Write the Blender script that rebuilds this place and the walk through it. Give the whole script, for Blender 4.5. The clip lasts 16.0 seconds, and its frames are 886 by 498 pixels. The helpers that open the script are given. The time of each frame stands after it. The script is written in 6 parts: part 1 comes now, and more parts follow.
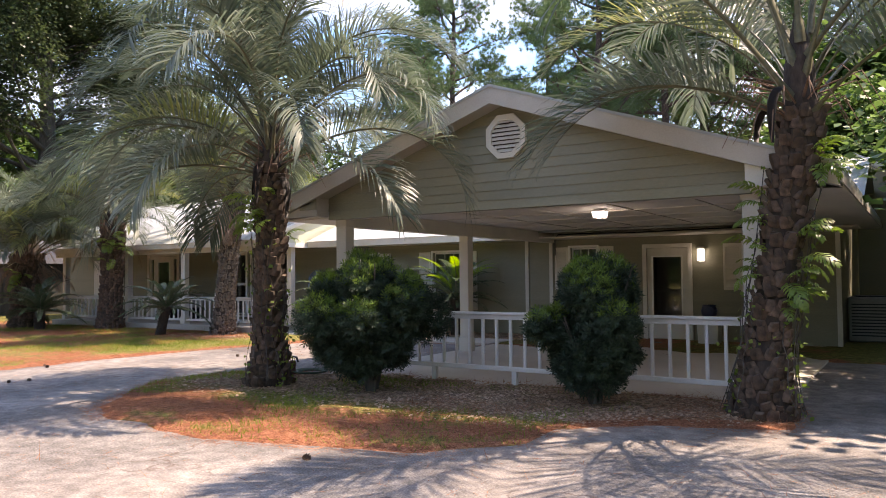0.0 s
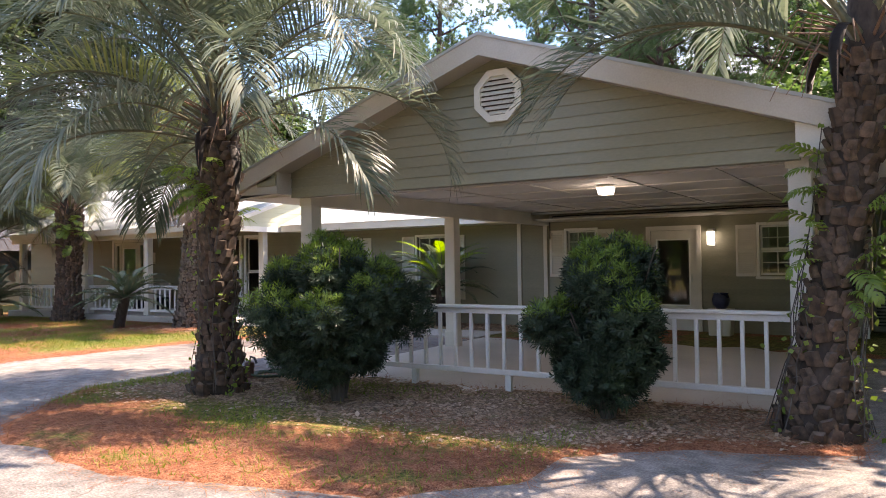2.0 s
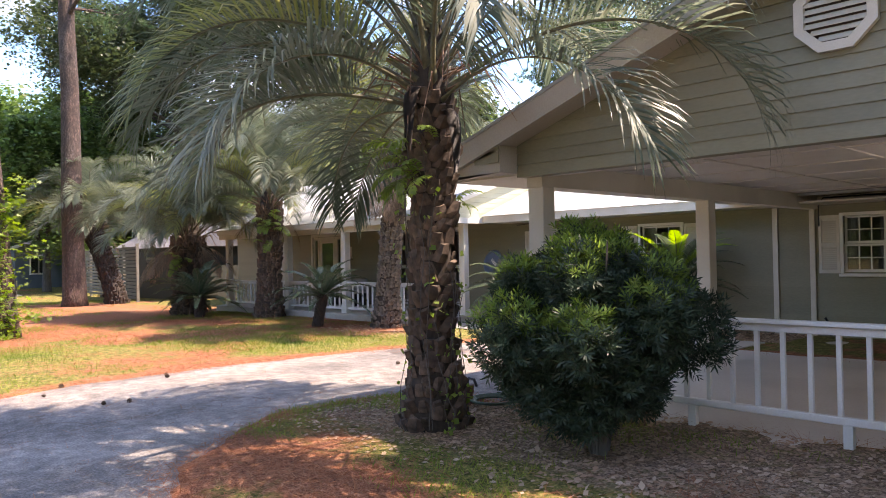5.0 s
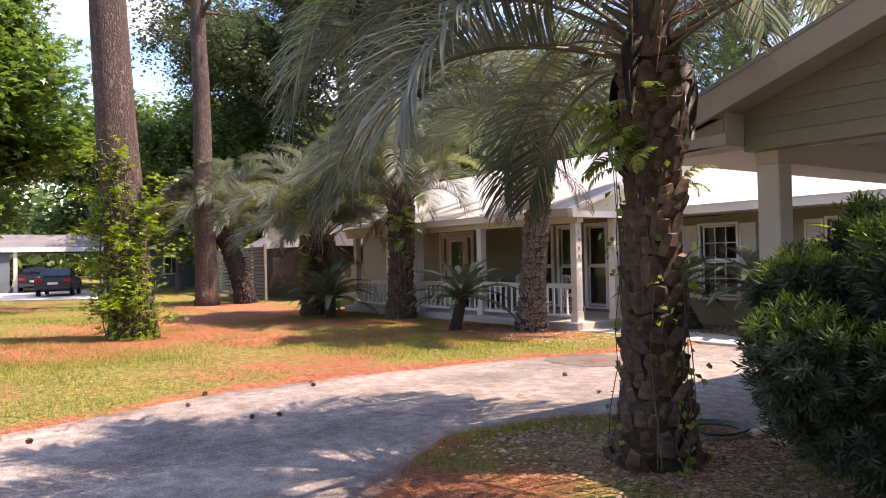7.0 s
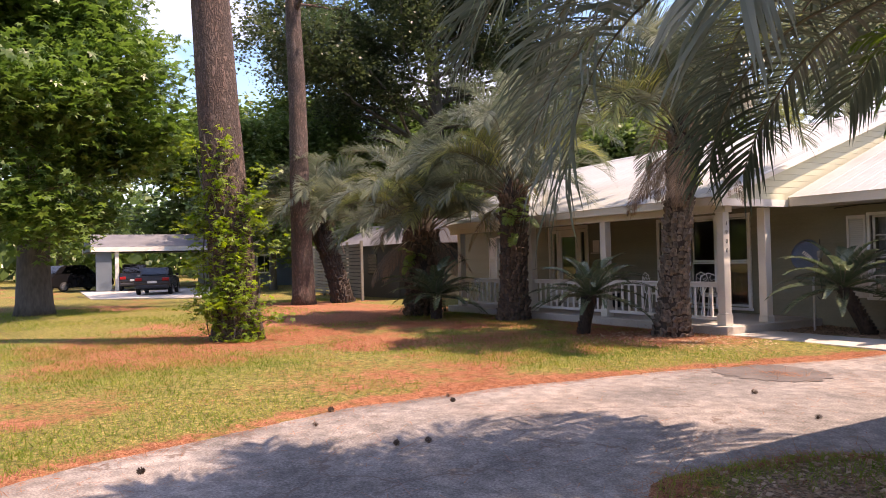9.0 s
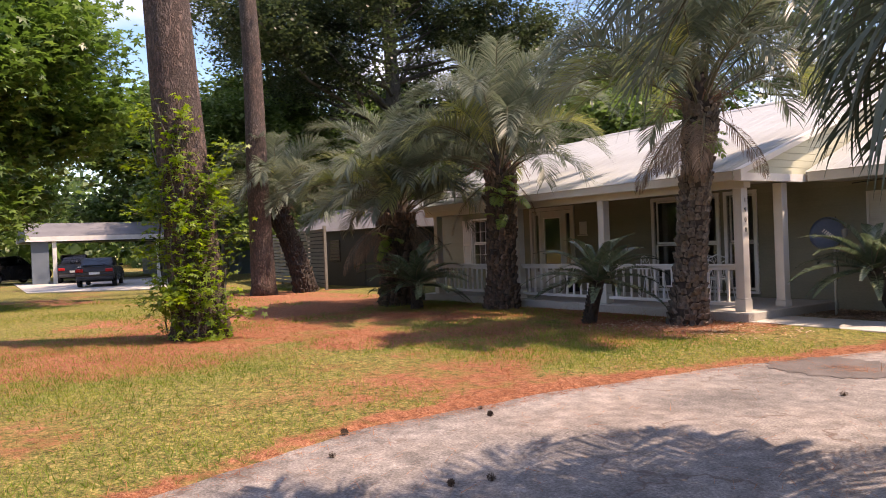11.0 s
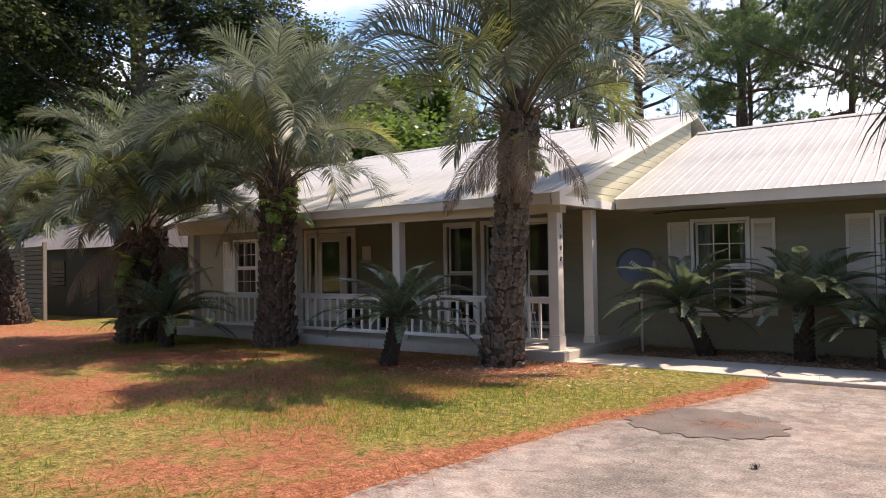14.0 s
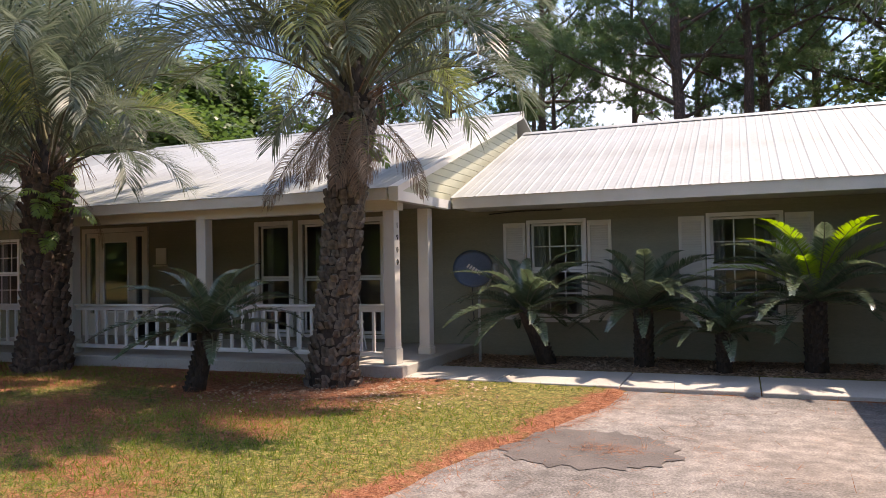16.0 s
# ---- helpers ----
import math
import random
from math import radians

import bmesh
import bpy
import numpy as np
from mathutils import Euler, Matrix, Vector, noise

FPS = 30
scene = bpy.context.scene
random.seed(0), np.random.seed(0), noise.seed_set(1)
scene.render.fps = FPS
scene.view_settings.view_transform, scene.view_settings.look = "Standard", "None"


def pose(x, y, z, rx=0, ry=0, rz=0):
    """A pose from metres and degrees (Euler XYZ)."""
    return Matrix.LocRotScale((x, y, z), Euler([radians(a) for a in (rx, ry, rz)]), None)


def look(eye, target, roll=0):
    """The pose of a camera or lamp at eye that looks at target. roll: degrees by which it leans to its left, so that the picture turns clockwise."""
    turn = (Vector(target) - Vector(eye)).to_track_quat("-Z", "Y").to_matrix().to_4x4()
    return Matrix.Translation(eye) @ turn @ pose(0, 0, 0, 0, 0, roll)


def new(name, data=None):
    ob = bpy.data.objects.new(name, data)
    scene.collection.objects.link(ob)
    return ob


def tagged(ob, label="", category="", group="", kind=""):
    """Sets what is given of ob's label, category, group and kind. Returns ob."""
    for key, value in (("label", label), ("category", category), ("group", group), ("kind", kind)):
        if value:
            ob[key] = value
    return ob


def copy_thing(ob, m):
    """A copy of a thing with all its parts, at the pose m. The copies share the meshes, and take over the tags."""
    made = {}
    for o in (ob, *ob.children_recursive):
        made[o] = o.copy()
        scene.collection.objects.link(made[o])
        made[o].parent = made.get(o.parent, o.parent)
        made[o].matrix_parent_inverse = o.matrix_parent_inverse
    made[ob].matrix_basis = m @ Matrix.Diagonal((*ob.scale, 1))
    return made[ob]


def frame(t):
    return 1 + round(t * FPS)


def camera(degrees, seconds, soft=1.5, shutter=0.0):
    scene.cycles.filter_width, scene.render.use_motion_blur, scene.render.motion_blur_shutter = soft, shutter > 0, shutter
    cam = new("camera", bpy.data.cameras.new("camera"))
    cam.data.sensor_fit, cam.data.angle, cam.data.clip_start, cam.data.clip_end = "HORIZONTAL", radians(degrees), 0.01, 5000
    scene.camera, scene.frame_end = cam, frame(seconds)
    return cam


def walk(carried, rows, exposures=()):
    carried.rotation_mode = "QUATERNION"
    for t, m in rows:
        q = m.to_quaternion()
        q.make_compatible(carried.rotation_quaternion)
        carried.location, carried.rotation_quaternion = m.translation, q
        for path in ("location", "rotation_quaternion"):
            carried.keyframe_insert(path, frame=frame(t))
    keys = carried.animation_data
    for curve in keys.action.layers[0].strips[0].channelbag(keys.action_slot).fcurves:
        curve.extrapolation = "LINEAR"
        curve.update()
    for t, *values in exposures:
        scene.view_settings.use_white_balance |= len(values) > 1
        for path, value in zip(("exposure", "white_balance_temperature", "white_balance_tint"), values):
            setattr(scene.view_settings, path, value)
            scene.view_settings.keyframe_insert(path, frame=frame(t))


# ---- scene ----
cam = camera(61.7, 16.0, soft=0.95)
ROWS = [
    (0.0, -0.023, 0.036, 1.480, 32.66, 2.08, 0.56),
    (0.5, -0.200, 0.383, 1.486, 32.29, 1.59, 0.67),
    (1.0, -0.366, 0.743, 1.489, 32.05, 1.14, 0.75),
    (1.5, -0.569, 1.079, 1.472, 31.84, 0.91, 0.77),
    (2.0, -0.800, 1.410, 1.487, 31.76, 0.98, 0.81),
    (2.5, -1.053, 1.727, 1.511, 32.00, 1.30, 0.94),
    (3.0, -1.354, 1.985, 1.505, 33.08, 1.53, 1.15),
    (3.5, -1.689, 2.248, 1.504, 35.33, 1.48, 1.21),
    (4.0, -2.013, 2.452, 1.527, 38.59, 1.15, 1.19),
    (4.5, -2.360, 2.633, 1.550, 42.33, 0.85, 1.09),
    (5.0, -2.673, 2.756, 1.556, 45.84, 0.57, 1.16),
    (7.5, -4.536, 3.085, 1.511, 55.83, 0.89, 1.29),
    (8.0, -4.946, 3.135, 1.501, 58.02, 0.89, 1.35),
    (8.5, -5.351, 3.138, 1.484, 60.42, 0.87, 1.48),
    (11.0, -7.423, 3.239, 1.491, 56.38, -0.41, 2.29),
    (11.5, -7.817, 3.362, 1.507, 51.77, -0.46, 1.99),
    (12.0, -8.166, 3.534, 1.493, 47.45, -0.21, 1.56),
    (12.5, -8.514, 3.723, 1.505, 43.87, 0.11, 1.15),
    (13.0, -8.901, 3.915, 1.498, 41.13, 0.43, 0.93),
    (13.5, -9.211, 4.122, 1.480, 39.13, 0.77, 0.87),
    (14.0, -9.521, 4.328, 1.474, 37.46, 1.17, 0.94),
    (14.5, -9.839, 4.545, 1.474, 35.75, 1.44, 1.08),
    (15.0, -10.114, 4.764, 1.456, 33.16, 1.52, 1.20),
    (15.5, -10.371, 4.989, 1.457, 29.01, 1.42, 1.29),
    (16.0, -10.607, 5.234, 1.467, 21.92, 1.26, 1.08),
]
walk(cam, [(t, pose(x, y, z, 90 + pitch, roll, yaw)) for t, x, y, z, yaw, pitch, roll in ROWS],
     [(0, 2.62, 7750, 24), (2.5, 3.08, 7650, 24), (3.5, 3.13, 7550, 24), (5, 2.95, 7600, 26), (7.5, 2.55, 8200, 33), (8.5, 2.4, 8300, 33), (11, 2.12, 8200, 30), (14.5, 2.08, 7800, 24), (16, 2.05, 7600, 23)])

# ---------- sky and sun ----------
SUN_TO = Vector((0.39, 0.475, 1.0)).normalized()
world = bpy.data.worlds.new("world")
scene.world = world
world.use_nodes = True
wn, wl = world.node_tree.nodes, world.node_tree.links
wn.clear()
w_out = wn.new("ShaderNodeOutputWorld")
w_bg = wn.new("ShaderNodeBackground")
w_bg.inputs["Strength"].default_value = 0.15
w_sky = wn.new("ShaderNodeTexSky")
w_sky.sky_type = "NISHITA"
w_sky.sun_disc = False
w_sky.sun_elevation = math.asin(SUN_TO.z)
w_sky.sun_rotation = math.atan2(SUN_TO.x, SUN_TO.y)
w_sky.air_density, w_sky.dust_density, w_sky.ozone_density = 1.0, 0.25, 2.6
w_co = wn.new("ShaderNodeTexCoord")
w_map = wn.new("ShaderNodeMapping")
w_map.inputs["Scale"].default_value = (1.0, 1.0, 2.6)
w_map.inputs["Location"].default_value = (5.2, 0.3, 1.4)
w_noise = wn.new("ShaderNodeTexNoise")
w_noise.inputs["Scale"].default_value = 2.6
w_noise.inputs["Detail"].default_value = 7.0
w_noise.inputs["Roughness"].default_value = 0.55
w_ramp = wn.new("ShaderNodeValToRGB")
w_ramp.color_ramp.elements[0].position, w_ramp.color_ramp.elements[1].position = 0.47, 0.74
w_mix = wn.new("ShaderNodeMix")
w_mix.data_type = "RGBA"
w_mix.inputs["B"].default_value = (2.75, 2.85, 3.1, 1)
wl.new(w_co.outputs["Generated"], w_map.inputs["Vector"])
wl.new(w_map.outputs["Vector"], w_noise.inputs["Vector"])
wl.new(w_noise.outputs["Fac"], w_ramp.inputs["Fac"])
wl.new(w_ramp.outputs["Color"], w_mix.inputs["Factor"])
w_hue = wn.new("ShaderNodeHueSaturation")
w_hue.inputs["Saturation"].default_value = 1.2
w_hue.inputs["Value"].default_value = 0.53
wl.new(w_sky.outputs["Color"], w_hue.inputs["Color"])
wl.new(w_hue.outputs["Color"], w_mix.inputs["A"])
wl.new(w_mix.outputs["Result"], w_bg.inputs["Color"])
wl.new(w_bg.outputs["Background"], w_out.inputs["Surface"])

sun_data = bpy.data.lights.new("sun", "SUN")
sun_data.energy, sun_data.angle, sun_data.color = 1.95, radians(0.55), (1.0, 0.93, 0.82)
sun = new("sun", sun_data)
sun.matrix_basis = look(SUN_TO * 60, (0, 0, 0))

# ---------- materials ----------
def material(name, c1, c2, rough=0.7, fine=30.0, coarse=2.0, bump=0.2, metal=0.0, spread=0.0, dirt=None, dirt_amount=0.35, world_space=False, spec=0.5, stretch=(1, 1, 1)):
    """A surface with fine grain, coarse mottling, optional dirt patches and relief."""
    m = bpy.data.materials.new(name)
    m.use_nodes = True
    n, l = m.node_tree.nodes, m.node_tree.links
    b = n["Principled BSDF"]
    b.inputs["Metallic"].default_value = metal
    b.inputs["Specular IOR Level"].default_value = spec
    co = n.new("ShaderNodeNewGeometry" if world_space else "ShaderNodeTexCoord").outputs["Position" if world_space else "Object"]
    mp = n.new("ShaderNodeMapping")
    mp.inputs["Scale"].default_value = stretch
    l.new(co, mp.inputs["Vector"])
    n1, n2 = n.new("ShaderNodeTexNoise"), n.new("ShaderNodeTexNoise")
    for node, s, d in ((n1, fine, 5.0), (n2, coarse, 4.0)):
        node.inputs["Scale"].default_value, node.inputs["Detail"].default_value = s, d
        l.new(mp.outputs["Vector"], node.inputs["Vector"])
    add = n.new("ShaderNodeMath")
    add.operation = "MULTIPLY_ADD"
    add.inputs[1].default_value = 0.5
    half = n.new("ShaderNodeMath")
    half.operation = "MULTIPLY"
    half.inputs[1].default_value = 0.5
    l.new(n2.outputs["Fac"], half.inputs[0])
    l.new(n1.outputs["Fac"], add.inputs[0])
    l.new(half.outputs["Value"], add.inputs[2])
    rm = n.new("ShaderNodeValToRGB")
    rm.color_ramp.elements[0].position, rm.color_ramp.elements[1].position = 0.36, 0.64
    rm.color_ramp.elements[0].color, rm.color_ramp.elements[1].color = (*c1, 1), (*c2, 1)
    l.new(add.outputs["Value"], rm.inputs["Fac"])
    out = rm.outputs["Color"]
    if dirt:
        n3 = n.new("ShaderNodeTexNoise")
        n3.inputs["Scale"].default_value, n3.inputs["Detail"].default_value = coarse * 0.6, 8.0
        l.new(mp.outputs["Vector"], n3.inputs["Vector"])
        r3 = n.new("ShaderNodeValToRGB")
        r3.color_ramp.elements[0].position, r3.color_ramp.elements[1].position = 0.48, 0.72
        r3.color_ramp.elements[1].color = (dirt_amount, dirt_amount, dirt_amount, 1)
        l.new(n3.outputs["Fac"], r3.inputs["Fac"])
        mx = n.new("ShaderNodeMix")
        mx.data_type = "RGBA"
        mx.inputs["B"].default_value = (*dirt, 1)
        l.new(r3.outputs["Color"], mx.inputs["Factor"])
        l.new(out, mx.inputs["A"])
        out = mx.outputs["Result"]
    if spread:
        oi = n.new("ShaderNodeObjectInfo")
        hv = n.new("ShaderNodeHueSaturation")
        mr = n.new("ShaderNodeMapRange")
        mr.inputs["To Min"].default_value, mr.inputs["To Max"].default_value = 1 - spread, 1 + spread
        l.new(oi.outputs["Random"], mr.inputs["Value"])
        l.new(mr.outputs["Result"], hv.inputs["Value"])
        l.new(out, hv.inputs["Color"])
        out = hv.outputs["Color"]
    l.new(out, b.inputs["Base Color"])
    rr = n.new("ShaderNodeMapRange")
    rr.inputs["To Min"].default_value, rr.inputs["To Max"].default_value = max(0.02, rough - 0.12), min(1.0, rough + 0.12)
    l.new(n2.outputs["Fac"], rr.inputs["Value"])
    l.new(rr.outputs["Result"], b.inputs["Roughness"])
    if bump:
        bp = n.new("ShaderNodeBump")
        bp.inputs["Strength"].default_value, bp.inputs["Distance"].default_value = bump, 0.01
        l.new(n1.outputs["Fac"], bp.inputs["Height"])
        l.new(bp.outputs["Normal"], b.inputs["Normal"])
    return m


def leaf_material(name, c1, c2, c3, through_light=0.35, rough=0.45, gloss=0.5, clump=1.2):
    """Foliage: colour varies leaf by leaf and clump by clump; part of the light passes through the blade."""
    m = bpy.data.materials.new(name)
    m.use_nodes = True
    n, l = m.node_tree.nodes, m.node_tree.links
    b = n["Principled BSDF"]
    b.inputs["Roughness"].default_value = rough
    b.inputs["Specular IOR Level"].default_value = gloss
    g = n.new("ShaderNodeNewGeometry")
    rm = n.new("ShaderNodeValToRGB")
    rm.color_ramp.elements[0].color, rm.color_ramp.elements[1].color = (*c1, 1), (*c3, 1)
    e = rm.color_ramp.elements.new(0.55)
    e.color = (*c2, 1)
    ns = n.new("ShaderNodeTexNoise")
    ns.inputs["Scale"].default_value = clump
    l.new(g.outputs["Position"], ns.inputs["Vector"])
    ad = n.new("ShaderNodeMath")
    ad.operation = "MULTIPLY_ADD"
    ad.inputs[1].default_value = 0.55
    sb = n.new("ShaderNodeMath")
    sb.operation = "MULTIPLY_ADD"
    sb.inputs[1].default_value, sb.inputs[2].default_value = 1.3, -0.42
    l.new(ns.outputs["Fac"], sb.inputs[0])
    l.new(g.outputs["Random Per Island"], ad.inputs[0])
    l.new(sb.outputs["Value"], ad.inputs[2])
    l.new(ad.outputs["Value"], rm.inputs["Fac"])
    l.new(rm.outputs["Color"], b.inputs["Base Color"])
    tr = n.new("ShaderNodeBsdfTranslucent")
    hv = n.new("ShaderNodeHueSaturation")
    hv.inputs["Saturation"].default_value, hv.inputs["Value"].default_value = 1.15, 1.5
    l.new(rm.outputs["Color"], hv.inputs["Color"])
    l.new(hv.outputs["Color"], tr.inputs["Color"])
    mx = n.new("ShaderNodeMixShader")
    mx.inputs["Fac"].default_value = through_light
    l.new(b.outputs["BSDF"], mx.inputs[1])
    l.new(tr.outputs["BSDF"], mx.inputs[2])
    l.new(mx.outputs["Shader"], n["Material Output"].inputs["Surface"])
    return m


M_SIDING = material("olive_siding_paint", (0.215, 0.204, 0.138), (0.265, 0.25, 0.175), 0.55, 60, 1.5, 0.12, spread=0.05, dirt=(0.1, 0.095, 0.06), dirt_amount=0.3, stretch=(0.3, 1, 1))
M_SIDING_LT = material("pale_siding_paint", (0.52, 0.53, 0.39), (0.60, 0.60, 0.46), 0.55, 60, 1.5, 0.1, spread=0.04)
M_TRIM = material("cream_trim_paint", (0.60, 0.565, 0.49), (0.70, 0.66, 0.585), 0.5, 80, 2.0, 0.1, spread=0.03, dirt=(0.36, 0.33, 0.27), dirt_amount=0.35)
M_WHITE = material("white_paint", (0.72, 0.70, 0.66), (0.80, 0.79, 0.755), 0.42, 70, 2.5, 0.08, spread=0.03, dirt=(0.46, 0.44, 0.40), dirt_amount=0.3)
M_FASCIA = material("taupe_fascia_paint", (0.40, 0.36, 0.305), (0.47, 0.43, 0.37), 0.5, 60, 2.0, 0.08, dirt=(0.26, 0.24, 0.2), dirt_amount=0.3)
M_CEIL = material("ceiling_paint", (0.62, 0.58, 0.53), (0.70, 0.66, 0.61), 0.7, 40, 1.2, 0.08, dirt=(0.40, 0.37, 0.33), dirt_amount=0.4)
M_ROOF = material("galvanised_roof_metal", (0.335, 0.355, 0.345), (0.41, 0.432, 0.42), 0.55, 14, 1.1, 0.04, metal=0.05, spread=0.03, dirt=(0.21, 0.195, 0.175), dirt_amount=0.6)
M_SHINGLE = material("grey_shingle", (0.10, 0.10, 0.11), (0.18, 0.18, 0.19), 0.85, 20, 1.0, 0.5)
M_CONC = material("concrete", (0.40, 0.37, 0.325), (0.50, 0.47, 0.42), 0.75, 35, 1.3, 0.3, dirt=(0.30, 0.27, 0.23), dirt_amount=0.5, world_space=True)
M_SLAB = material("painted_slab", (0.52, 0.46, 0.39), (0.61, 0.55, 0.475), 0.45, 30, 0.9, 0.12, dirt=(0.28, 0.24, 0.2), dirt_amount=0.5, world_space=True)
M_DARKMETAL = material("dark_metal", (0.02, 0.02, 0.022), (0.04, 0.04, 0.045), 0.45, 40, 3, 0.1, metal=0.6)
M_STEEL = material("galvanised_pole", (0.45, 0.45, 0.44), (0.58, 0.58, 0.57), 0.4, 60, 4, 0.05, metal=0.8)
M_DISH = material("grey_blue_dish_paint", (0.13, 0.18, 0.26), (0.18, 0.23, 0.32), 0.35, 30, 2, 0.03)
M_CABLE = material("black_cable", (0.012, 0.012, 0.012), (0.025, 0.025, 0.025), 0.6, 40, 4, 0)
M_ROOM = material("room_plaster", (0.30, 0.27, 0.23), (0.36, 0.33, 0.29), 0.8, 20, 1, 0.05)
M_CURTAIN = material("grey_curtain", (0.30, 0.29, 0.27), (0.40, 0.39, 0.37), 0.85, 60, 4, 0.3)
M_ASPHALT = material("worn_asphalt", (0.085, 0.077, 0.07), (0.315, 0.285, 0.26), 0.85, 55, 0.9, 0.6, dirt=(0.31, 0.255, 0.215), dirt_amount=0.6, world_space=True)
def add_cracks(m, colour):
    """Fine stone speckle and a web of thin cracks."""
    n, l = m.node_tree.nodes, m.node_tree.links
    b = n["Principled BSDF"]
    g = n.new("ShaderNodeNewGeometry")
    sp = n.new("ShaderNodeTexNoise")
    sp.inputs["Scale"].default_value, sp.inputs["Detail"].default_value = 48.0, 9.0
    sp.inputs["Roughness"].default_value = 0.78
    l.new(g.outputs["Position"], sp.inputs["Vector"])
    mr = n.new("ShaderNodeMapRange")
    mr.inputs["From Min"].default_value, mr.inputs["From Max"].default_value = 0.3, 0.7
    mr.inputs["To Min"].default_value, mr.inputs["To Max"].default_value = 0.5, 1.38
    l.new(sp.outputs["Fac"], mr.inputs["Value"])
    bl = n.new("ShaderNodeTexNoise")
    bl.inputs["Scale"].default_value, bl.inputs["Detail"].default_value = 6.5, 6.0
    l.new(g.outputs["Position"], bl.inputs["Vector"])
    br = n.new("ShaderNodeMapRange")
    br.inputs["From Min"].default_value, br.inputs["From Max"].default_value = 0.35, 0.65
    br.inputs["To Min"].default_value, br.inputs["To Max"].default_value = 0.72, 1.22
    l.new(bl.outputs["Fac"], br.inputs["Value"])
    both = n.new("ShaderNodeMath")
    both.operation = "MULTIPLY"
    l.new(mr.outputs["Result"], both.inputs[0]), l.new(br.outputs["Result"], both.inputs[1])
    hv = n.new("ShaderNodeHueSaturation")
    l.new(both.outputs["Value"], hv.inputs["Value"])
    l.new(b.inputs["Base Color"].links[0].from_socket, hv.inputs["Color"])
    wb = n.new("ShaderNodeTexNoise")
    wb.inputs["Scale"].default_value, wb.inputs["Detail"].default_value = 2.2, 6.0
    l.new(g.outputs["Position"], wb.inputs["Vector"])
    mv = n.new("ShaderNodeMix")
    mv.data_type = "VECTOR"
    mv.inputs["Factor"].default_value = 0.45
    l.new(g.outputs["Position"], mv.inputs["A"]), l.new(wb.outputs["Color"], mv.inputs["B"])
    vo = n.new("ShaderNodeTexVoronoi")
    vo.feature = "DISTANCE_TO_EDGE"
    vo.inputs["Scale"].default_value = 1.3
    l.new(mv.outputs["Result"], vo.inputs["Vector"])
    cr = n.new("ShaderNodeMapRange")
    cr.inputs["From Min"].default_value, cr.inputs["From Max"].default_value = 0.004, 0.014
    cr.inputs["To Min"].default_value, cr.inputs["To Max"].default_value = 0.75, 0.0
    l.new(vo.outputs["Distance"], cr.inputs["Value"])
    gate = n.new("ShaderNodeTexNoise")
    gate.inputs["Scale"].default_value = 0.8
    l.new(g.outputs["Position"], gate.inputs["Vector"])
    gr = n.new("ShaderNodeMapRange")
    gr.inputs["From Min"].default_value, gr.inputs["From Max"].default_value = 0.45, 0.6
    l.new(gate.outputs["Fac"], gr.inputs["Value"])
    mu = n.new("ShaderNodeMath")
    mu.operation = "MULTIPLY"
    l.new(cr.outputs["Result"], mu.inputs[0]), l.new(gr.outputs["Result"], mu.inputs[1])
    mx = n.new("ShaderNodeMix")
    mx.data_type = "RGBA"
    mx.inputs["B"].default_value = (*colour, 1)
    l.new(mu.outputs["Value"], mx.inputs["Factor"]), l.new(hv.outputs["Color"], mx.inputs["A"])
    l.new(mx.outputs["Result"], b.inputs["Base Color"])


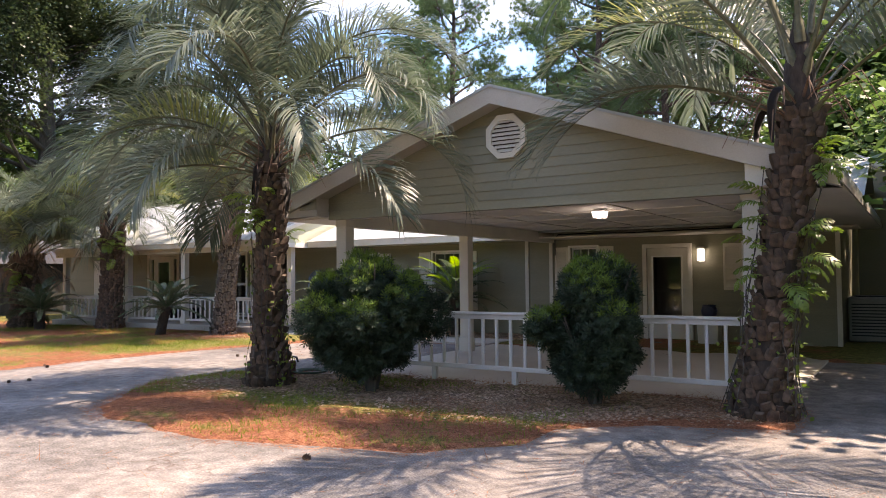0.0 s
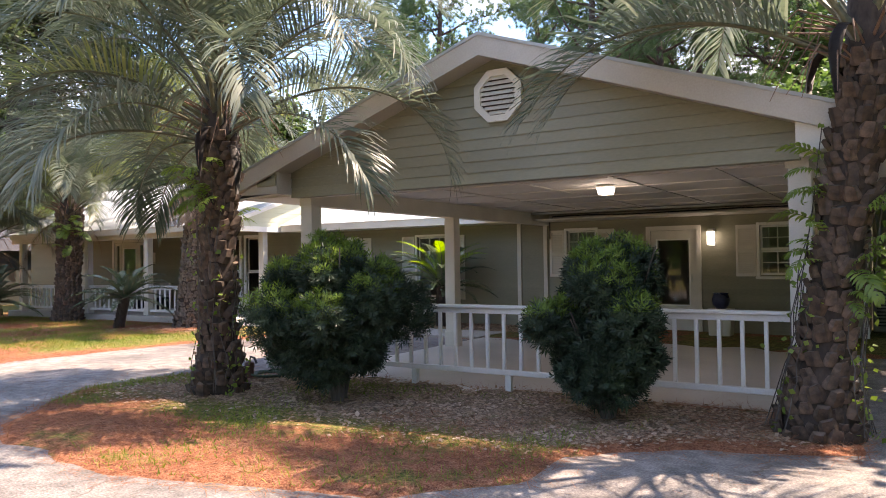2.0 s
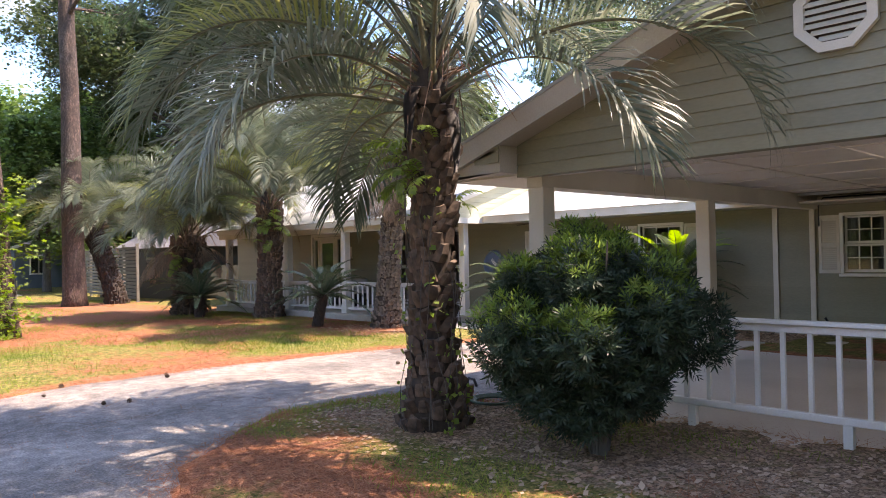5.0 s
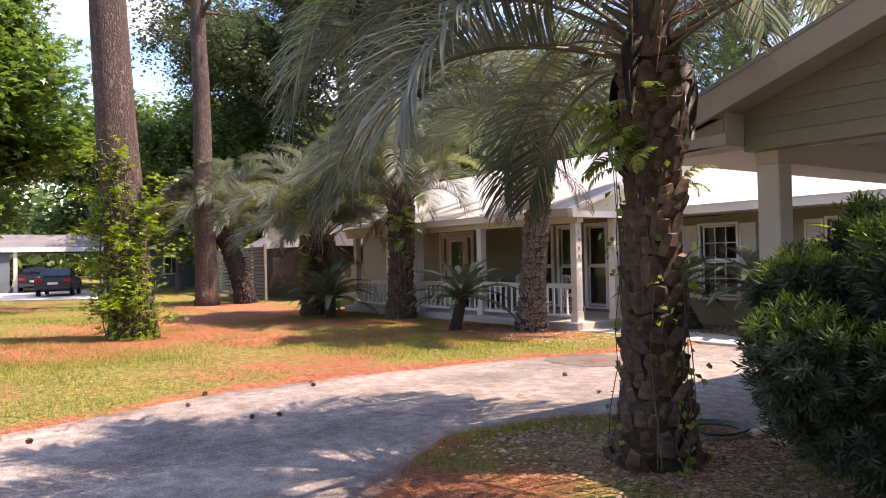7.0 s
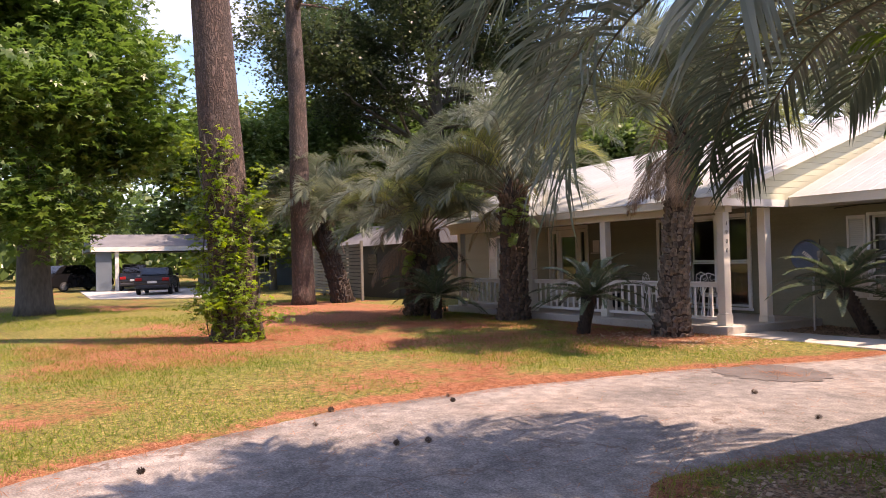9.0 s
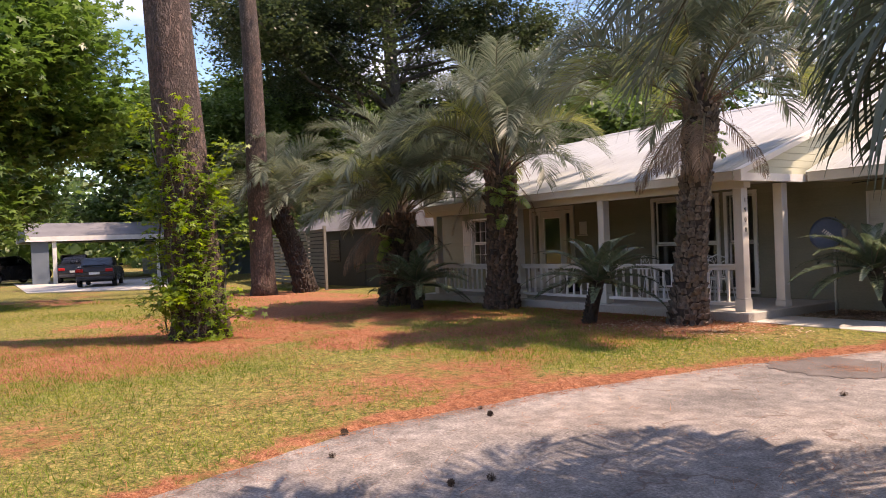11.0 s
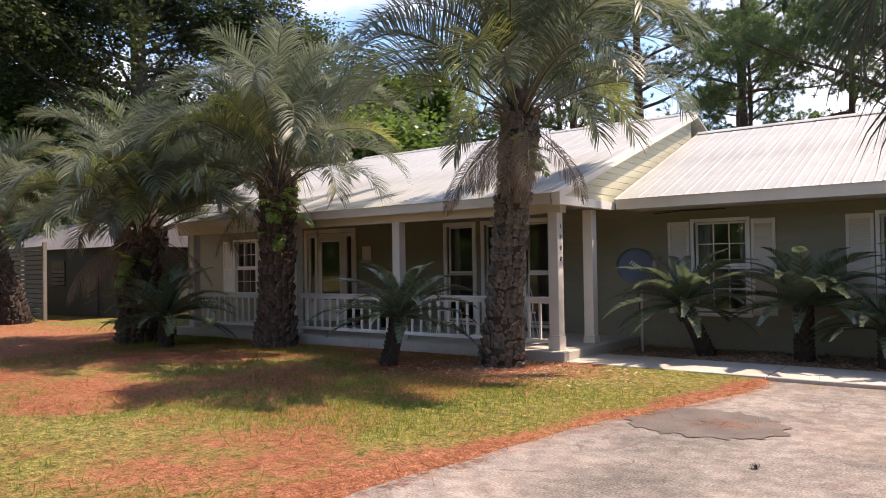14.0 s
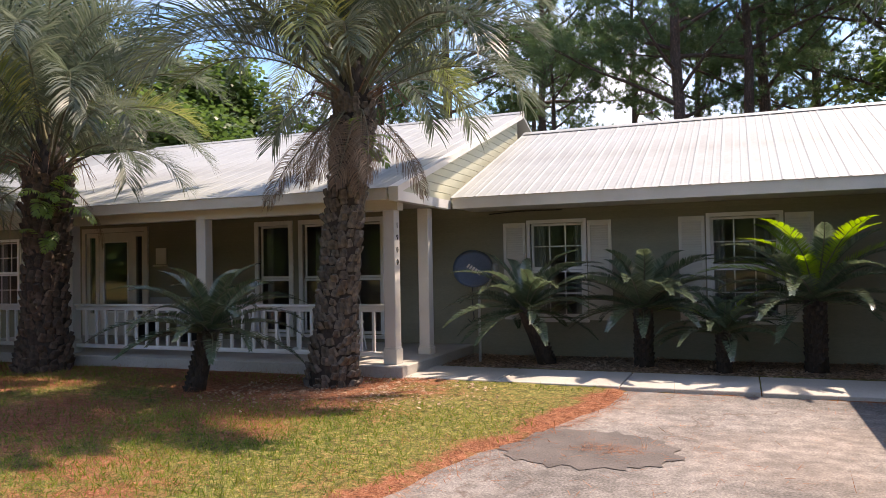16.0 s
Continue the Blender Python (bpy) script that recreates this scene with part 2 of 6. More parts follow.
add_cracks(M_ASPHALT, (0.10, 0.065, 0.05))
M_ASPHALT_DK = material("asphalt_patch", (0.055, 0.047, 0.043), (0.15, 0.128, 0.115), 0.8, 60, 2.5, 0.5, world_space=True)
M_MULCH = material("bark_mulch", (0.045, 0.03, 0.022), (0.13, 0.09, 0.065), 0.9, 45, 3, 0.9, world_space=True)
M_BARK = material("pine_bark", (0.045, 0.03, 0.026), (0.21, 0.132, 0.105), 0.9, 16, 2.6, 1.0, dirt=(0.17, 0.145, 0.13), dirt_amount=0.75, stretch=(1, 1, 0.4))
def add_plates(m, scale, squash, depth, groove):
    """Bark plates: dark grooves between flat islands, with relief."""
    n, l = m.node_tree.nodes, m.node_tree.links
    b = n["Principled BSDF"]
    co = n.new("ShaderNodeTexCoord")
    mp = n.new("ShaderNodeMapping")
    mp.inputs["Scale"].default_value = (1, 1, squash)
    wob = n.new("ShaderNodeTexNoise")
    wob.inputs["Scale"].default_value = 9.0
    wob.inputs["Detail"].default_value = 5.0
    mixv = n.new("ShaderNodeMix")
    mixv.data_type = "VECTOR"
    mixv.inputs["Factor"].default_value = 0.3
    vo = n.new("ShaderNodeTexVoronoi")
    vo.feature = "DISTANCE_TO_EDGE"
    vo.inputs["Scale"].default_value = scale
    l.new(co.outputs["Object"], mp.inputs["Vector"])
    l.new(mp.outputs["Vector"], mixv.inputs["A"]), l.new(mp.outputs["Vector"], wob.inputs["Vector"])
    l.new(wob.outputs["Color"], mixv.inputs["B"])
    l.new(mixv.outputs["Result"], vo.inputs["Vector"])
    rm = n.new("ShaderNodeMapRange")
    rm.inputs["From Max"].default_value = 0.3
    l.new(vo.outputs["Distance"], rm.inputs["Value"])
    mx = n.new("ShaderNodeMix")
    mx.data_type = "RGBA"
    mx.inputs["A"].default_value = (*groove, 1)
    old = b.inputs["Base Color"].links[0].from_socket
    l.new(rm.outputs["Result"], mx.inputs["Factor"]), l.new(old, mx.inputs["B"])
    l.new(mx.outputs["Result"], b.inputs["Base Color"])
    bp = n.new("ShaderNodeBump")
    bp.inputs["Strength"].default_value, bp.inputs["Distance"].default_value = 1.0, depth
    l.new(rm.outputs["Result"], bp.inputs["Height"])
    l.new(b.inputs["Normal"].links[0].from_socket, bp.inputs["Normal"])
    l.new(bp.outputs["Normal"], b.inputs["Normal"])


add_plates(M_BARK, 15.0, 0.4, 0.02, (0.05, 0.034, 0.028))
M_OAKBARK = material("oak_bark", (0.05, 0.045, 0.04), (0.13, 0.115, 0.10), 0.9, 12, 2, 1.0, stretch=(1, 1, 0.35))
M_BOOT = material("palm_leaf_base", (0.045, 0.03, 0.022), (0.15, 0.10, 0.07), 0.85, 22, 3.5, 0.8, spread=0.35)
M_BOOT_GREY = material("grey_palm_leaf_base", (0.07, 0.057, 0.047), (0.20, 0.16, 0.125), 0.85, 22, 3.5, 0.8, spread=0.3)
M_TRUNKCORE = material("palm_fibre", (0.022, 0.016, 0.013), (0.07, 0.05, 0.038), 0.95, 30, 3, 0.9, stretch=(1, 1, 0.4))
M_STEM = material("frond_stalk", (0.075, 0.075, 0.045), (0.16, 0.15, 0.085), 0.5, 30, 3, 0.2)
M_DEADFIBRE = material("dead_inflorescence", (0.13, 0.075, 0.05), (0.26, 0.16, 0.11), 0.85, 25, 4, 0.4)
M_SPATHE = material("woody_spathe", (0.012, 0.009, 0.008), (0.035, 0.024, 0.018), 0.6, 20, 4, 0.3)
M_CONE = material("pine_cone_scales", (0.03, 0.02, 0.014), (0.10, 0.065, 0.045), 0.8, 40, 8, 0.5)
M_TERRA = material("terracotta_pot", (0.11, 0.055, 0.04), (0.19, 0.10, 0.075), 0.7, 30, 3, 0.3)
M_HOSE = material("green_hose", (0.03, 0.06, 0.035), (0.06, 0.10, 0.06), 0.5, 40, 4, 0.1)
M_SHED = material("dark_shed_wall", (0.03, 0.032, 0.025), (0.05, 0.052, 0.042), 0.7, 30, 2, 0.3)
M_FENCE = material("weathered_slat", (0.16, 0.15, 0.12), (0.25, 0.235, 0.195), 0.75, 30, 2, 0.3, spread=0.12)
M_BLUEWALL = material("slate_blue_siding", (0.10, 0.135, 0.165), (0.14, 0.175, 0.21), 0.6, 40, 1.5, 0.1)
M_CARPAINT = material("charcoal_car_paint", (0.028, 0.026, 0.028), (0.036, 0.034, 0.036), 0.22, 20, 2, 0, metal=0.5)
M_BLACKCAR = material("black_car_paint", (0.008, 0.008, 0.009), (0.012, 0.012, 0.013), 0.25, 20, 2, 0)
M_TYRE = material("tyre_rubber", (0.012, 0.012, 0.012), (0.022, 0.022, 0.022), 0.8, 60, 5, 0.2)
M_RIM = material("alloy_rim", (0.45, 0.45, 0.46), (0.55, 0.55, 0.56), 0.3, 40, 4, 0, metal=0.9)
M_RED = material("red_lens", (0.35, 0.012, 0.012), (0.45, 0.02, 0.02), 0.2, 20, 4, 0)
M_PLASTIC = material("black_plastic", (0.015, 0.016, 0.02), (0.03, 0.032, 0.04), 0.5, 40, 4, 0.1)
M_GREYPLASTIC = material("grey_unit_metal", (0.20, 0.20, 0.19), (0.27, 0.27, 0.26), 0.5, 30, 3, 0.1)
M_BLUEPOT = material("blue_glazed_pot", (0.015, 0.02, 0.06), (0.03, 0.04, 0.10), 0.3, 20, 3, 0.05)

L_PALM = leaf_material("palm_leaflet", (0.058, 0.08, 0.052), (0.115, 0.145, 0.10), (0.225, 0.245, 0.18), 0.34, 0.42, 0.5, 0.7)
L_PALM_Y = leaf_material("yellow_green_palm_leaflet", (0.12, 0.15, 0.045), (0.20, 0.23, 0.08), (0.32, 0.31, 0.12), 0.38, 0.4, 0.6, 0.8)
L_LITTER = leaf_material("dry_fallen_leaf", (0.25, 0.155, 0.10), (0.42, 0.29, 0.20), (0.60, 0.47, 0.36), 0.2, 0.75, 0.2, 1.0)
L_PALM_DEAD = leaf_material("dead_palm_leaflet", (0.13, 0.085, 0.06), (0.22, 0.155, 0.11), (0.34, 0.26, 0.19), 0.25, 0.7, 0.2, 1.0)
L_CYCAD = leaf_material("cycad_leaflet", (0.05, 0.08, 0.045), (0.115, 0.155, 0.095), (0.24, 0.275, 0.185), 0.25, 0.18, 1.0, 1.5)
L_CYCAD_NEW = leaf_material("new_cycad_leaflet", (0.15, 0.24, 0.03), (0.23, 0.34, 0.045), (0.34, 0.44, 0.07), 0.45, 0.35, 0.6, 2)
L_SHRUB = leaf_material("yew_shrub_leaf", (0.014, 0.030, 0.020), (0.028, 0.054, 0.032), (0.06, 0.10, 0.05), 0.22, 0.48, 0.35, 2.5)
L_SHRUB_NEW = leaf_material("new_shrub_leaf", (0.09, 0.15, 0.035), (0.16, 0.25, 0.055), (0.28, 0.37, 0.10), 0.4, 0.5, 0.35, 2.5)
L_PINE = leaf_material("pine_needle", (0.05, 0.092, 0.04), (0.085, 0.138, 0.06), (0.14, 0.195, 0.09), 0.35, 0.5, 0.4, 0.25)
L_OAK = leaf_material("live_oak_leaf", (0.028, 0.042, 0.02), (0.05, 0.072, 0.032), (0.095, 0.12, 0.055), 0.35, 0.45, 0.5, 0.3)
L_GUM = leaf_material("sweetgum_leaf", (0.058, 0.11, 0.028), (0.095, 0.17, 0.042), (0.18, 0.27, 0.075), 0.4, 0.4, 0.5, 0.6)
L_BROAD = leaf_material("broadleaf", (0.06, 0.105, 0.03), (0.10, 0.16, 0.05), (0.16, 0.23, 0.075), 0.4, 0.45, 0.4, 0.35)
L_VINE = leaf_material("vine_leaf", (0.08, 0.14, 0.02), (0.16, 0.24, 0.035), (0.27, 0.36, 0.07), 0.5, 0.4, 0.5, 2)
L_FERN = leaf_material("fern_frond", (0.09, 0.15, 0.03), (0.17, 0.25, 0.055), (0.30, 0.38, 0.10), 0.45, 0.4, 0.5, 2)
L_GRASS = leaf_material("grass_blade", (0.085, 0.15, 0.022), (0.17, 0.235, 0.04), (0.36, 0.32, 0.09), 0.4, 0.5, 0.3, 0.9)
L_STRAW = leaf_material("pine_straw", (0.20, 0.07, 0.035), (0.33, 0.135, 0.068), (0.46, 0.26, 0.15), 0.15, 0.75, 0.2, 1.2)


def glass_material(name, tint, rough):
    m = bpy.data.materials.new(name)
    m.use_nodes = True
    b = m.node_tree.nodes["Principled BSDF"]
    b.inputs["Base Color"].default_value = (*tint, 1)
    b.inputs["Roughness"].default_value = rough
    b.inputs["Transmission Weight"].default_value = 1.0
    b.inputs["IOR"].default_value = 1.45
    return m


M_GLASS = glass_material("window_glass", (0.85, 0.9, 0.9), 0.01)
M_CARGLASS = glass_material("tinted_glass", (0.25, 0.3, 0.33), 0.02)


def glow_material(name, colour, strength):
    m = bpy.data.materials.new(name)
    m.use_nodes = True
    b = m.node_tree.nodes["Principled BSDF"]
    b.inputs["Base Color"].default_value = (*colour, 1)
    b.inputs["Emission Color"].default_value = (*colour, 1)
    b.inputs["Emission Strength"].default_value = strength
    return m


M_LAMP = glow_material("lit_frosted_glass", (1.0, 0.96, 0.9), 0.85)


def ground_material():
    """Thin lawn on sandy soil with fallen orange pine straw and brown leaf litter where the mesh says so."""
    m = bpy.data.materials.new("lawn_and_straw")
    m.use_nodes = True
    n, l = m.node_tree.nodes, m.node_tree.links
    b = n["Principled BSDF"]
    b.inputs["Roughness"].default_value = 0.95
    b.inputs["Specular IOR Level"].default_value = 0.15
    g = n.new("ShaderNodeNewGeometry")

    def noise_tex(scale, detail, stretch=None):
        t = n.new("ShaderNodeTexNoise")
        t.inputs["Scale"].default_value, t.inputs["Detail"].default_value = scale, detail
        t.inputs["Roughness"].default_value = 0.66
        l.new(g.outputs["Position"], t.inputs["Vector"])
        return t.outputs["Fac"]

    def ramp(src, stops):
        r = n.new("ShaderNodeValToRGB")
        r.color_ramp.elements[0].position, r.color_ramp.elements[0].color = stops[0][0], (*stops[0][1], 1)
        r.color_ramp.elements[1].position, r.color_ramp.elements[1].color = stops[-1][0], (*stops[-1][1], 1)
        for p, c in stops[1:-1]:
            r.color_ramp.elements.new(p).color = (*c, 1)
        l.new(src, r.inputs["Fac"])
        return r.outputs["Color"]

    def mix(f, a, c):
        x = n.new("ShaderNodeMix")
        x.data_type = "RGBA"
        l.new(f, x.inputs["Factor"]), l.new(a, x.inputs["A"]), l.new(c, x.inputs["B"])
        return x.outputs["Result"]

    lawn = ramp(noise_tex(38.0, 9.0), ((0.36, (0.055, 0.068, 0.018)), (0.5, (0.15, 0.15, 0.04)), (0.64, (0.36, 0.255, 0.10))))
    straw = ramp(noise_tex(60.0, 8.0), ((0.36, (0.12, 0.042, 0.025)), (0.5, (0.31, 0.12, 0.064)), (0.68, (0.47, 0.27, 0.165))))
    litter = ramp(noise_tex(48.0, 8.0), ((0.37, (0.085, 0.055, 0.038)), (0.52, (0.31, 0.21, 0.145)), (0.68, (0.55, 0.42, 0.31))))

    def mask(name, scale, lo, hi):
        at = n.new("ShaderNodeAttribute")
        at.attribute_name = name
        ad = n.new("ShaderNodeMath")
        ad.operation = "ADD"
        l.new(at.outputs["Fac"], ad.inputs[0])
        l.new(noise_tex(scale, 7.0), ad.inputs[1])
        mr = n.new("ShaderNodeMapRange")
        mr.inputs["From Min"].default_value, mr.inputs["From Max"].default_value = lo, hi
        l.new(ad.outputs["Value"], mr.inputs["Value"])
        return mr.outputs["Result"]

    def tufted(colour, scale, lo, hi):
        mr = n.new("ShaderNodeMapRange")
        mr.inputs["From Min"].default_value, mr.inputs["From Max"].default_value = 0.34, 0.66
        mr.inputs["To Min"].default_value, mr.inputs["To Max"].default_value = lo, hi
        l.new(noise_tex(scale, 5.0), mr.inputs["Value"])
        h = n.new("ShaderNodeHueSaturation")
        l.new(mr.outputs["Result"], h.inputs["Value"]), l.new(colour, h.inputs["Color"])
        return h.outputs["Color"]

    lawn, straw, litter = tufted(lawn, 9.0, 0.5, 1.5), tufted(straw, 12.0, 0.55, 1.4), tufted(litter, 14.0, 0.6, 1.35)
    col = mix(mask("straw", 4.5, 0.68, 0.88), lawn, straw)
    col = mix(mask("litter", 4.0, 0.85, 1.1), col, litter)
    l.new(col, b.inputs["Base Color"])
    bp = n.new("ShaderNodeBump")
    bp.inputs["Strength"].default_value, bp.inputs["Distance"].default_value = 0.8, 0.03
    l.new(noise_tex(45.0, 6.0), bp.inputs["Height"])
    l.new(bp.outputs["Normal"], b.inputs["Normal"])
    return m


M_GROUND = ground_material()

# ---------- helpers for building ----------
def box(bm, x0, x1, y0, y1, z0, z1, bevel=0.0):
    v = [bm.verts.new((x, y, z)) for x in (x0, x1) for y in (y0, y1) for z in (z0, z1)]
    f = [bm.faces.new([v[i] for i in q]) for q in ((0, 1, 3, 2), (4, 6, 7, 5), (0, 4, 5, 1), (2, 3, 7, 6), (0, 2, 6, 4), (1, 5, 7, 3))]
    if bevel:
        bmesh.ops.bevel(bm, geom=list({e for q in f for e in q.edges}), offset=bevel, segments=1, affect="EDGES")


def boxes(*dims, bevel=0.0):
    bm = bmesh.new()
    for d in dims:
        box(bm, *d, bevel=bevel)
    return bm


def prism(points, axis, a0, a1):
    """A solid from an outline; axis 'x': the outline is (y, z) and runs from x=a0 to a1; 'y': (x, z); 'z': (x, y)."""
    bm = bmesh.new()
    put = {"x": lambda p, a: (a, p[0], p[1]), "y": lambda p, a: (p[0], a, p[1]), "z": lambda p, a: (p[0], p[1], a)}[axis]
    lo, hi = [bm.verts.new(put(p, a0)) for p in points], [bm.verts.new(put(p, a1)) for p in points]
    bm.faces.new(lo), bm.faces.new(hi[::-1])
    for i in range(len(points)):
        j = (i + 1) % len(points)
        bm.faces.new((lo[j], lo[i], hi[i], hi[j]))
    bmesh.ops.recalc_face_normals(bm, faces=bm.faces)
    return bm


def tube(path, radii, sides=8, bm=None, cap=True):
    """A round rod along a path of points."""
    bm = bm or bmesh.new()
    rings, n = [], len(path)
    pts = [Vector(p) for p in path]
    for i, p in enumerate(pts):
        d = (pts[min(i + 1, n - 1)] - pts[max(i - 1, 0)]).normalized()
        a = d.cross(Vector((0, 0, 1)) if abs(d.z) < 0.9 else Vector((1, 0, 0))).normalized()
        b = d.cross(a)
        r = radii[i] if isinstance(radii, (list, tuple)) else radii
        rings.append([bm.verts.new(p + (a * math.cos(k * math.tau / sides) + b * math.sin(k * math.tau / sides)) * r) for k in range(sides)])
    for q, w in zip(rings, rings[1:]):
        for k in range(sides):
            bm.faces.new((q[k], q[(k + 1) % sides], w[(k + 1) % sides], w[k]))
    if cap:
        bm.faces.new(rings[0][::-1]), bm.faces.new(rings[-1])
    return bm


def lathe(profile, sides=20, bm=None, at=(0, 0, 0)):
    """A turned shape from (radius, height) pairs."""
    bm = bm or bmesh.new()
    rings = [[bm.verts.new((at[0] + r * math.cos(k * math.tau / sides), at[1] + r * math.sin(k * math.tau / sides), at[2] + z)) for k in range(sides)] for r, z in profile]
    for q, w in zip(rings, rings[1:]):
        for k in range(sides):
            bm.faces.new((q[k], q[(k + 1) % sides], w[(k + 1) % sides], w[k]))
    bm.faces.new(rings[0][::-1]), bm.faces.new(rings[-1])
    return bm


def mesh_of(name, bm, mat, smooth=False):
    me = bpy.data.meshes.new(name)
    bmesh.ops.recalc_face_normals(bm, faces=bm.faces)
    bm.to_mesh(me)
    bm.free()
    me.materials.append(mat)
    if smooth:
        me.shade_smooth()
    return me


def part(name, bm, mat, parent=None, label="", smooth=False, m=None):
    """One mesh object, under a thing or a part; bm may be a bmesh or a shared mesh."""
    me = bm if isinstance(bm, bpy.types.Mesh) else mesh_of(name, bm, mat, smooth)
    ob = new(name, me)
    ob.parent = parent
    if m is not None:
        ob.matrix_basis = m
    return tagged(ob, label=label)


def thing(name, label, category, group="", kind="", m=None):
    ob = new(name)
    ob.empty_display_size = 0.2
    if m is not None:
        ob.matrix_basis = m
    return tagged(ob, label, category, group, kind)


def structure(name, bm, mat, label, category, smooth=False):
    return tagged(part(name, bm, mat, None, "", smooth), label, category, "", "structure")


def np_mesh(name, verts, faces, mats, index=None):
    """A mesh from arrays: verts (n, 3); faces (k, 3) or (k, 4); index: the material of each face."""
    me = bpy.data.meshes.new(name)
    verts, faces = np.asarray(verts, np.float32), np.asarray(faces, np.int32)
    k, s = faces.shape
    me.vertices.add(len(verts))
    me.vertices.foreach_set("co", verts.ravel())
    me.loops.add(k * s)
    me.loops.foreach_set("vertex_index", faces.ravel())
    me.polygons.add(k)
    me.polygons.foreach_set("loop_start", np.arange(0, k * s, s, dtype=np.int32))
    for mat in mats:
        me.materials.append(mat)
    if index is not None:
        me.polygons.foreach_set("material_index", np.asarray(index, np.int32))
    me.update()
    me.validate()
    return me


def scatter(verts, faces, rot, loc):
    """Many copies of a small shape: rot (n, 3, 3) holds turn and size, loc (n, 3)."""
    v = np.einsum("nij,kj->nki", rot, verts) + loc[:, None, :]
    n, k = len(loc), len(verts)
    f = faces[None] + (np.arange(n) * k)[:, None, None]
    return v.reshape(-1, 3), f.reshape(-1, faces.shape[1])


def frames_along(d, rng, up=None):
    """Rotation matrices whose x column is d, turned at random about it."""
    d = d / np.linalg.norm(d, axis=1, keepdims=True)
    r = rng.normal(size=d.shape) if up is None else np.broadcast_to(up, d.shape) + rng.normal(size=d.shape) * 0.25
    y = np.cross(r, d)
    y /= np.linalg.norm(y, axis=1, keepdims=True) + 1e-9
    z = np.cross(d, y)
    return np.stack([d, y, z], axis=2)


LEAF_V = np.array([(0, 0, 0), (0.45, 0.5, 0.06), (1, 0, -0.05), (0.45, -0.5, 0.06)], float)
LEAF_F = np.array([(0, 1, 2, 3)])

# ---------- ground, driveway, walk ----------
LAWN_Y = [-60, -12, -4, 0, 3.5, 5.3, 6.4, 7.8, 9.5, 11, 13.4, 14.2]
LAWN_X = [-3, -5.5, -8.6, -10.3, -12.0, -12.8, -12.98, -13.02, -12.8, -12.42, -11.95, -11.8]
BED = np.array([(-8.2, 5.2), (-9.0, 6.2), (-9.3, 6.9), (-9.3, 8.0), (-8.95, 8.6), (-7.8, 8.8), (-7.8, 9.3), (-1.3, 9.3), (-1.1, 7.8), (-2.3, 7.4), (-3.0, 6.7), (-2.9, 5.9), (-4.0, 5.12), (-5.6, 4.8), (-7.4, 4.85)])


def inside_distance(px, py, poly):
    """Signed distance to a polygon, positive inside."""
    best, odd = np.full(px.shape, 1e9), np.zeros(px.shape, bool)
    for (ax, ay), (bx, by) in zip(poly, np.roll(poly, -1, axis=0)):
        t = np.clip(((px - ax) * (bx - ax) + (py - ay) * (by - ay)) / ((bx - ax) ** 2 + (by - ay) ** 2), 0, 1)
        best = np.minimum(best, np.hypot(px - ax - t * (bx - ax), py - ay - t * (by - ay)))
        if ay != by:
            odd ^= ((ay > py) != (by > py)) & (px < (bx - ax) * (py - ay) / (by - ay) + ax)
    return np.where(odd, best, -best)


def wobble(px, py, f, seed):
    """Cheap smooth noise from summed waves, about -1 to 1."""
    r = np.random.RandomState(seed)
    out = np.zeros_like(px)
    for k in range(7):
        a, ph, s = r.uniform(0, math.tau), r.uniform(0, math.tau), f * r.uniform(0.5, 2.2)
        out = out + np.sin((px * math.cos(a) + py * math.sin(a)) * s + ph)
    return out / 4.0


def soil_edge(px, py):
    """Metres into the lawn or the planted bed; below zero on the driveway."""
    lawn = np.interp(py, LAWN_Y, LAWN_X) - px
    lawn = np.maximum(lawn, py - 13.95)
    east = px - 3.2 - 0.03 * (py - 5) ** 2 * (py > 5)
    south = -6.5 - py - 0.15 * (px + 3)
    d = np.maximum.reduce([lawn, inside_distance(px, py, BED), east, south])
    return d + 0.10 * wobble(px, py, 2.3, 3) + 0.05 * wobble(px, py, 9.0, 4)


def ground_height(px, py):
    d = soil_edge(px, py)
    z = np.interp(d, [-0.35, -0.05, 0.12, 0.6], [-0.10, -0.035, 0.0, 0.012])
    far = np.clip((np.hypot(px + 8, py - 6) - 8) / 20, 0, 1)
    return z + (0.012 * wobble(px, py, 1.1, 5) + 0.006 * wobble(px, py, 4.0, 6)) * np.clip(d * 3, 0, 1) + 0.05 * far * wobble(px, py, 0.25, 8)


def axis_steps(lo, hi, fine):
    a = [-2500, -900, -400, -200, -120]
    left = np.arange(-90, lo, 1.5)
    right = np.arange(hi, 40, 1.5)
    return np.array(sorted(set(a) | set(np.round(left, 3)) | set(np.round(np.arange(lo, hi, fine), 3)) | set(np.round(right, 3)) | {60, 100, 200, 500, 1000, 2500}))


gx, gy = axis_steps(-26, 5, 0.14), axis_steps(-6, 18, 0.14)
GX, GY = np.meshgrid(gx, gy)
GZ = ground_height(GX, GY)
idx = np.arange(GX.size).reshape(GX.shape)
quads = np.stack([idx[:-1, :-1], idx[:-1, 1:], idx[1:, 1:], idx[1:, :-1]], axis=-1).reshape(-1, 4)
ground_mesh = np_mesh("ground", np.stack([GX, GY, GZ], -1).reshape(-1, 3), quads, [M_GROUND])
ground_mesh.shade_smooth()
TREES_STRAW = [(-20.2, 6.6, 3.0), (-31.5, 12.0, 3.0), (-16.0, 12.6, 2.2), (-21.0, 12.6, 2.4), (-24, 9, 3.0), (-18, 8.6, 1.2), (-26, 12, 3.0), (-17.2, 11, 1.3)]


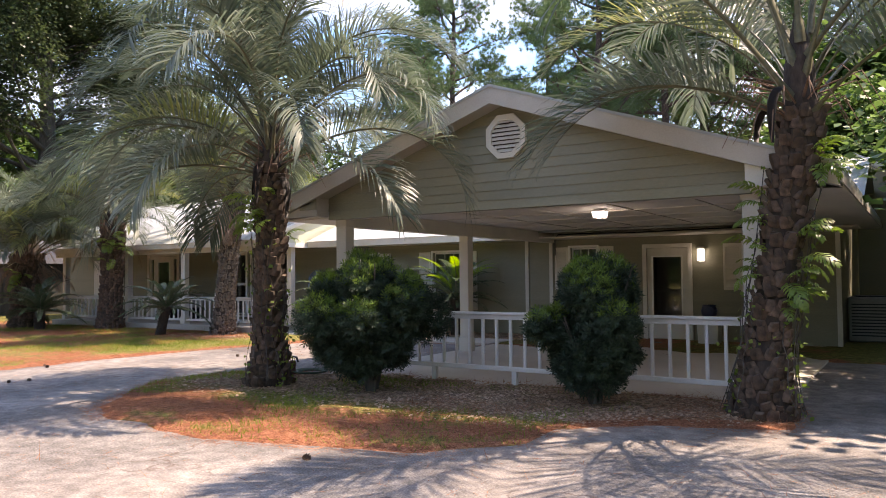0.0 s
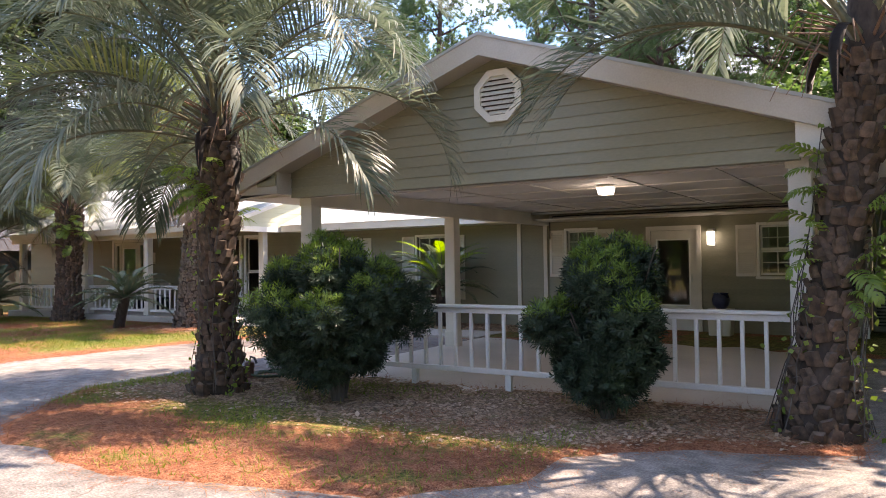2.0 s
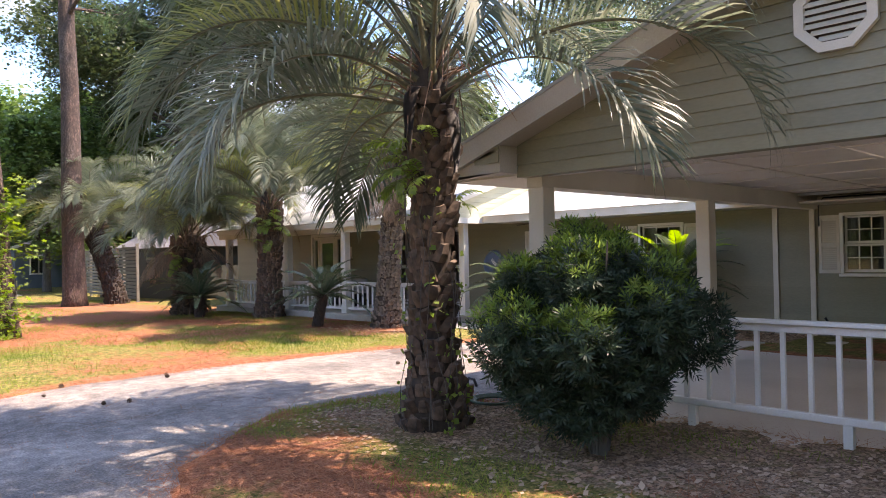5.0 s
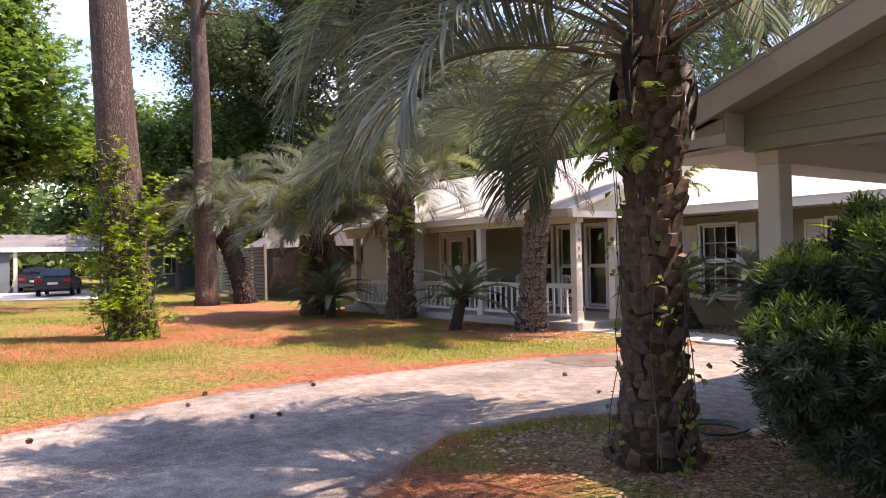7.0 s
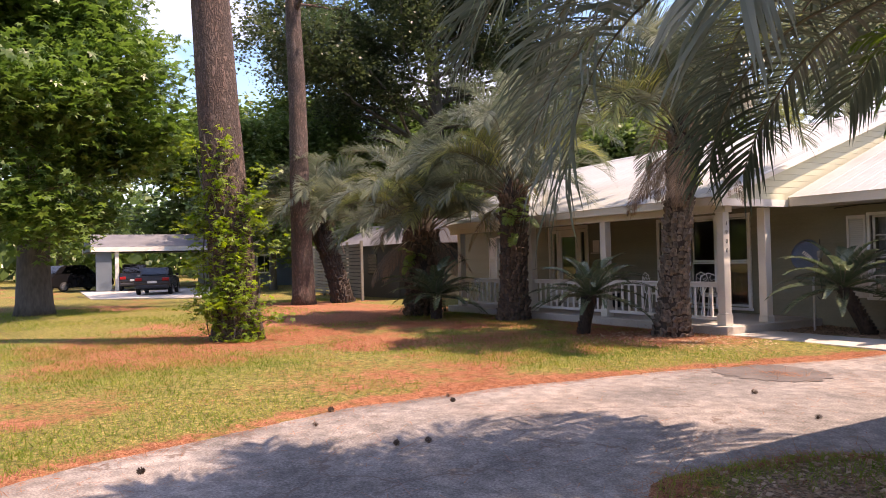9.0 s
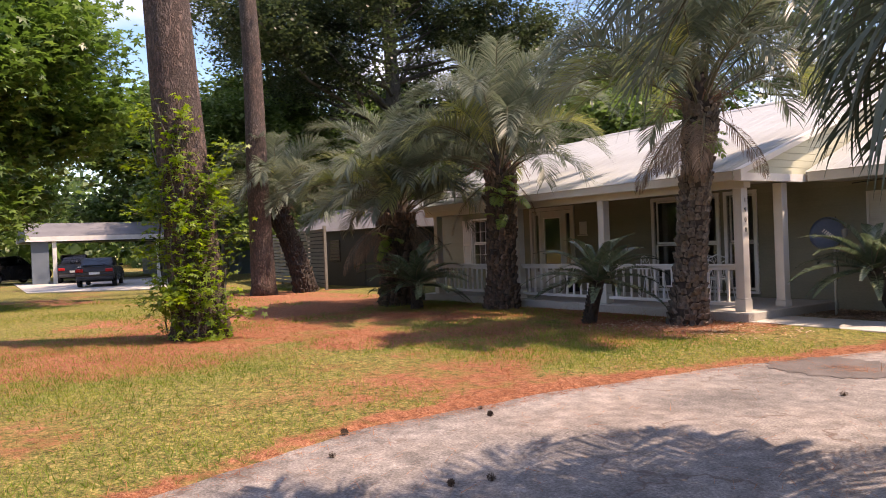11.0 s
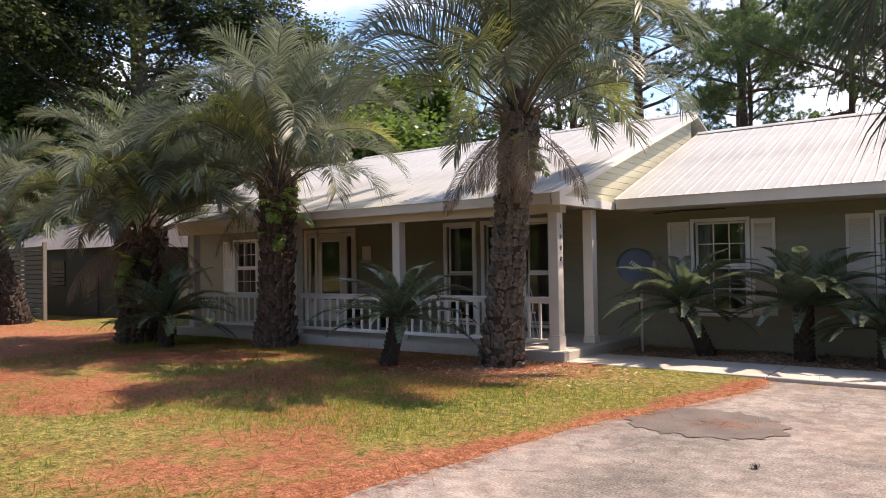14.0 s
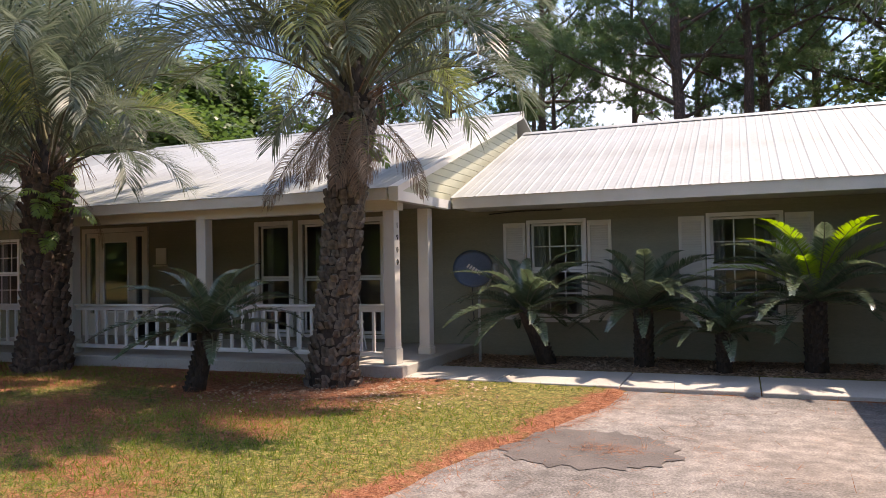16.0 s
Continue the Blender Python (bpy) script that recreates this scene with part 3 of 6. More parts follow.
def straw_amount(px, py):
    d = soil_edge(px, py)
    s = 0.45 * np.clip(1.1 - np.abs(d - 0.1) / 0.24, 0, 1)
    for x, y, r in TREES_STRAW:
        s = np.maximum(s, 0.6 * np.clip(1.25 - np.hypot(px - x, py - y) / r, 0, 1))
    b = inside_distance(px, py, BED)
    s = np.maximum(s, 0.40 * np.clip(b * 2.2, 0, 1) * np.clip((6.9 - py) / 1.1, 0, 1))
    return np.clip(s + 0.24 * wobble(px, py, 0.9, 11) + 0.16 * wobble(px, py, 3.1, 12) + 0.10, 0, 1)


def litter_amount(px, py):
    b = inside_distance(px, py, BED)
    s = np.clip(b * 3, 0, 1) * np.clip((py - 6.3) / 0.9, 0, 1) * 0.6
    s = np.maximum(s, np.clip((py - 15.1) * 3, 0, 1) * (px > -15) * (px < -7.6) * 0.75)
    s = np.maximum(s, 0.42 * np.clip(1.3 - np.hypot((px + 15.4) / 1.6, py - 12.9) / 1.2, 0, 1))
    return np.clip(s, 0, 1)


for attr, fn in (("straw", straw_amount), ("litter", litter_amount)):
    ground_mesh.attributes.new(attr, "FLOAT", "POINT").data.foreach_set("value", fn(GX, GY).ravel().astype(np.float32))
ground = tagged(new("ground", ground_mesh), "thin sunlit lawn with orange pine straw and leaf litter", "ground", "", "structure")

dx, dy = np.arange(-14.2, 6.0, 0.4), np.arange(-14, 24, 0.4)
DX, DY = np.meshgrid(dx, dy)
DZ = -0.022 + 0.006 * wobble(DX, DY, 0.7, 21)
idx = np.arange(DX.size).reshape(DX.shape)
quads = np.stack([idx[:-1, :-1], idx[:-1, 1:], idx[1:, 1:], idx[1:, :-1]], axis=-1).reshape(-1, 4)
drive_mesh = np_mesh("driveway", np.stack([DX, DY, DZ], -1).reshape(-1, 3), quads, [M_ASPHALT])
drive_mesh.shade_smooth()
tagged(new("road_driveway", drive_mesh), "worn grey asphalt driveway with cracks and scattered needles", "driveway", "", "structure")

# dark repaired patch in the driveway
rp = np.random.RandomState(5)
ring = [(-11.8 + (0.72 + 0.08 * rp.uniform(-1, 1)) * math.cos(a), 11.2 + (0.62 + 0.07 * rp.uniform(-1, 1)) * math.sin(a)) for a in np.linspace(0, math.tau, 61)[:-1]]
patch_bm = bmesh.new()
patch_bm.faces.new([patch_bm.verts.new((px_, py_, -0.015)) for px_, py_ in ring])
tagged(part("asphalt_patch", patch_bm, M_ASPHALT_DK), "dark sunken tar patch in the grey driveway", "asphalt patch", "", "structure")

# concrete walk along the house, in cast slabs
walk_root = thing("pavement_walk", "pale concrete walk between driveway and planting bed", "walkway", kind="structure")
wx = -15.0
while wx < -7.9:
    part("slab", boxes((wx + 0.008, min(wx + 1.52, -7.8) - 0.008, 14.02 + 0.06 * (wx + 15) / 7 * -1, 15.15, -0.12, 0.025), bevel=0.008), M_CONC, walk_root)
    wx += 1.52

# carport floor and porch floor
structure("floor_carport", boxes((-7.8, -1.33, 8.62, 16.72, -0.2, 0.0), bevel=0.012), M_SLAB, "tan painted concrete carport floor", "floor")
structure("floor_porch", boxes((-24.6, -14.72, 13.98, 16.72, -0.15, 0.16), bevel=0.012), M_CONC, "grey concrete porch floor slab", "floor")

# ---------- house walls ----------
def wall_run(name, x0, x1, z0, z1, y, openings, label, board=0.125, mat=M_SIDING, thick=0.16):
    """A wall along x whose face is at y, with real openings, clad in lapped boards."""
    bm = bmesh.new()
    xs = sorted({x0, x1, *[o[0] for o in openings], *[o[1] for o in openings]})
    zs = sorted({z0, z1, *[o[2] for o in openings], *[o[3] for o in openings]})
    for a, b in zip(xs, xs[1:]):
        for c, d in zip(zs, zs[1:]):
            if not any(o[0] <= a and b <= o[1] and o[2] <= c and d <= o[3] for o in openings):
                box(bm, a, b, y + 0.02, y + 0.02 + thick, c, d)
    bmesh.ops.remove_doubles(bm, verts=bm.verts, dist=1e-5)
    wall = structure(name, bm, mat, label, "wall")
    z = z0
    while z < z1 - 0.01:
        top = min(z + board, z1)
        cut = sorted((o[0], o[1]) for o in openings if o[2] < top - 0.03 and o[3] > z + 0.03)
        a = x0
        for c, d in cut + [(x1, x1)]:
            if c - a > 0.03:
                lap = bmesh.new()
                q = [lap.verts.new(p) for p in ((a, y, z), (c, y, z), (c, y + 0.019, z), (a, y + 0.019, z), (a, y + 0.013, top), (c, y + 0.013, top), (c, y + 0.019, top), (a, y + 0.019, top))]
                for f in ((0, 1, 5, 4), (3, 2, 1, 0), (4, 5, 6, 7), (0, 4, 7, 3), (1, 2, 6, 5)):
                    lap.faces.new([q[i] for i in f])
                PIECES.append(("siding_board", lap, mat, wall))
            a = max(a, d)
        z += board
    return wall


PIECES = []
WALL_Y = 16.72
HOUSE_WINS = [(-13.72, -12.88), (-11.02, -10.1)]
wall_run("wall_main", -15.0, -7.62, 0.0, 2.52, WALL_Y, [(a, b, 0.62, 2.1) for a, b in HOUSE_WINS], "olive grey lapped siding house wall")
CAR_OPEN = [(-7.06, -6.41, 1.14, 2.12), (-5.22, -4.3, 0.02, 2.06), (-3.12, -2.5, 1.14, 2.10)]
wall_run("wall_carport", -7.62, -1.33, 0.0, 2.6, WALL_Y, CAR_OPEN, "olive grey lapped siding wall at the back of the carport")
PORCH_OPEN = [(-26.02, -25.15, 0.75, 2.15), (-23.18, -21.62, 0.16, 2.26), (-18.9, -18.24, 0.3, 2.26), (-17.95, -17.25, 0.3, 2.26), (-16.98, -16.38, 0.3, 2.24)]
wall_run("wall_porch", -28.2, -15.0, 0.0, 2.6, WALL_Y, PORCH_OPEN, "olive siding wall at the back of the porch")
structure("wall_east", boxes((-1.49, -1.34, WALL_Y + 0.19, 23.5, 0, 2.6)), M_SIDING, "olive siding end wall of the house", "wall")
structure("wall_north", boxes((-28.2, -1.34, 23.5, 23.66, 0, 2.6)), M_SIDING, "olive siding back wall of the house", "wall")
structure("wall_west", boxes((-28.2, -28.04, WALL_Y + 0.19, 23.5, 0, 2.6)), M_SIDING, "olive siding end wall of the house", "wall")
structure("floor_house", boxes((-28.0, -1.5, WALL_Y + 0.19, 23.5, -0.05, 0.02)), M_ROOM, "plain floor inside the house", "floor")
structure("wall_inner", boxes((-28.0, -1.5, 19.6, 19.7, 0.02, 2.5)), M_ROOM, "plain room wall inside the house", "wall")
for k, x in enumerate((-24.0, -19.5, -15.05, -9.0, -5.9)):
    structure("wall_inner_%d" % (k + 1), boxes((x - 0.05, x + 0.05, WALL_Y + 0.19, 19.6, 0.02, 2.5)), M_ROOM, "plain partition wall inside the house", "wall")
structure("ceiling_house", boxes((-28.0, -1.5, WALL_Y + 0.19, 23.5, 2.5, 2.56)), M_ROOM, "plain ceiling inside the house", "ceiling")

# ---------- roofs ----------
def roof_slope(name, x0, x1, y0, z0, y1, z1, label, pitch=0.36, mat=M_ROOF, thick=0.05):
    """A ribbed sheet-metal slope that rises from (y0, z0) to (y1, z1)."""
    deck = structure(name, prism([(y0, z0 - thick), (y1, z1 - thick), (y1, z1 - 0.004), (y0, z0 - 0.004)], "x", x0, x1), mat, label, "roof")
    run, rise = y1 - y0, z1 - z0
    ln = math.hypot(run, rise)
    n = max(1, round((x1 - x0) / pitch))
    w = (x1 - x0) / n
    prof = [(0, 0), (0.018, 0.007), (0.034, 0.007), (0.052, 0), (w * 0.42, 0), (w * 0.42 + 0.012, 0.003), (w * 0.42 + 0.03, 0.003), (w * 0.42 + 0.042, 0), (w * 0.72, 0), (w * 0.72 + 0.012, 0.003), (w * 0.72 + 0.03, 0.003), (w * 0.72 + 0.042, 0), (w, 0)]
    bm = bmesh.new()
    lo = [bm.verts.new((u, -0.04, v + 0.002)) for u, v in prof]
    hi = [bm.verts.new((u, ln, v + 0.002)) for u, v in prof]
    for i in range(len(prof) - 1):
        bm.faces.new((lo[i], lo[i + 1], hi[i + 1], hi[i]))
    me = mesh_of("roof_panel", bm, mat)
    a = math.degrees(math.atan2(rise, run))
    for i in range(n):
        PIECES.append(("roof_panel", me, mat, deck, pose(x0 + i * w, y0, z0, a, 0, 0)))
    return deck


RIDGE_Y = 19.95
structure("roof_west", prism([(16.1, 2.62), (RIDGE_Y, 4.50), (RIDGE_Y, 4.55), (16.1, 2.68)], "x", -28.7, -24.31), M_ROOF, "pale metal roof at the west end", "roof")
roof_slope("roof_porch", -24.3, -14.7, 13.9, 2.5, RIDGE_Y, 4.56, "pale galvanised ribbed metal roof over the porch")
roof_slope("roof_main", -14.7, -0.9, 15.75, 2.5, RIDGE_Y, 4.12, "pale galvanised ribbed metal roof of the house", 0.38)
structure("roof_back_porch", prism([(RIDGE_Y, 4.5), (24.2, 2.9), (24.2, 2.95), (RIDGE_Y, 4.555)], "x", -28.6, -14.7), M_ROOF, "back slope of the pale metal roof", "roof")
structure("roof_back_main", prism([(RIDGE_Y, 4.06), (24.2, 2.45), (24.2, 2.5), (RIDGE_Y, 4.115)], "x", -14.7, -0.9), M_ROOF, "back slope of the pale metal roof", "roof")
structure("trim_ridge_porch", prism([(RIDGE_Y - 0.14, 4.53), (RIDGE_Y, 4.60), (RIDGE_Y + 0.14, 4.53), (RIDGE_Y, 4.585)], "x", -24.3, -14.68), M_ROOF, "bent metal ridge cap", "ridge cap")
structure("trim_ridge_main", prism([(RIDGE_Y - 0.14, 4.09), (RIDGE_Y, 4.16), (RIDGE_Y + 0.14, 4.09), (RIDGE_Y, 4.145)], "x", -14.68, -0.9), M_ROOF, "bent metal ridge cap", "ridge cap")

# gable end between the two roofs, with pale boards and its barge board
gable = structure("wall_roof_gable", prism([(14.0, 2.38), (RIDGE_Y, 2.5), (RIDGE_Y, 4.46), (14.0, 2.44)], "x", -14.98, -14.84), M_SIDING_LT, "pale green siding gable between the two roofs", "wall")
z = 2.45
while z < 4.4:
    y_in = 13.95 + (z - 2.45) / (4.56 - 2.5) * (RIDGE_Y - 13.9)
    if RIDGE_Y - y_in > 0.2:
        PIECES.append(("siding_board", prism([(y_in + 0.1, z), (RIDGE_Y, z), (RIDGE_Y, z + 0.12), (y_in + 0.42, z + 0.12)], "x", -14.84, -14.822), M_SIDING_LT, gable))
    z += 0.127
structure("trim_barge", prism([(13.86, 2.40), (RIDGE_Y, 4.455), (RIDGE_Y, 4.555), (13.86, 2.50)], "x", -14.82, -14.68), M_WHITE, "white barge board along the gable edge", "barge board")
structure("trim_gable_base", boxes((-14.83, -14.70, 13.9, 15.78, 2.32, 2.45)), M_WHITE, "white beam at the foot of the gable", "beam")
structure("trim_fascia_porch", boxes((-24.3, -14.86, 13.885, 13.925, 2.34, 2.488)), M_TRIM, "cream fascia board under the porch roof edge", "fascia")
structure("trim_beam_porch", boxes((-24.7, -14.84, 14.16, 14.34, 2.22, 2.44)), M_TRIM, "cream beam across the porch posts", "beam")
structure("ceiling_porch", boxes((-24.74, -14.86, 13.95, WALL_Y, 2.44, 2.475)), M_CEIL, "pale porch ceiling", "ceiling")
structure("trim_fascia_main", boxes((-14.66, -7.5, 15.735, 15.775, 2.32, 2.488)), M_TRIM, "cream fascia board under the house roof edge", "fascia")
structure("ceiling_eave", boxes((-14.66, -0.95, 15.81, WALL_Y, 2.33, 2.36)), M_TRIM, "cream eave soffit", "soffit")

# ---------- carport ----------
AX, AZ, SL = -4.63, 3.94, 0.343
EW, EE, FY, BY = -8.6, -0.66, 8.4, 17.9
def rake(x):
    return AZ - SL * abs(x - AX)


for nm, xa, xb in (("roof_carport_west", EW, AX), ("roof_carport_east", AX, EE)):
    structure(nm, prism([(xa, rake(xa) - 0.10), (xb, rake(xb) - 0.10), (xb, rake(xb) + 0.004), (xa, rake(xa) + 0.004)], "y", FY + 0.03, BY), M_ROOF, "pale metal carport roof slope", "roof")
for nm, xa, xb in (("trim_rake_west", EW, AX), ("trim_rake_east", AX, EE)):
    structure(nm, prism([(xa, rake(xa) - 0.235), (xb, rake(xb) - 0.235), (xb, rake(xb)), (xa, rake(xa))], "y", FY - 0.03, FY + 0.03), M_FASCIA, "taupe fascia board on the carport gable", "fascia")
    structure(nm + "_drip", prism([(xa, rake(xa) - 0.02), (xb, rake(xb) - 0.02), (xb, rake(xb) + 0.014), (xa, rake(xa) + 0.014)], "y", FY - 0.045, FY - 0.031), M_ROOF, "shiny metal drip edge", "drip edge")
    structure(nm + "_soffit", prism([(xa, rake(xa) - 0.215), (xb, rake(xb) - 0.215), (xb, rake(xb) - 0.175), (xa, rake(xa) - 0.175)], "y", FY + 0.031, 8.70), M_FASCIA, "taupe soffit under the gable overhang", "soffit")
GY0 = 8.70
gable_front = structure("wall_gable", prism([(-7.66, 2.36), (-1.56, 2.36), (-1.56, rake(-1.56) - 0.12), (AX, AZ - 0.12), (-7.66, rake(-7.66) - 0.12)], "y", GY0 + 0.02, GY0 + 0.14), M_SIDING, "olive grey lapped siding carport gable", "wall")
z = 2.36
while z < AZ - 0.25:
    top = min(z + 0.125, AZ - 0.15)
    xw = [max(-7.66, AX - (AZ - 0.14 - h) / SL) for h in (z, top)]
    xe = [min(-1.56, AX + (AZ - 0.14 - h) / SL) for h in (z, top)]
    bm = bmesh.new()
    q = [bm.verts.new(p) for p in ((xw[0], GY0 - 0.004, z), (xe[0], GY0 - 0.004, z), (xe[1], GY0 + 0.012, top), (xw[1], GY0 + 0.012, top), (xw[0], GY0 + 0.019, z), (xe[0], GY0 + 0.019, z))]
    bm.faces.new((q[0], q[1], q[2], q[3])), bm.faces.new((q[4], q[5], q[1], q[0]))
    PIECES.append(("siding_board", bm, M_SIDING, gable_front))
    z += 0.125
# boxed eave ends and long soffits
for nm, xa, xb in (("west", EW, -7.66), ("east", -1.56, EE)):
    hi = [(xa, rake(xa) - 0.11), (xb, rake(xb) - 0.11)]
    # West box has its shade put in as taupe; the east box stays cream.
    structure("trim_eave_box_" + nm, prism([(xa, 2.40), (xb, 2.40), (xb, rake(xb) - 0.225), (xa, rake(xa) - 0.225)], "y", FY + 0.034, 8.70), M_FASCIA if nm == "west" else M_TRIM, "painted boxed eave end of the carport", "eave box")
    structure("ceiling_soffit_" + nm, boxes((xa, xb, 8.702, BY, 2.38, 2.41)), M_TRIM, "cream carport eave soffit", "soffit")
    xo = xa if nm == "west" else xb
    structure("trim_eave_fascia_" + nm, boxes((xo - 0.02, xo + 0.02, FY + 0.034, BY, 2.39, rake(xo) - 0.10)), M_FASCIA, "taupe fascia along the carport eave", "fascia")
for zb in (2.5, 2.62):
    PIECES.append(("siding_board", prism([(-8.0, zb), (-7.668, zb), (-7.668, zb + 0.118), (-8.0, min(zb + 0.118, rake(-8.0) - 0.25))], "y", FY + 0.016, FY + 0.033), M_SIDING, gable_front))
structure("trim_beam_west", boxes((-7.66, -7.46, 8.86, WALL_Y, 2.26, 2.52)), M_TRIM, "cream carport side beam", "beam")
structure("trim_beam_east", boxes((-1.70, -1.50, 8.86, WALL_Y, 2.30, 2.52)), M_TRIM, "cream carport side beam", "beam")
structure("trim_beam_front", boxes((-7.46, -1.70, 8.86, 9.0, 2.37, 2.52)), M_CEIL, "painted carport front beam", "beam")
ceil = bmesh.new()
box(ceil, -7.46, -1.70, 9.0, WALL_Y, 2.50, 2.54)
for k in range(1, 5):
    x = -7.46 + k * 1.22
    box(ceil, x - 0.03, x + 0.03, 9.0, WALL_Y, 2.484, 2.499)
for k in range(1, 7):
    y = 9.0 + k * 1.22
    for j in range(5):
        xa = -7.46 + j * 1.22 + 0.034
        box(ceil, xa, min(xa + 1.152, -1.70), y - 0.03, y + 0.03, 2.485, 2.499)
structure("ceiling_carport", ceil, M_CEIL, "pale panelled carport ceiling with battens", "ceiling")
structure("trim_back_wall", boxes((-7.46, -1.72, WALL_Y - 0.05, WALL_Y - 0.004, 2.38, 2.483)), M_CEIL, "pale board under the carport ceiling", "trim")
for k, x in enumerate((-8.22, -7.57, -1.36)):
    structure("trim_corner_%d" % (k + 1), boxes((x - 0.045, x + 0.045, WALL_Y - 0.03, WALL_Y - 0.002, 0.0, 2.32)), M_TRIM, "cream vertical corner board on the wall", "trim")

# rear wing seen past the end of the carport
wing = structure("wall_wing", prism([(-1.3, 0), (2.2, 0), (2.2, 2.4), (0.2, 3.9), (-1.3, 4.3)], "y", 21.6, 21.75), M_SIDING, "olive siding wall of the rear wing", "wall")
structure("roof_wing", prism([(2.6, 2.15), (-1.3, 4.35), (-1.3, 4.45), (2.6, 2.25)], "y", 21.0, 26.0), M_ROOF, "pale metal roof of the rear wing", "roof")

# ---------- plants: makers ----------
def frond_mesh(name, rise, bend, length, pairs, leaf_len, leaf_w, bare, leaf_mat, seed, vee=0.55, sag=0.5, stalk=0.022, curl=1.25, ruffle=0.08, tip=0.35, ahead=0.45):
    """A feather leaf that leaves the origin along +x at an angle of rise degrees and bows over by bend degrees."""
    rng = np.random.RandomState(seed)
    n = 26
    s = np.linspace(0, 1, n)
    ang = np.radians(rise - bend * s ** curl)
    step = length / (n - 1)
    px = np.concatenate([[0], np.cumsum(np.cos(ang[:-1]) * step)])
    pz = np.concatenate([[0], np.cumsum(np.sin(ang[:-1]) * step)])
    py = 0.06 * length * np.sin(s * 2.2) * rng.uniform(-1, 1)
    verts, faces, index = [], [], []

    def tri(a, b, c, k):
        faces.append((a, b, c)), index.append(k)

    # stalk: a tapered three-sided rod
    base = 0
    for i in range(n):
        r = stalk * (1 - 0.85 * s[i]) * (1.6 if s[i] < 0.06 else 1.0)
        t = np.array((math.cos(ang[i]), 0, math.sin(ang[i])))
        u = np.array((-t[2], 0, t[0]))
        c = np.array((px[i], py[i], pz[i]))
        verts += [c + np.array((0, r, 0)), c - np.array((0, r, 0)), c - u * r * 0.9]
    for i in range(n - 1):
        for k in range(3):
            a, b = i * 3 + k, i * 3 + (k + 1) % 3
            tri(a, b, b + 3, 1), tri(a, b + 3, a + 3, 1)
    down = np.array((0, 0, -1.0))
    for q in range(pairs):
        f = bare + (1 - bare) * (q + 0.5) / pairs
        for side in (-1, 1):
            g = min(0.999, f + rng.uniform(-0.3, 0.3) / pairs)
            a = np.interp(g, s, ang)
            c = np.array((np.interp(g, s, px), np.interp(g, s, py), np.interp(g, s, pz)))
            t = np.array((math.cos(a), 0, math.sin(a)))
            u = np.array((-t[2], 0, t[0]))
            h = (g - bare) / (1 - bare)
            ln = leaf_len * (tip + (1 - tip) * math.sin(math.pi * min(1, h * 0.93 + 0.12)) ** 0.7) * rng.uniform(0.93, 1.06)
            fwd = ahead + 0.75 * h ** 2 + rng.uniform(-0.04, 0.04)
            d = np.array((0, side, 0)) * (1 - 0.25 * h) + t * fwd + u * (vee * (1 - 0.4 * h) + rng.uniform(-ruffle, ruffle))
            d /= np.linalg.norm(d)
            sg = sag * rng.uniform(0.7, 1.3)
            d2 = d + down * sg * 0.8
            d2 /= np.linalg.norm(d2)
            d3 = d + down * sg * 2.0
            d3 /= np.linalg.norm(d3)
            w = np.cross(d, u)
            w = w / (np.linalg.norm(w) + 1e-6) * leaf_w
            p1 = c + d * ln * 0.34
            p2 = p1 + d2 * ln * 0.36
            p3 = p2 + d3 * ln * 0.30
            k0 = len(verts)
            verts.extend([c + w * 0.5, c - w * 0.5, p1 + w, p1 - w, p2 + w * 0.7, p2 - w * 0.7, p3])
            for tr in ((0, 1, 3), (0, 3, 2), (2, 3, 5), (2, 5, 4), (4, 5, 6)):
                tri(k0 + tr[0], k0 + tr[1], k0 + tr[2], 0)
    return np_mesh(name, np.array(verts), np.array(faces), [leaf_mat, M_STEM], index)


PALM_KINDS = [(82, 88, 2.9), (71, 112, 3.2), (62, 116, 3.4), (54, 114, 3.4), (46, 106, 3.2), (32, 92, 2.8)]
PALM_FRONDS = [[frond_mesh("frond", r + j * 4, b + j * 9, l, 76, 0.76, 0.0118, 0.22, L_PALM, 10 * i + j, 0.75, 0.36, 0.03, 1.5, 0.4, 0.6, 0.65) for j in range(2)] for i, (r, b, l) in enumerate(PALM_KINDS)]
PALM_YELLOW = [frond_mesh("frond", 66, 100, 2.8, 68, 0.7, 0.0105, 0.22, L_PALM_Y, 71, 0.8, 0.4, 0.03, 1.5, 0.4, 0.6, 0.65), frond_mesh("frond", 40, 105, 2.9, 68, 0.7, 0.0105, 0.22, L_PALM_Y, 72, 0.8, 0.4, 0.03, 1.5, 0.4, 0.6, 0.65)]
PALM_DEAD = [frond_mesh("dead_frond", -35, 45, 1.7, 50, 0.5, 0.006, 0.2, L_PALM_DEAD, 81, 0.1, 1.3), frond_mesh("dead_frond", -58, 28, 1.4, 50, 0.45, 0.006, 0.2, L_PALM_DEAD, 82, 0.1, 1.3)]


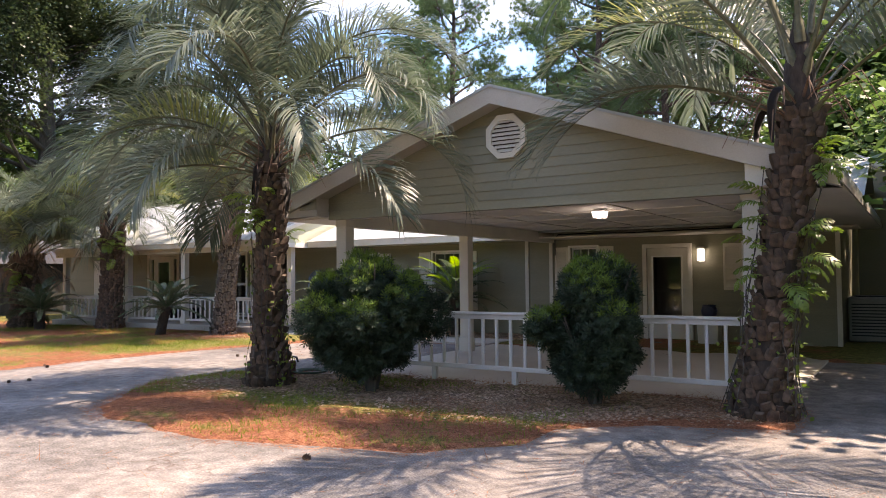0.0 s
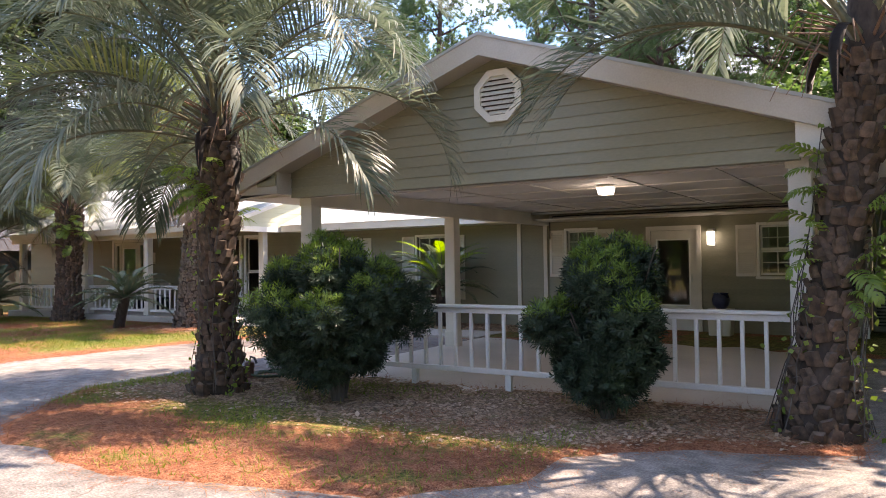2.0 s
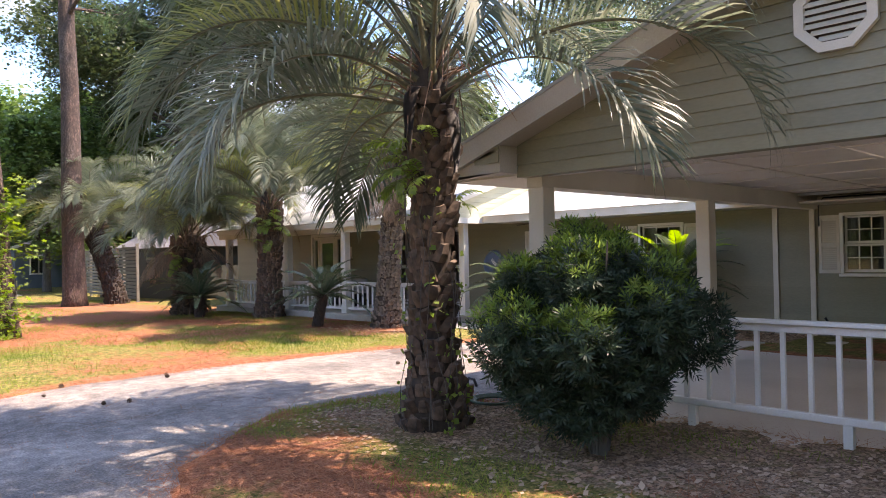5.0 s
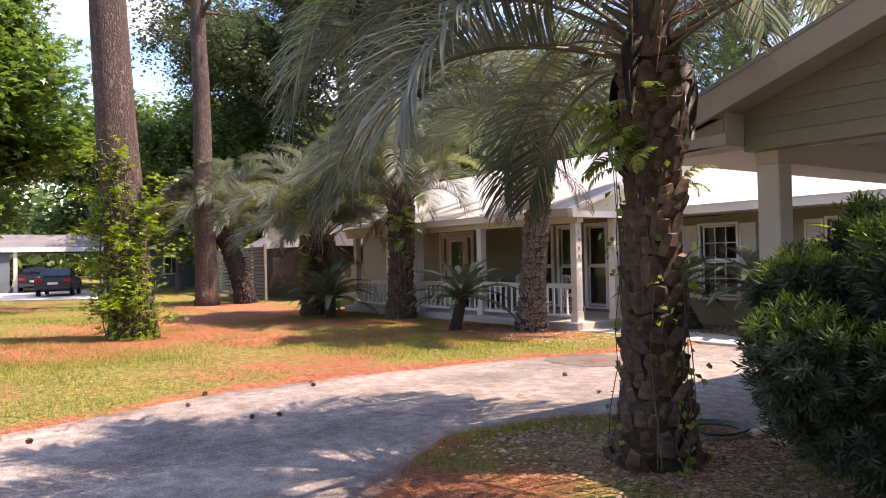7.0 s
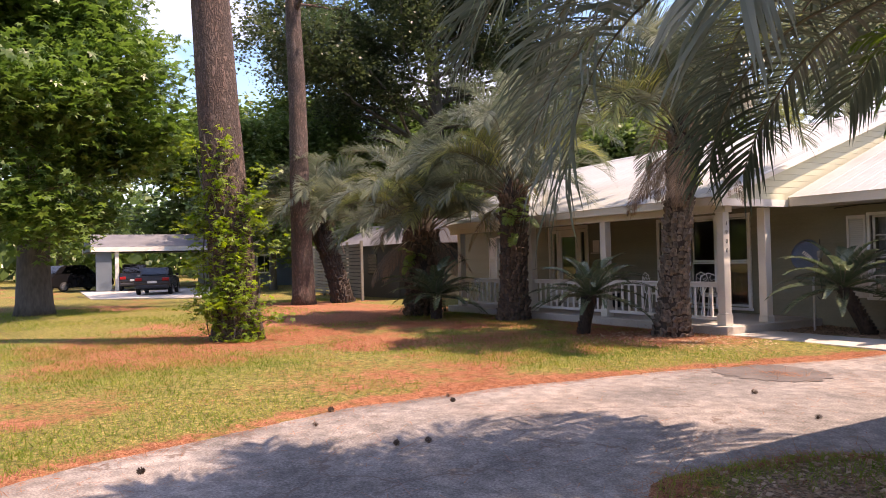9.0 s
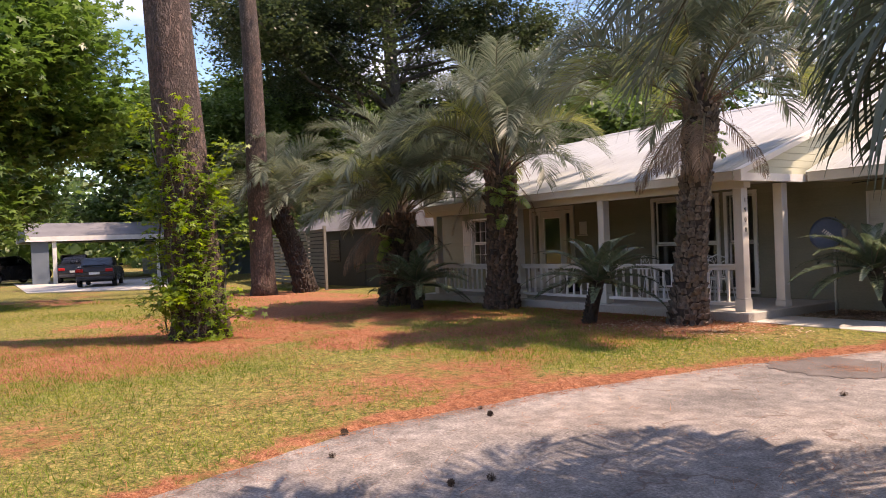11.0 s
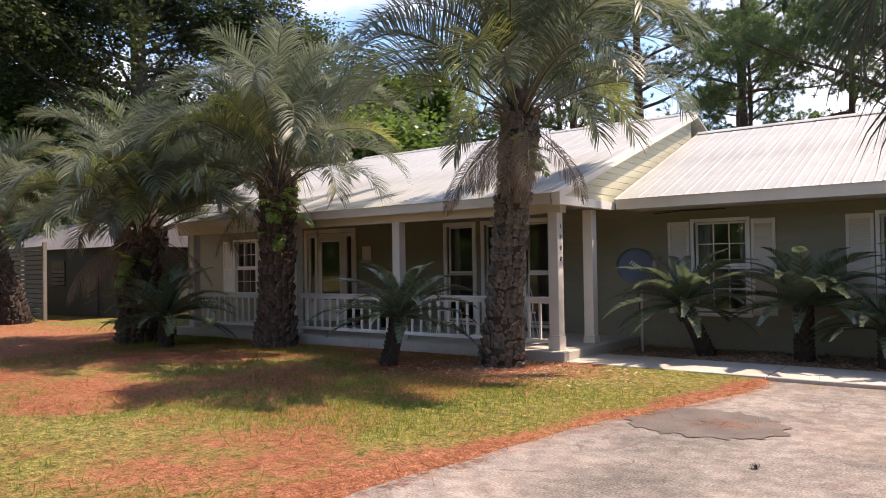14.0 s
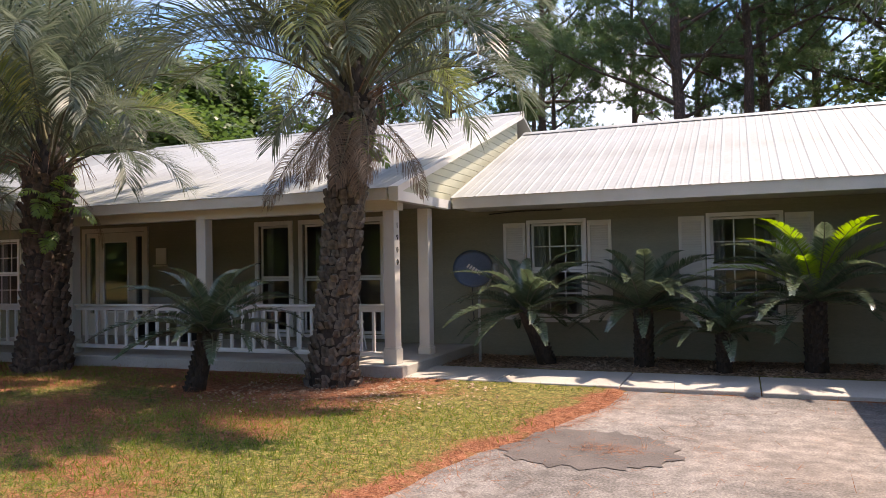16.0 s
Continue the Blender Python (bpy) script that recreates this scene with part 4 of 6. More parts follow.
def boot_mesh(w, h, d, mat, seed):
    """The stub of a cut palm leaf: broad foot, outward lean, ragged cut top. Outward is +x, up is z."""
    r = np.random.RandomState(seed)
    bm = bmesh.new()
    j = lambda: r.uniform(-0.12, 0.12)
    foot = [bm.verts.new(p) for p in ((-0.03, -w * 0.62, 0), (d * 0.35, -w * 0.3, -h * 0.12), (d * 0.35, w * 0.3, -h * 0.12), (-0.03, w * 0.62, 0))]
    mid = [bm.verts.new(p) for p in ((0.0, -w * 0.5, h * 0.5), (d * (0.8 + j()), -w * 0.3, h * 0.42), (d * (0.8 + j()), w * 0.3, h * 0.42), (0.0, w * 0.5, h * 0.5))]
    top = [bm.verts.new(p) for p in ((d * 0.25, -w * 0.36, h * (0.95 + j())), (d * (1.0 + j()), -w * 0.24, h * (0.92 + j())), (d * (1.0 + j()), w * 0.24, h * (0.98 + j())), (d * 0.25, w * 0.36, h * (1.0 + j())))]
    for a, b in ((foot, mid), (mid, top)):
        for k in range(4):
            bm.faces.new((a[k], a[(k + 1) % 4], b[(k + 1) % 4], b[k]))
    bm.faces.new(top)
    bm.faces.new(foot[::-1])
    return mesh_of("leaf_base", bm, mat)


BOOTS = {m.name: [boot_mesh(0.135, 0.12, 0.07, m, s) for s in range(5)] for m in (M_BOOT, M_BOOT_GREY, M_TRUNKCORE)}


def fern_leaf(name, mat, seed, length=0.55, n=11):
    return frond_mesh(name, 40, 95, length, n, 0.16, 0.018, 0.12, mat, seed, 0.15, 0.5, 0.006)


FERNS = [fern_leaf("fern_leaf", L_FERN, s) for s in (1, 2, 3)]


def palm(name, label, x, y, height, r_foot, r_mid, lean=(0, 0), fronds=46, size=1.0, seed=1, boot=M_BOOT, boot_rows=0.10, boot_size=1.0, dead=4, yellow=4, tilt=0.0, crown_h=0.5, ferns=(), clear_of=None, group="palms", spathes=(), creeper=0, droop=0.0):
    """A feather palm: fibrous trunk clad in cut leaf bases, and a crown of arching fronds."""
    rng = np.random.RandomState(seed)
    root = thing(name, label, "palm tree", group, m=pose(x, y, 0))
    n = 14
    def centre(f):
        return Vector((lean[0] * f ** 1.3, lean[1] * f ** 1.3, height * f))
    def radius(f):
        return r_mid + (r_foot - r_mid) * max(0, 1 - f * 3.2) ** 1.6 + (0.10 * r_mid if f > 0.85 else 0)
    path = [centre(i / n) - Vector((0, 0, 0.08 if i == 0 else 0)) for i in range(n + 1)] + [centre(1.0) + Vector((0, 0, crown_h * 0.8)), centre(1.0) + Vector((0, 0, crown_h * 1.3))]
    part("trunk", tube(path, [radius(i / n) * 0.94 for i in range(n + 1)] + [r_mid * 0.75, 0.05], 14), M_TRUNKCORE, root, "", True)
    rows = int(height / boot_rows)
    for k in range(rows + 3):
        f = k / rows
        per = max(6, int(math.tau * radius(min(f, 1)) / (0.145 * boot_size)))
        for q in range(per):
            if rng.rand() < 0.06:
                continue
            a = math.tau * (q + 0.5 * (k % 2) + rng.uniform(-0.18, 0.18)) / per + k * 0.21
            c = centre(min(f, 1.0)) + (Vector((0, 0, (f - 1) * height)) if f > 1 else Vector())
            rr = radius(min(f, 1)) * 0.93
            s = boot_size * rng.uniform(0.8, 1.25)
            m = Matrix.Translation(c + Vector((math.cos(a) * rr, math.sin(a) * rr, rng.uniform(-0.03, 0.03)))) @ pose(0, 0, 0, rng.uniform(-18, 18), rng.uniform(-18, 14), math.degrees(a) + rng.uniform(-16, 16)) @ Matrix.Diagonal((s * rng.uniform(0.8, 1.2), s, s * rng.uniform(0.85, 1.2), 1))
            part("leaf_base", BOOTS[boot.name][rng.randint(5)], boot, root, m=m)
    top = centre(1.0)
    for k in range(fronds):
        f = (k + 0.5) / fronds
        kind = min(5, int(6 * f ** 1.15))
        az = k * 137.5 + rng.uniform(-14, 14)
        me = PALM_FRONDS[kind][rng.randint(2)]
        if yellow and 0.25 < f < 0.75 and rng.rand() < yellow / (fronds * 0.5):
            me = PALM_YELLOW[rng.randint(2)]
        zz = crown_h * (1.15 - f)
        off = r_mid * 0.55
        s = size * rng.uniform(0.86, 1.08)
        m = Matrix.Translation(top + Vector((math.cos(radians(az)) * off, math.sin(radians(az)) * off, zz))) @ pose(0, 0, 0, rng.uniform(-16, 16), rng.uniform(-7, 7) - tilt * math.cos(radians(az)) + droop * f, az) @ Matrix.Scale(s, 4)
        turn = 0
        while clear_of and turn < 10 and any(clear_of(root.matrix_basis @ m @ me.vertices[i].co) for i in range(0, 78, 6)):
            m, turn = m @ Matrix.Rotation(radians(37), 4, "Z"), turn + 1
        if turn == 10:
            continue
        part("frond", me, L_PALM, root, m=m)
    for k in range(dead):
        az = rng.uniform(0, 360)
        m = Matrix.Translation(top + Vector((math.cos(radians(az)) * r_mid, math.sin(radians(az)) * r_mid, 0.05))) @ pose(0, 0, 0, rng.uniform(-20, 20), rng.uniform(-10, 10), az) @ Matrix.Scale(size * rng.uniform(0.7, 1.0), 4)
        part("dead_frond", PALM_DEAD[k % 2], L_PALM_DEAD, root, "brown hanging dead frond", m=m)
    # old flower stalks among the leaf bases
    strands = bmesh.new()
    for k in range(26):
        az = rng.uniform(0, math.tau)
        p0 = top + Vector((math.cos(az) * r_mid * 0.8, math.sin(az) * r_mid * 0.8, crown_h * rng.uniform(0.2, 0.6)))
        out = Vector((math.cos(az), math.sin(az), 0)) * size * rng.uniform(0.3, 0.75)
        tube([p0, p0 + out * 0.6 + Vector((0, 0, 0.12)), p0 + out + Vector((rng.uniform(-0.1, 0.1), rng.uniform(-0.1, 0.1), -rng.uniform(0.1, 0.45)))], [0.012, 0.008, 0.003], 4, strands)
    tagged(part("inflorescence", strands, M_DEADFIBRE, root, "brown dried flower stalks"), kind="stuff")
    for az, h, ln in spathes:
        a = radians(az)
        out, side = Vector((math.cos(a), math.sin(a), 0)), Vector((-math.sin(a), math.cos(a), 0))
        p0 = centre(min(1, h / height)) + Vector((0, 0, max(0, h - height))) + out * r_mid * 0.8
        pod = bmesh.new()
        rows_ = []
        for i in range(9):
            f = i / 8
            c = p0 + out * ln * (0.42 * math.sin(f * 1.9)) + Vector((0, 0, ln * (0.22 * math.sin(f * math.pi) - 0.75 * f ** 1.5)))
            w = 0.012 + 0.055 * math.sin(math.pi * min(1, f * 0.9 + 0.04)) ** 1.3
            rows_.append([pod.verts.new(c + side * w), pod.verts.new(c + out * w * 0.7 + Vector((0, 0, w * 0.3))), pod.verts.new(c - side * w)])
        for p, q in zip(rows_, rows_[1:]):
            pod.faces.new((p[0], p[1], q[1], q[0])), pod.faces.new((p[1], p[2], q[2], q[1]))
        bmesh.ops.solidify(pod, geom=pod.faces[:], thickness=0.008)
        part("spathe", pod, M_SPATHE, root, "dark woody hanging flower sheath", True)
    if creeper:
        stems, leaves = bmesh.new(), []
        for k in range(creeper):
            a, top_f = rng.uniform(0, math.tau), rng.uniform(0.35, 0.98)
            pts = []
            for i in range(9):
                f = top_f * (1 - i / 8) + 0.02
                rr = radius(f) * 1.0 + 0.05 + 0.06 * rng.rand()
                p = centre(f) + Vector((math.cos(a) * rr, math.sin(a) * rr, 0))
                a += rng.uniform(-0.2, 0.2)
                pts.append(p)
                leaves += [p + Vector(rng.normal(size=3)) * 0.05 for _ in range(rng.randint(0, 5))]
            tube(pts, 0.0045, 4, stems)
        tagged(part("creeper_stemwork", stems, M_OAKBARK, root, "thin dry creeper stems on the trunk"), kind="stuff")
        loc = np.array([tuple(q) for q in leaves])
        d = rng.normal(size=loc.shape) + np.array((0, 0, -0.4))
        v, f = scatter(LEAF_V, LEAF_F, frames_along(d, rng) * rng.uniform(0.03, 0.07, (len(loc), 1, 1)), loc)
        tagged(part("creeper_foliage", np_mesh("creeper_foliage", v, f, [L_FERN]), L_FERN, root, "small green creeper leaves"), kind="stuff")
    for (az, h, cnt, s) in ferns:
        for k in range(cnt):
            a = az + rng.uniform(-28, 28)
            c = centre(min(1, h / height)) + Vector((0, 0, rng.uniform(-0.2, 0.2)))
            rr = radius(min(1, h / height))
            m = Matrix.Translation(c + Vector((math.cos(radians(a)) * rr, math.sin(radians(a)) * rr, 0))) @ pose(0, 0, 0, rng.uniform(-25, 25), rng.uniform(-25, 35), a + rng.uniform(-30, 30)) @ Matrix.Scale(s * rng.uniform(0.7, 1.2), 4)
            part("fern_leaf", FERNS[rng.randint(3)], L_FERN, root, "bright fern growing on the trunk", m=m)
    return root


CYC_KINDS = [(66, 62, 0.95), (50, 70, 1.1), (36, 68, 1.15), (20, 60, 1.1), (2, 46, 1.0)]
CYC_FRONDS = [frond_mesh("frond", r, b, l, 60, 0.135, 0.0082, 0.08, L_CYCAD, 200 + i, 0.5, 0.1, 0.012, 1.6) for i, (r, b, l) in enumerate(CYC_KINDS)]
CYC_NEW = [frond_mesh("new_frond", 70, 66, 1.15, 52, 0.135, 0.0075, 0.08, L_CYCAD_NEW, 231, 0.5, 0.1, 0.012), frond_mesh("new_frond", 50, 70, 1.2, 52, 0.135, 0.0075, 0.08, L_CYCAD_NEW, 232, 0.5, 0.1, 0.012)]


def cycad(label, x, y, height, size, seed, lean=(0.0, 0.0), fronds=38, fresh=0, base_z=0.0, group="sago palms"):
    rng = np.random.RandomState(seed)
    root = thing("sago_palm", label, "sago palm", group, m=pose(x, y, base_z))
    path = [Vector((lean[0] * f, lean[1] * f, -0.05 + (height + 0.05) * f)) for f in (0, 0.3, 0.6, 0.85, 1.0, 1.12)]
    part("trunk", tube(path, [0.12 * size, 0.10 * size, 0.095 * size, 0.10 * size, 0.09 * size, 0.03], 10), M_TRUNKCORE, root, "", True)
    for k in range(int(height / 0.06)):
        f = (k + 0.5) * 0.06 / height
        for q in range(7):
            a = math.tau * (q + 0.5 * (k % 2)) / 7 + rng.uniform(-0.1, 0.1)
            m = Matrix.Translation((lean[0] * f + math.cos(a) * 0.085 * size, lean[1] * f + math.sin(a) * 0.085 * size, height * f)) @ pose(0, 0, 0, 0, rng.uniform(-10, 10), math.degrees(a)) @ Matrix.Scale(0.42 * size, 4)
            part("leaf_base", BOOTS[M_TRUNKCORE.name][rng.randint(5)], M_TRUNKCORE, root, m=m)
    for k in range(fronds):
        f = (k + 0.5) / fronds
        az = k * 137.5 + rng.uniform(-10, 10)
        me = CYC_FRONDS[min(4, int(5 * f))]
        part("frond", me, L_CYCAD, root, m=pose(lean[0], lean[1], height, rng.uniform(-12, 12), rng.uniform(-8, 8), az) @ Matrix.Scale(size * rng.uniform(0.85, 1.1), 4))
    for k in range(fresh):
        az = k * 137.5 + 20
        part("new_frond", CYC_NEW[k % 2], L_CYCAD_NEW, root, "bright yellow-green young frond", m=pose(lean[0], lean[1], height + 0.04, rng.uniform(-10, 10), rng.uniform(-10, 10), az) @ Matrix.Scale(size * rng.uniform(0.85, 1.1), 4))
    return root


def sprig_arrays(rng, n, leaves, length, width):
    """One whorled twig of narrow leaves along +x."""
    v, f = [], []
    for k in range(leaves):
        a, h = k * 2.4, k / leaves
        d = Vector((0.35 + 0.75 * h, math.cos(a), math.sin(a))).normalized()
        w = d.cross(Vector((1, 0.2, 0.1))).normalized() * width
        p = Vector((h * length * 0.9, 0, 0))
        i = len(v)
        v += [p, p + d * length * 0.55 + w, p + d * length, p + d * length * 0.55 - w]
        f.append((i, i + 1, i + 2, i + 3))
    return np.array([tuple(q) for q in v]), np.array(f)


def shrub(label, x, y, rx, ry, h, seed, sprigs=2600):
    """A dense evergreen shrub: bare stems, whorled narrow leaves in lumps, paler new tips on top."""
    rng = np.random.RandomState(seed)
    root = thing("evergreen_shrub", label, "shrub", "shrubs before the carport", m=pose(x, y, 0))
    stems = bmesh.new()
    for k in range(16):
        a, t = rng.uniform(0, math.tau), rng.uniform(0.3, 0.8)
        e = Vector((math.cos(a) * rx * t, math.sin(a) * ry * t, h * rng.uniform(0.55, 0.95)))
        tube([(e.x * 0.08, e.y * 0.08, -0.05), (e.x * 0.4, e.y * 0.4, e.z * 0.45), tuple(e)], [0.028, 0.018, 0.006], 6, stems)
    tagged(part("stemwork", stems, M_OAKBARK, root, "thin grey stems"), kind="stuff")
    lumps = []
    for k in range(38):
        a, u = rng.uniform(0, math.tau), rng.uniform(-0.8, 1.0)
        c = math.sqrt(max(0.05, 1 - u * u)) * rng.uniform(0.4, 0.86) * (1.0 if u > -0.2 else 0.8)
        lumps.append((math.cos(a) * rx * c, math.sin(a) * ry * c, h * (0.52 + 0.36 * u), rng.uniform(0.15, 0.36) * min(rx, 1.0)))
    sv, sf = sprig_arrays(rng, 1, 13, 0.06, 0.0056)
    pick = rng.randint(len(lumps), size=sprigs)
    lc = np.array(lumps)[pick]
    d = rng.normal(size=(sprigs, 3))
    d /= np.linalg.norm(d, axis=1, keepdims=True)
    loc = lc[:, :3] + d * lc[:, 3:] * rng.uniform(0.55, 1.1, (sprigs, 1))
    loc[:, 2] = np.clip(loc[:, 2], 0.06, None)
    grow = d + np.array((0, 0, 0.55)) + rng.normal(size=d.shape) * 0.35
    rot = frames_along(grow, rng) * rng.uniform(0.8, 1.35, (sprigs, 1, 1))
    young = wobble(lc[:, 0] + lc[:, 1], lc[:, 2], 3.0, seed) > -0.15
    fresh = (loc[:, 2] > h * 0.5) & (d[:, 2] > 0.35) & young & (rng.rand(sprigs) < 0.75)
    for nm, sel, mat, lab in (("foliage", ~fresh, L_SHRUB, "dark green needle-like leaves"), ("new_growth", fresh, L_SHRUB_NEW, "pale green young leaf tips")):
        v, f = scatter(sv, sf, rot[sel], loc[sel])
        tagged(part(nm, np_mesh(nm, v, f, [mat]), mat, root, lab), kind="stuff")
    return root


def limbs_and_tips(rng, height, first, spread, count, droop=0.0, kink=0.25):
    """Branch paths of a tree and the points at which its leaves sit."""
    paths, tips = [], []
    for k in range(count):
        f = first + (1 - first) * (k + rng.uniform(0, 0.8)) / count
        a = k * 2.4 + rng.uniform(-0.5, 0.5)
        z0 = height * f
        ln = spread * (1.08 - 0.75 * ((f - first) / (1 - first)) ** 1.4) * rng.uniform(0.65, 1.1)
        rise = rng.uniform(0.15, 0.6) - droop
        p, d, pts = Vector((0, 0, z0)), Vector((math.cos(a), math.sin(a), rise)), [Vector((0, 0, z0))]
        for j in range(5):
            d = (d + Vector((rng.uniform(-kink, kink), rng.uniform(-kink, kink), rng.uniform(-0.12, 0.2)))).normalized()
            p = p + d * ln / 5
            pts.append(p.copy())
            if j > 0:
                for _ in range(2):
                    tw = (d + Vector((rng.uniform(-1, 1), rng.uniform(-1, 1), rng.uniform(-0.3, 0.6)))).normalized()
                    e = p + tw * ln * rng.uniform(0.12, 0.3)
                    paths.append(([p.copy(), (p + e) / 2 + Vector((0, 0, 0.05)), e], (0.028, 0.016, 0.006)))
                    tips.append(e)
        tips.append(p)
        r = 0.010 * ln + 0.05
        paths.append((pts, (r, r * 0.8, r * 0.62, r * 0.45, r * 0.3, r * 0.15)))
    return paths, tips


def tree(name, label, x, y, height, r_foot, r_top, first, spread, limbs, leaf_mat, bark, tuft, tufts, leaf_size, seed, clump=0.8, lean=(0, 0), flat=0.6, droop=0.0, group="", leaf_shape=None):
    """A tapered trunk, limbs, and a crown of many small leaves gathered round the twig ends."""
    rng = np.random.RandomState(seed)
    root = thing(name, label, "tree", group, m=pose(x, y, 0))
    n = 10
    path = [(lean[0] * (i / n) + 0.12 * math.sin(i * 1.3 + seed) * (i / n), lean[1] * (i / n) + 0.12 * math.cos(i * 1.7 + seed) * (i / n), height * i / n - (0.1 if i == 0 else 0)) for i in range(n + 1)]
    path.insert(1, (path[0][0], path[0][1], 0.35))
    rad = [r_foot * 1.22, r_foot * 1.04] + [ r_foot + (r_top - r_foot) * i / n for i in range(1, n + 1)]
    part("trunk", tube(path, rad, 16), bark, root, "", True)
    paths, tips = limbs_and_tips(rng, height, first, spread, limbs, droop)
    wood = bmesh.new()
    for pts, rr in paths:
        f = pts[0].z / height
        tube([Vector((lean[0] * f, lean[1] * f, 0)) + p for p in pts], list(rr), 5, wood, cap=False)
    tagged(part("branchwork", wood, bark, root, "", True), kind="stuff")
    tip = np.array([tuple(t) for t in tips])
    tip[:, :2] += np.outer(tip[:, 2] / height, np.array(lean))
    c = tip[rng.randint(len(tip), size=tufts)]
    off = rng.normal(size=(tufts, 3)) * clump * np.array((1, 1, flat))
    loc = c + off
    if leaf_shape == "needles":
        k = tuft
        base = np.repeat(loc, k, axis=0)
        d = rng.normal(size=(len(base), 3)) + np.array((0, 0, 0.35))
        rot = frames_along(d, rng) * np.array((leaf_size, leaf_size * 0.11, leaf_size))[None, None, :]
        tv, tf = np.array([(0, -0.5, 0), (1, 0, 0), (0, 0.5, 0)], float), np.array([(0, 1, 2)])
        v, f = scatter(tv, tf, rot, base)
    else:
        k = tuft
        base = np.repeat(loc, k, axis=0) + rng.normal(size=(tufts * k, 3)) * leaf_size * 1.3
        d = rng.normal(size=(len(base), 3)) * np.array((1, 1, 0.6)) + np.array((0, 0, -0.25))
        rot = frames_along(d, rng, np.array((0, 0, 1.0))) * (leaf_size * rng.uniform(0.7, 1.3, (len(base), 1, 1)))
        tv, tf = (LEAF_V, LEAF_F) if leaf_shape is None else leaf_shape
        v, f = scatter(tv, tf, rot, base)
    tagged(part("crown", np_mesh("crown", v, f, [leaf_mat]), leaf_mat, root), kind="stuff")
    return root


def star_leaf():
    v, f = [(0, 0, 0)], []
    for k, a in enumerate((-2.0, -1.0, 0.0, 1.0, 2.0)):
        ln = (0.62, 0.9, 1.0, 0.9, 0.62)[k]
        v += [(0.42 * math.cos(a - 0.46), 0.42 * math.sin(a - 0.46), 0.02), (ln * math.cos(a), ln * math.sin(a), -0.10), (0.42 * math.cos(a + 0.46), 0.42 * math.sin(a + 0.46), 0.02)]
        f.append((0, 1 + 3 * k, 2 + 3 * k, 3 + 3 * k))
    return np.array(v, float), np.array(f)


# ---------- plants: placed ----------
def in_carport(p):
    return p.y > FY - 0.12 and EW - 0.2 < p.x < EE + 0.2 and p.z < rake(p.x) + 0.15


def in_porch(p):
    return p.y > 13.8 and -25 < p.x < -14.4 and p.z < 2.55 + (p.y - 13.8) * 0.45

palm("palm_tree", "tall feather palm with brown stubby leaf bases, ferns on its trunk", -7.64, 7.42, 2.72, 0.30, 0.185, (0.05, 0), 52, 1.0, 1, boot_size=0.92, dead=0, yellow=2, crown_h=0.95, ferns=((-120, 2.3, 9, 0.8), (-60, 2.4, 7, 0.8), (60, 2.0, 3, 0.7)), clear_of=in_carport, spathes=((-15, 2.8, 0.7), (-70, 3.0, 0.7), (165, 2.9, 0.75)), creeper=20, droop=16.0)
palm("palm_tree", "leaning feather palm with thick swollen foot beside the carport", -1.42, 8.3, 2.85, 0.34, 0.19, (0.42, 0.1), 20, 1.1, 2, boot_size=0.88, dead=0, yellow=2, crown_h=0.95, ferns=((200, 2.1, 5, 0.7), (-30, 2.6, 9, 0.8), (-20, 1.7, 9, 0.75), (-40, 1.25, 9, 0.75), (215, 1.6, 6, 0.7)), clear_of=in_carport, spathes=((160, 3.2, 0.8), (240, 3.3, 0.7)), creeper=14)
palm("palm_tree", "feather palm with ringed grey trunk before the porch", -15.35, 13.3, 3.35, 0.34, 0.23, (0.3, 0.1), 46, 0.92, 3, boot=M_BOOT_GREY, boot_rows=0.10, boot_size=0.75, dead=11, crown_h=0.7, ferns=((-30, 2.9, 7, 0.9),), clear_of=in_porch)
palm("palm_tree", "feather palm with dark leaf bases and a fern before the porch", -20.35, 13.35, 2.75, 0.40, 0.30, (0.1, 0), 48, 0.9, 4, boot=M_BOOT, boot_rows=0.11, boot_size=0.9, dead=4, yellow=9, crown_h=0.75, ferns=((-30, 2.5, 9, 1.1), (-50, 2.0, 4, 0.9)), clear_of=in_porch)
palm("palm_tree", "short bushy feather palm with many brown hanging fronds", -23.6, 12.6, 2.0, 0.5, 0.42, (0, 0), 60, 0.93, 5, dead=10, yellow=14, crown_h=0.7, ferns=((-60, 1.5, 7, 1.0),))
# Near-black leaf bases put the oak's shade into this trunk's colour.
palm("palm_tree", "slender leaning palm beside the slatted fence", -31.6, 13.5, 2.75, 0.42, 0.34, (-1.15, -0.45), 46, 0.95, 6, boot=M_TRUNKCORE, dead=5, yellow=2, crown_h=0.6)

cycad("dark green sago palm spreading low on the lawn", -22.1, 12.2, 0.55, 1.35, 11, fronds=40)
cycad("small leaning sago palm with stiff dark fronds", -16.75, 12.4, 0.72, 1.15, 12, lean=(0.2, 0.05), fronds=34)
cycad("sago palm with a curved trunk below the window", -13.25, 15.85, 0.8, 1.15, 13, lean=(-0.2, -0.45), fronds=34)
cycad("broad sago palm with a stout trunk by the wall", -11.9, 15.9, 0.8, 1.25, 14, fronds=40)
cycad("small young sago palm beside the walk", -10.85, 15.6, 0.5, 0.95, 15, fronds=26, fresh=2)
cycad("large sago palm with bright upright new fronds", -9.75, 15.8, 0.9, 1.3, 16, fronds=32, fresh=13)

shrub("dense dark green yew-like shrub with pale tips", -5.97, 7.6, 0.92, 0.88, 1.75, 21, 15500)
shrub("upright glossy dark green shrub at the railing", -3.16, 8.1, 0.68, 0.58, 1.70, 22, 9500)

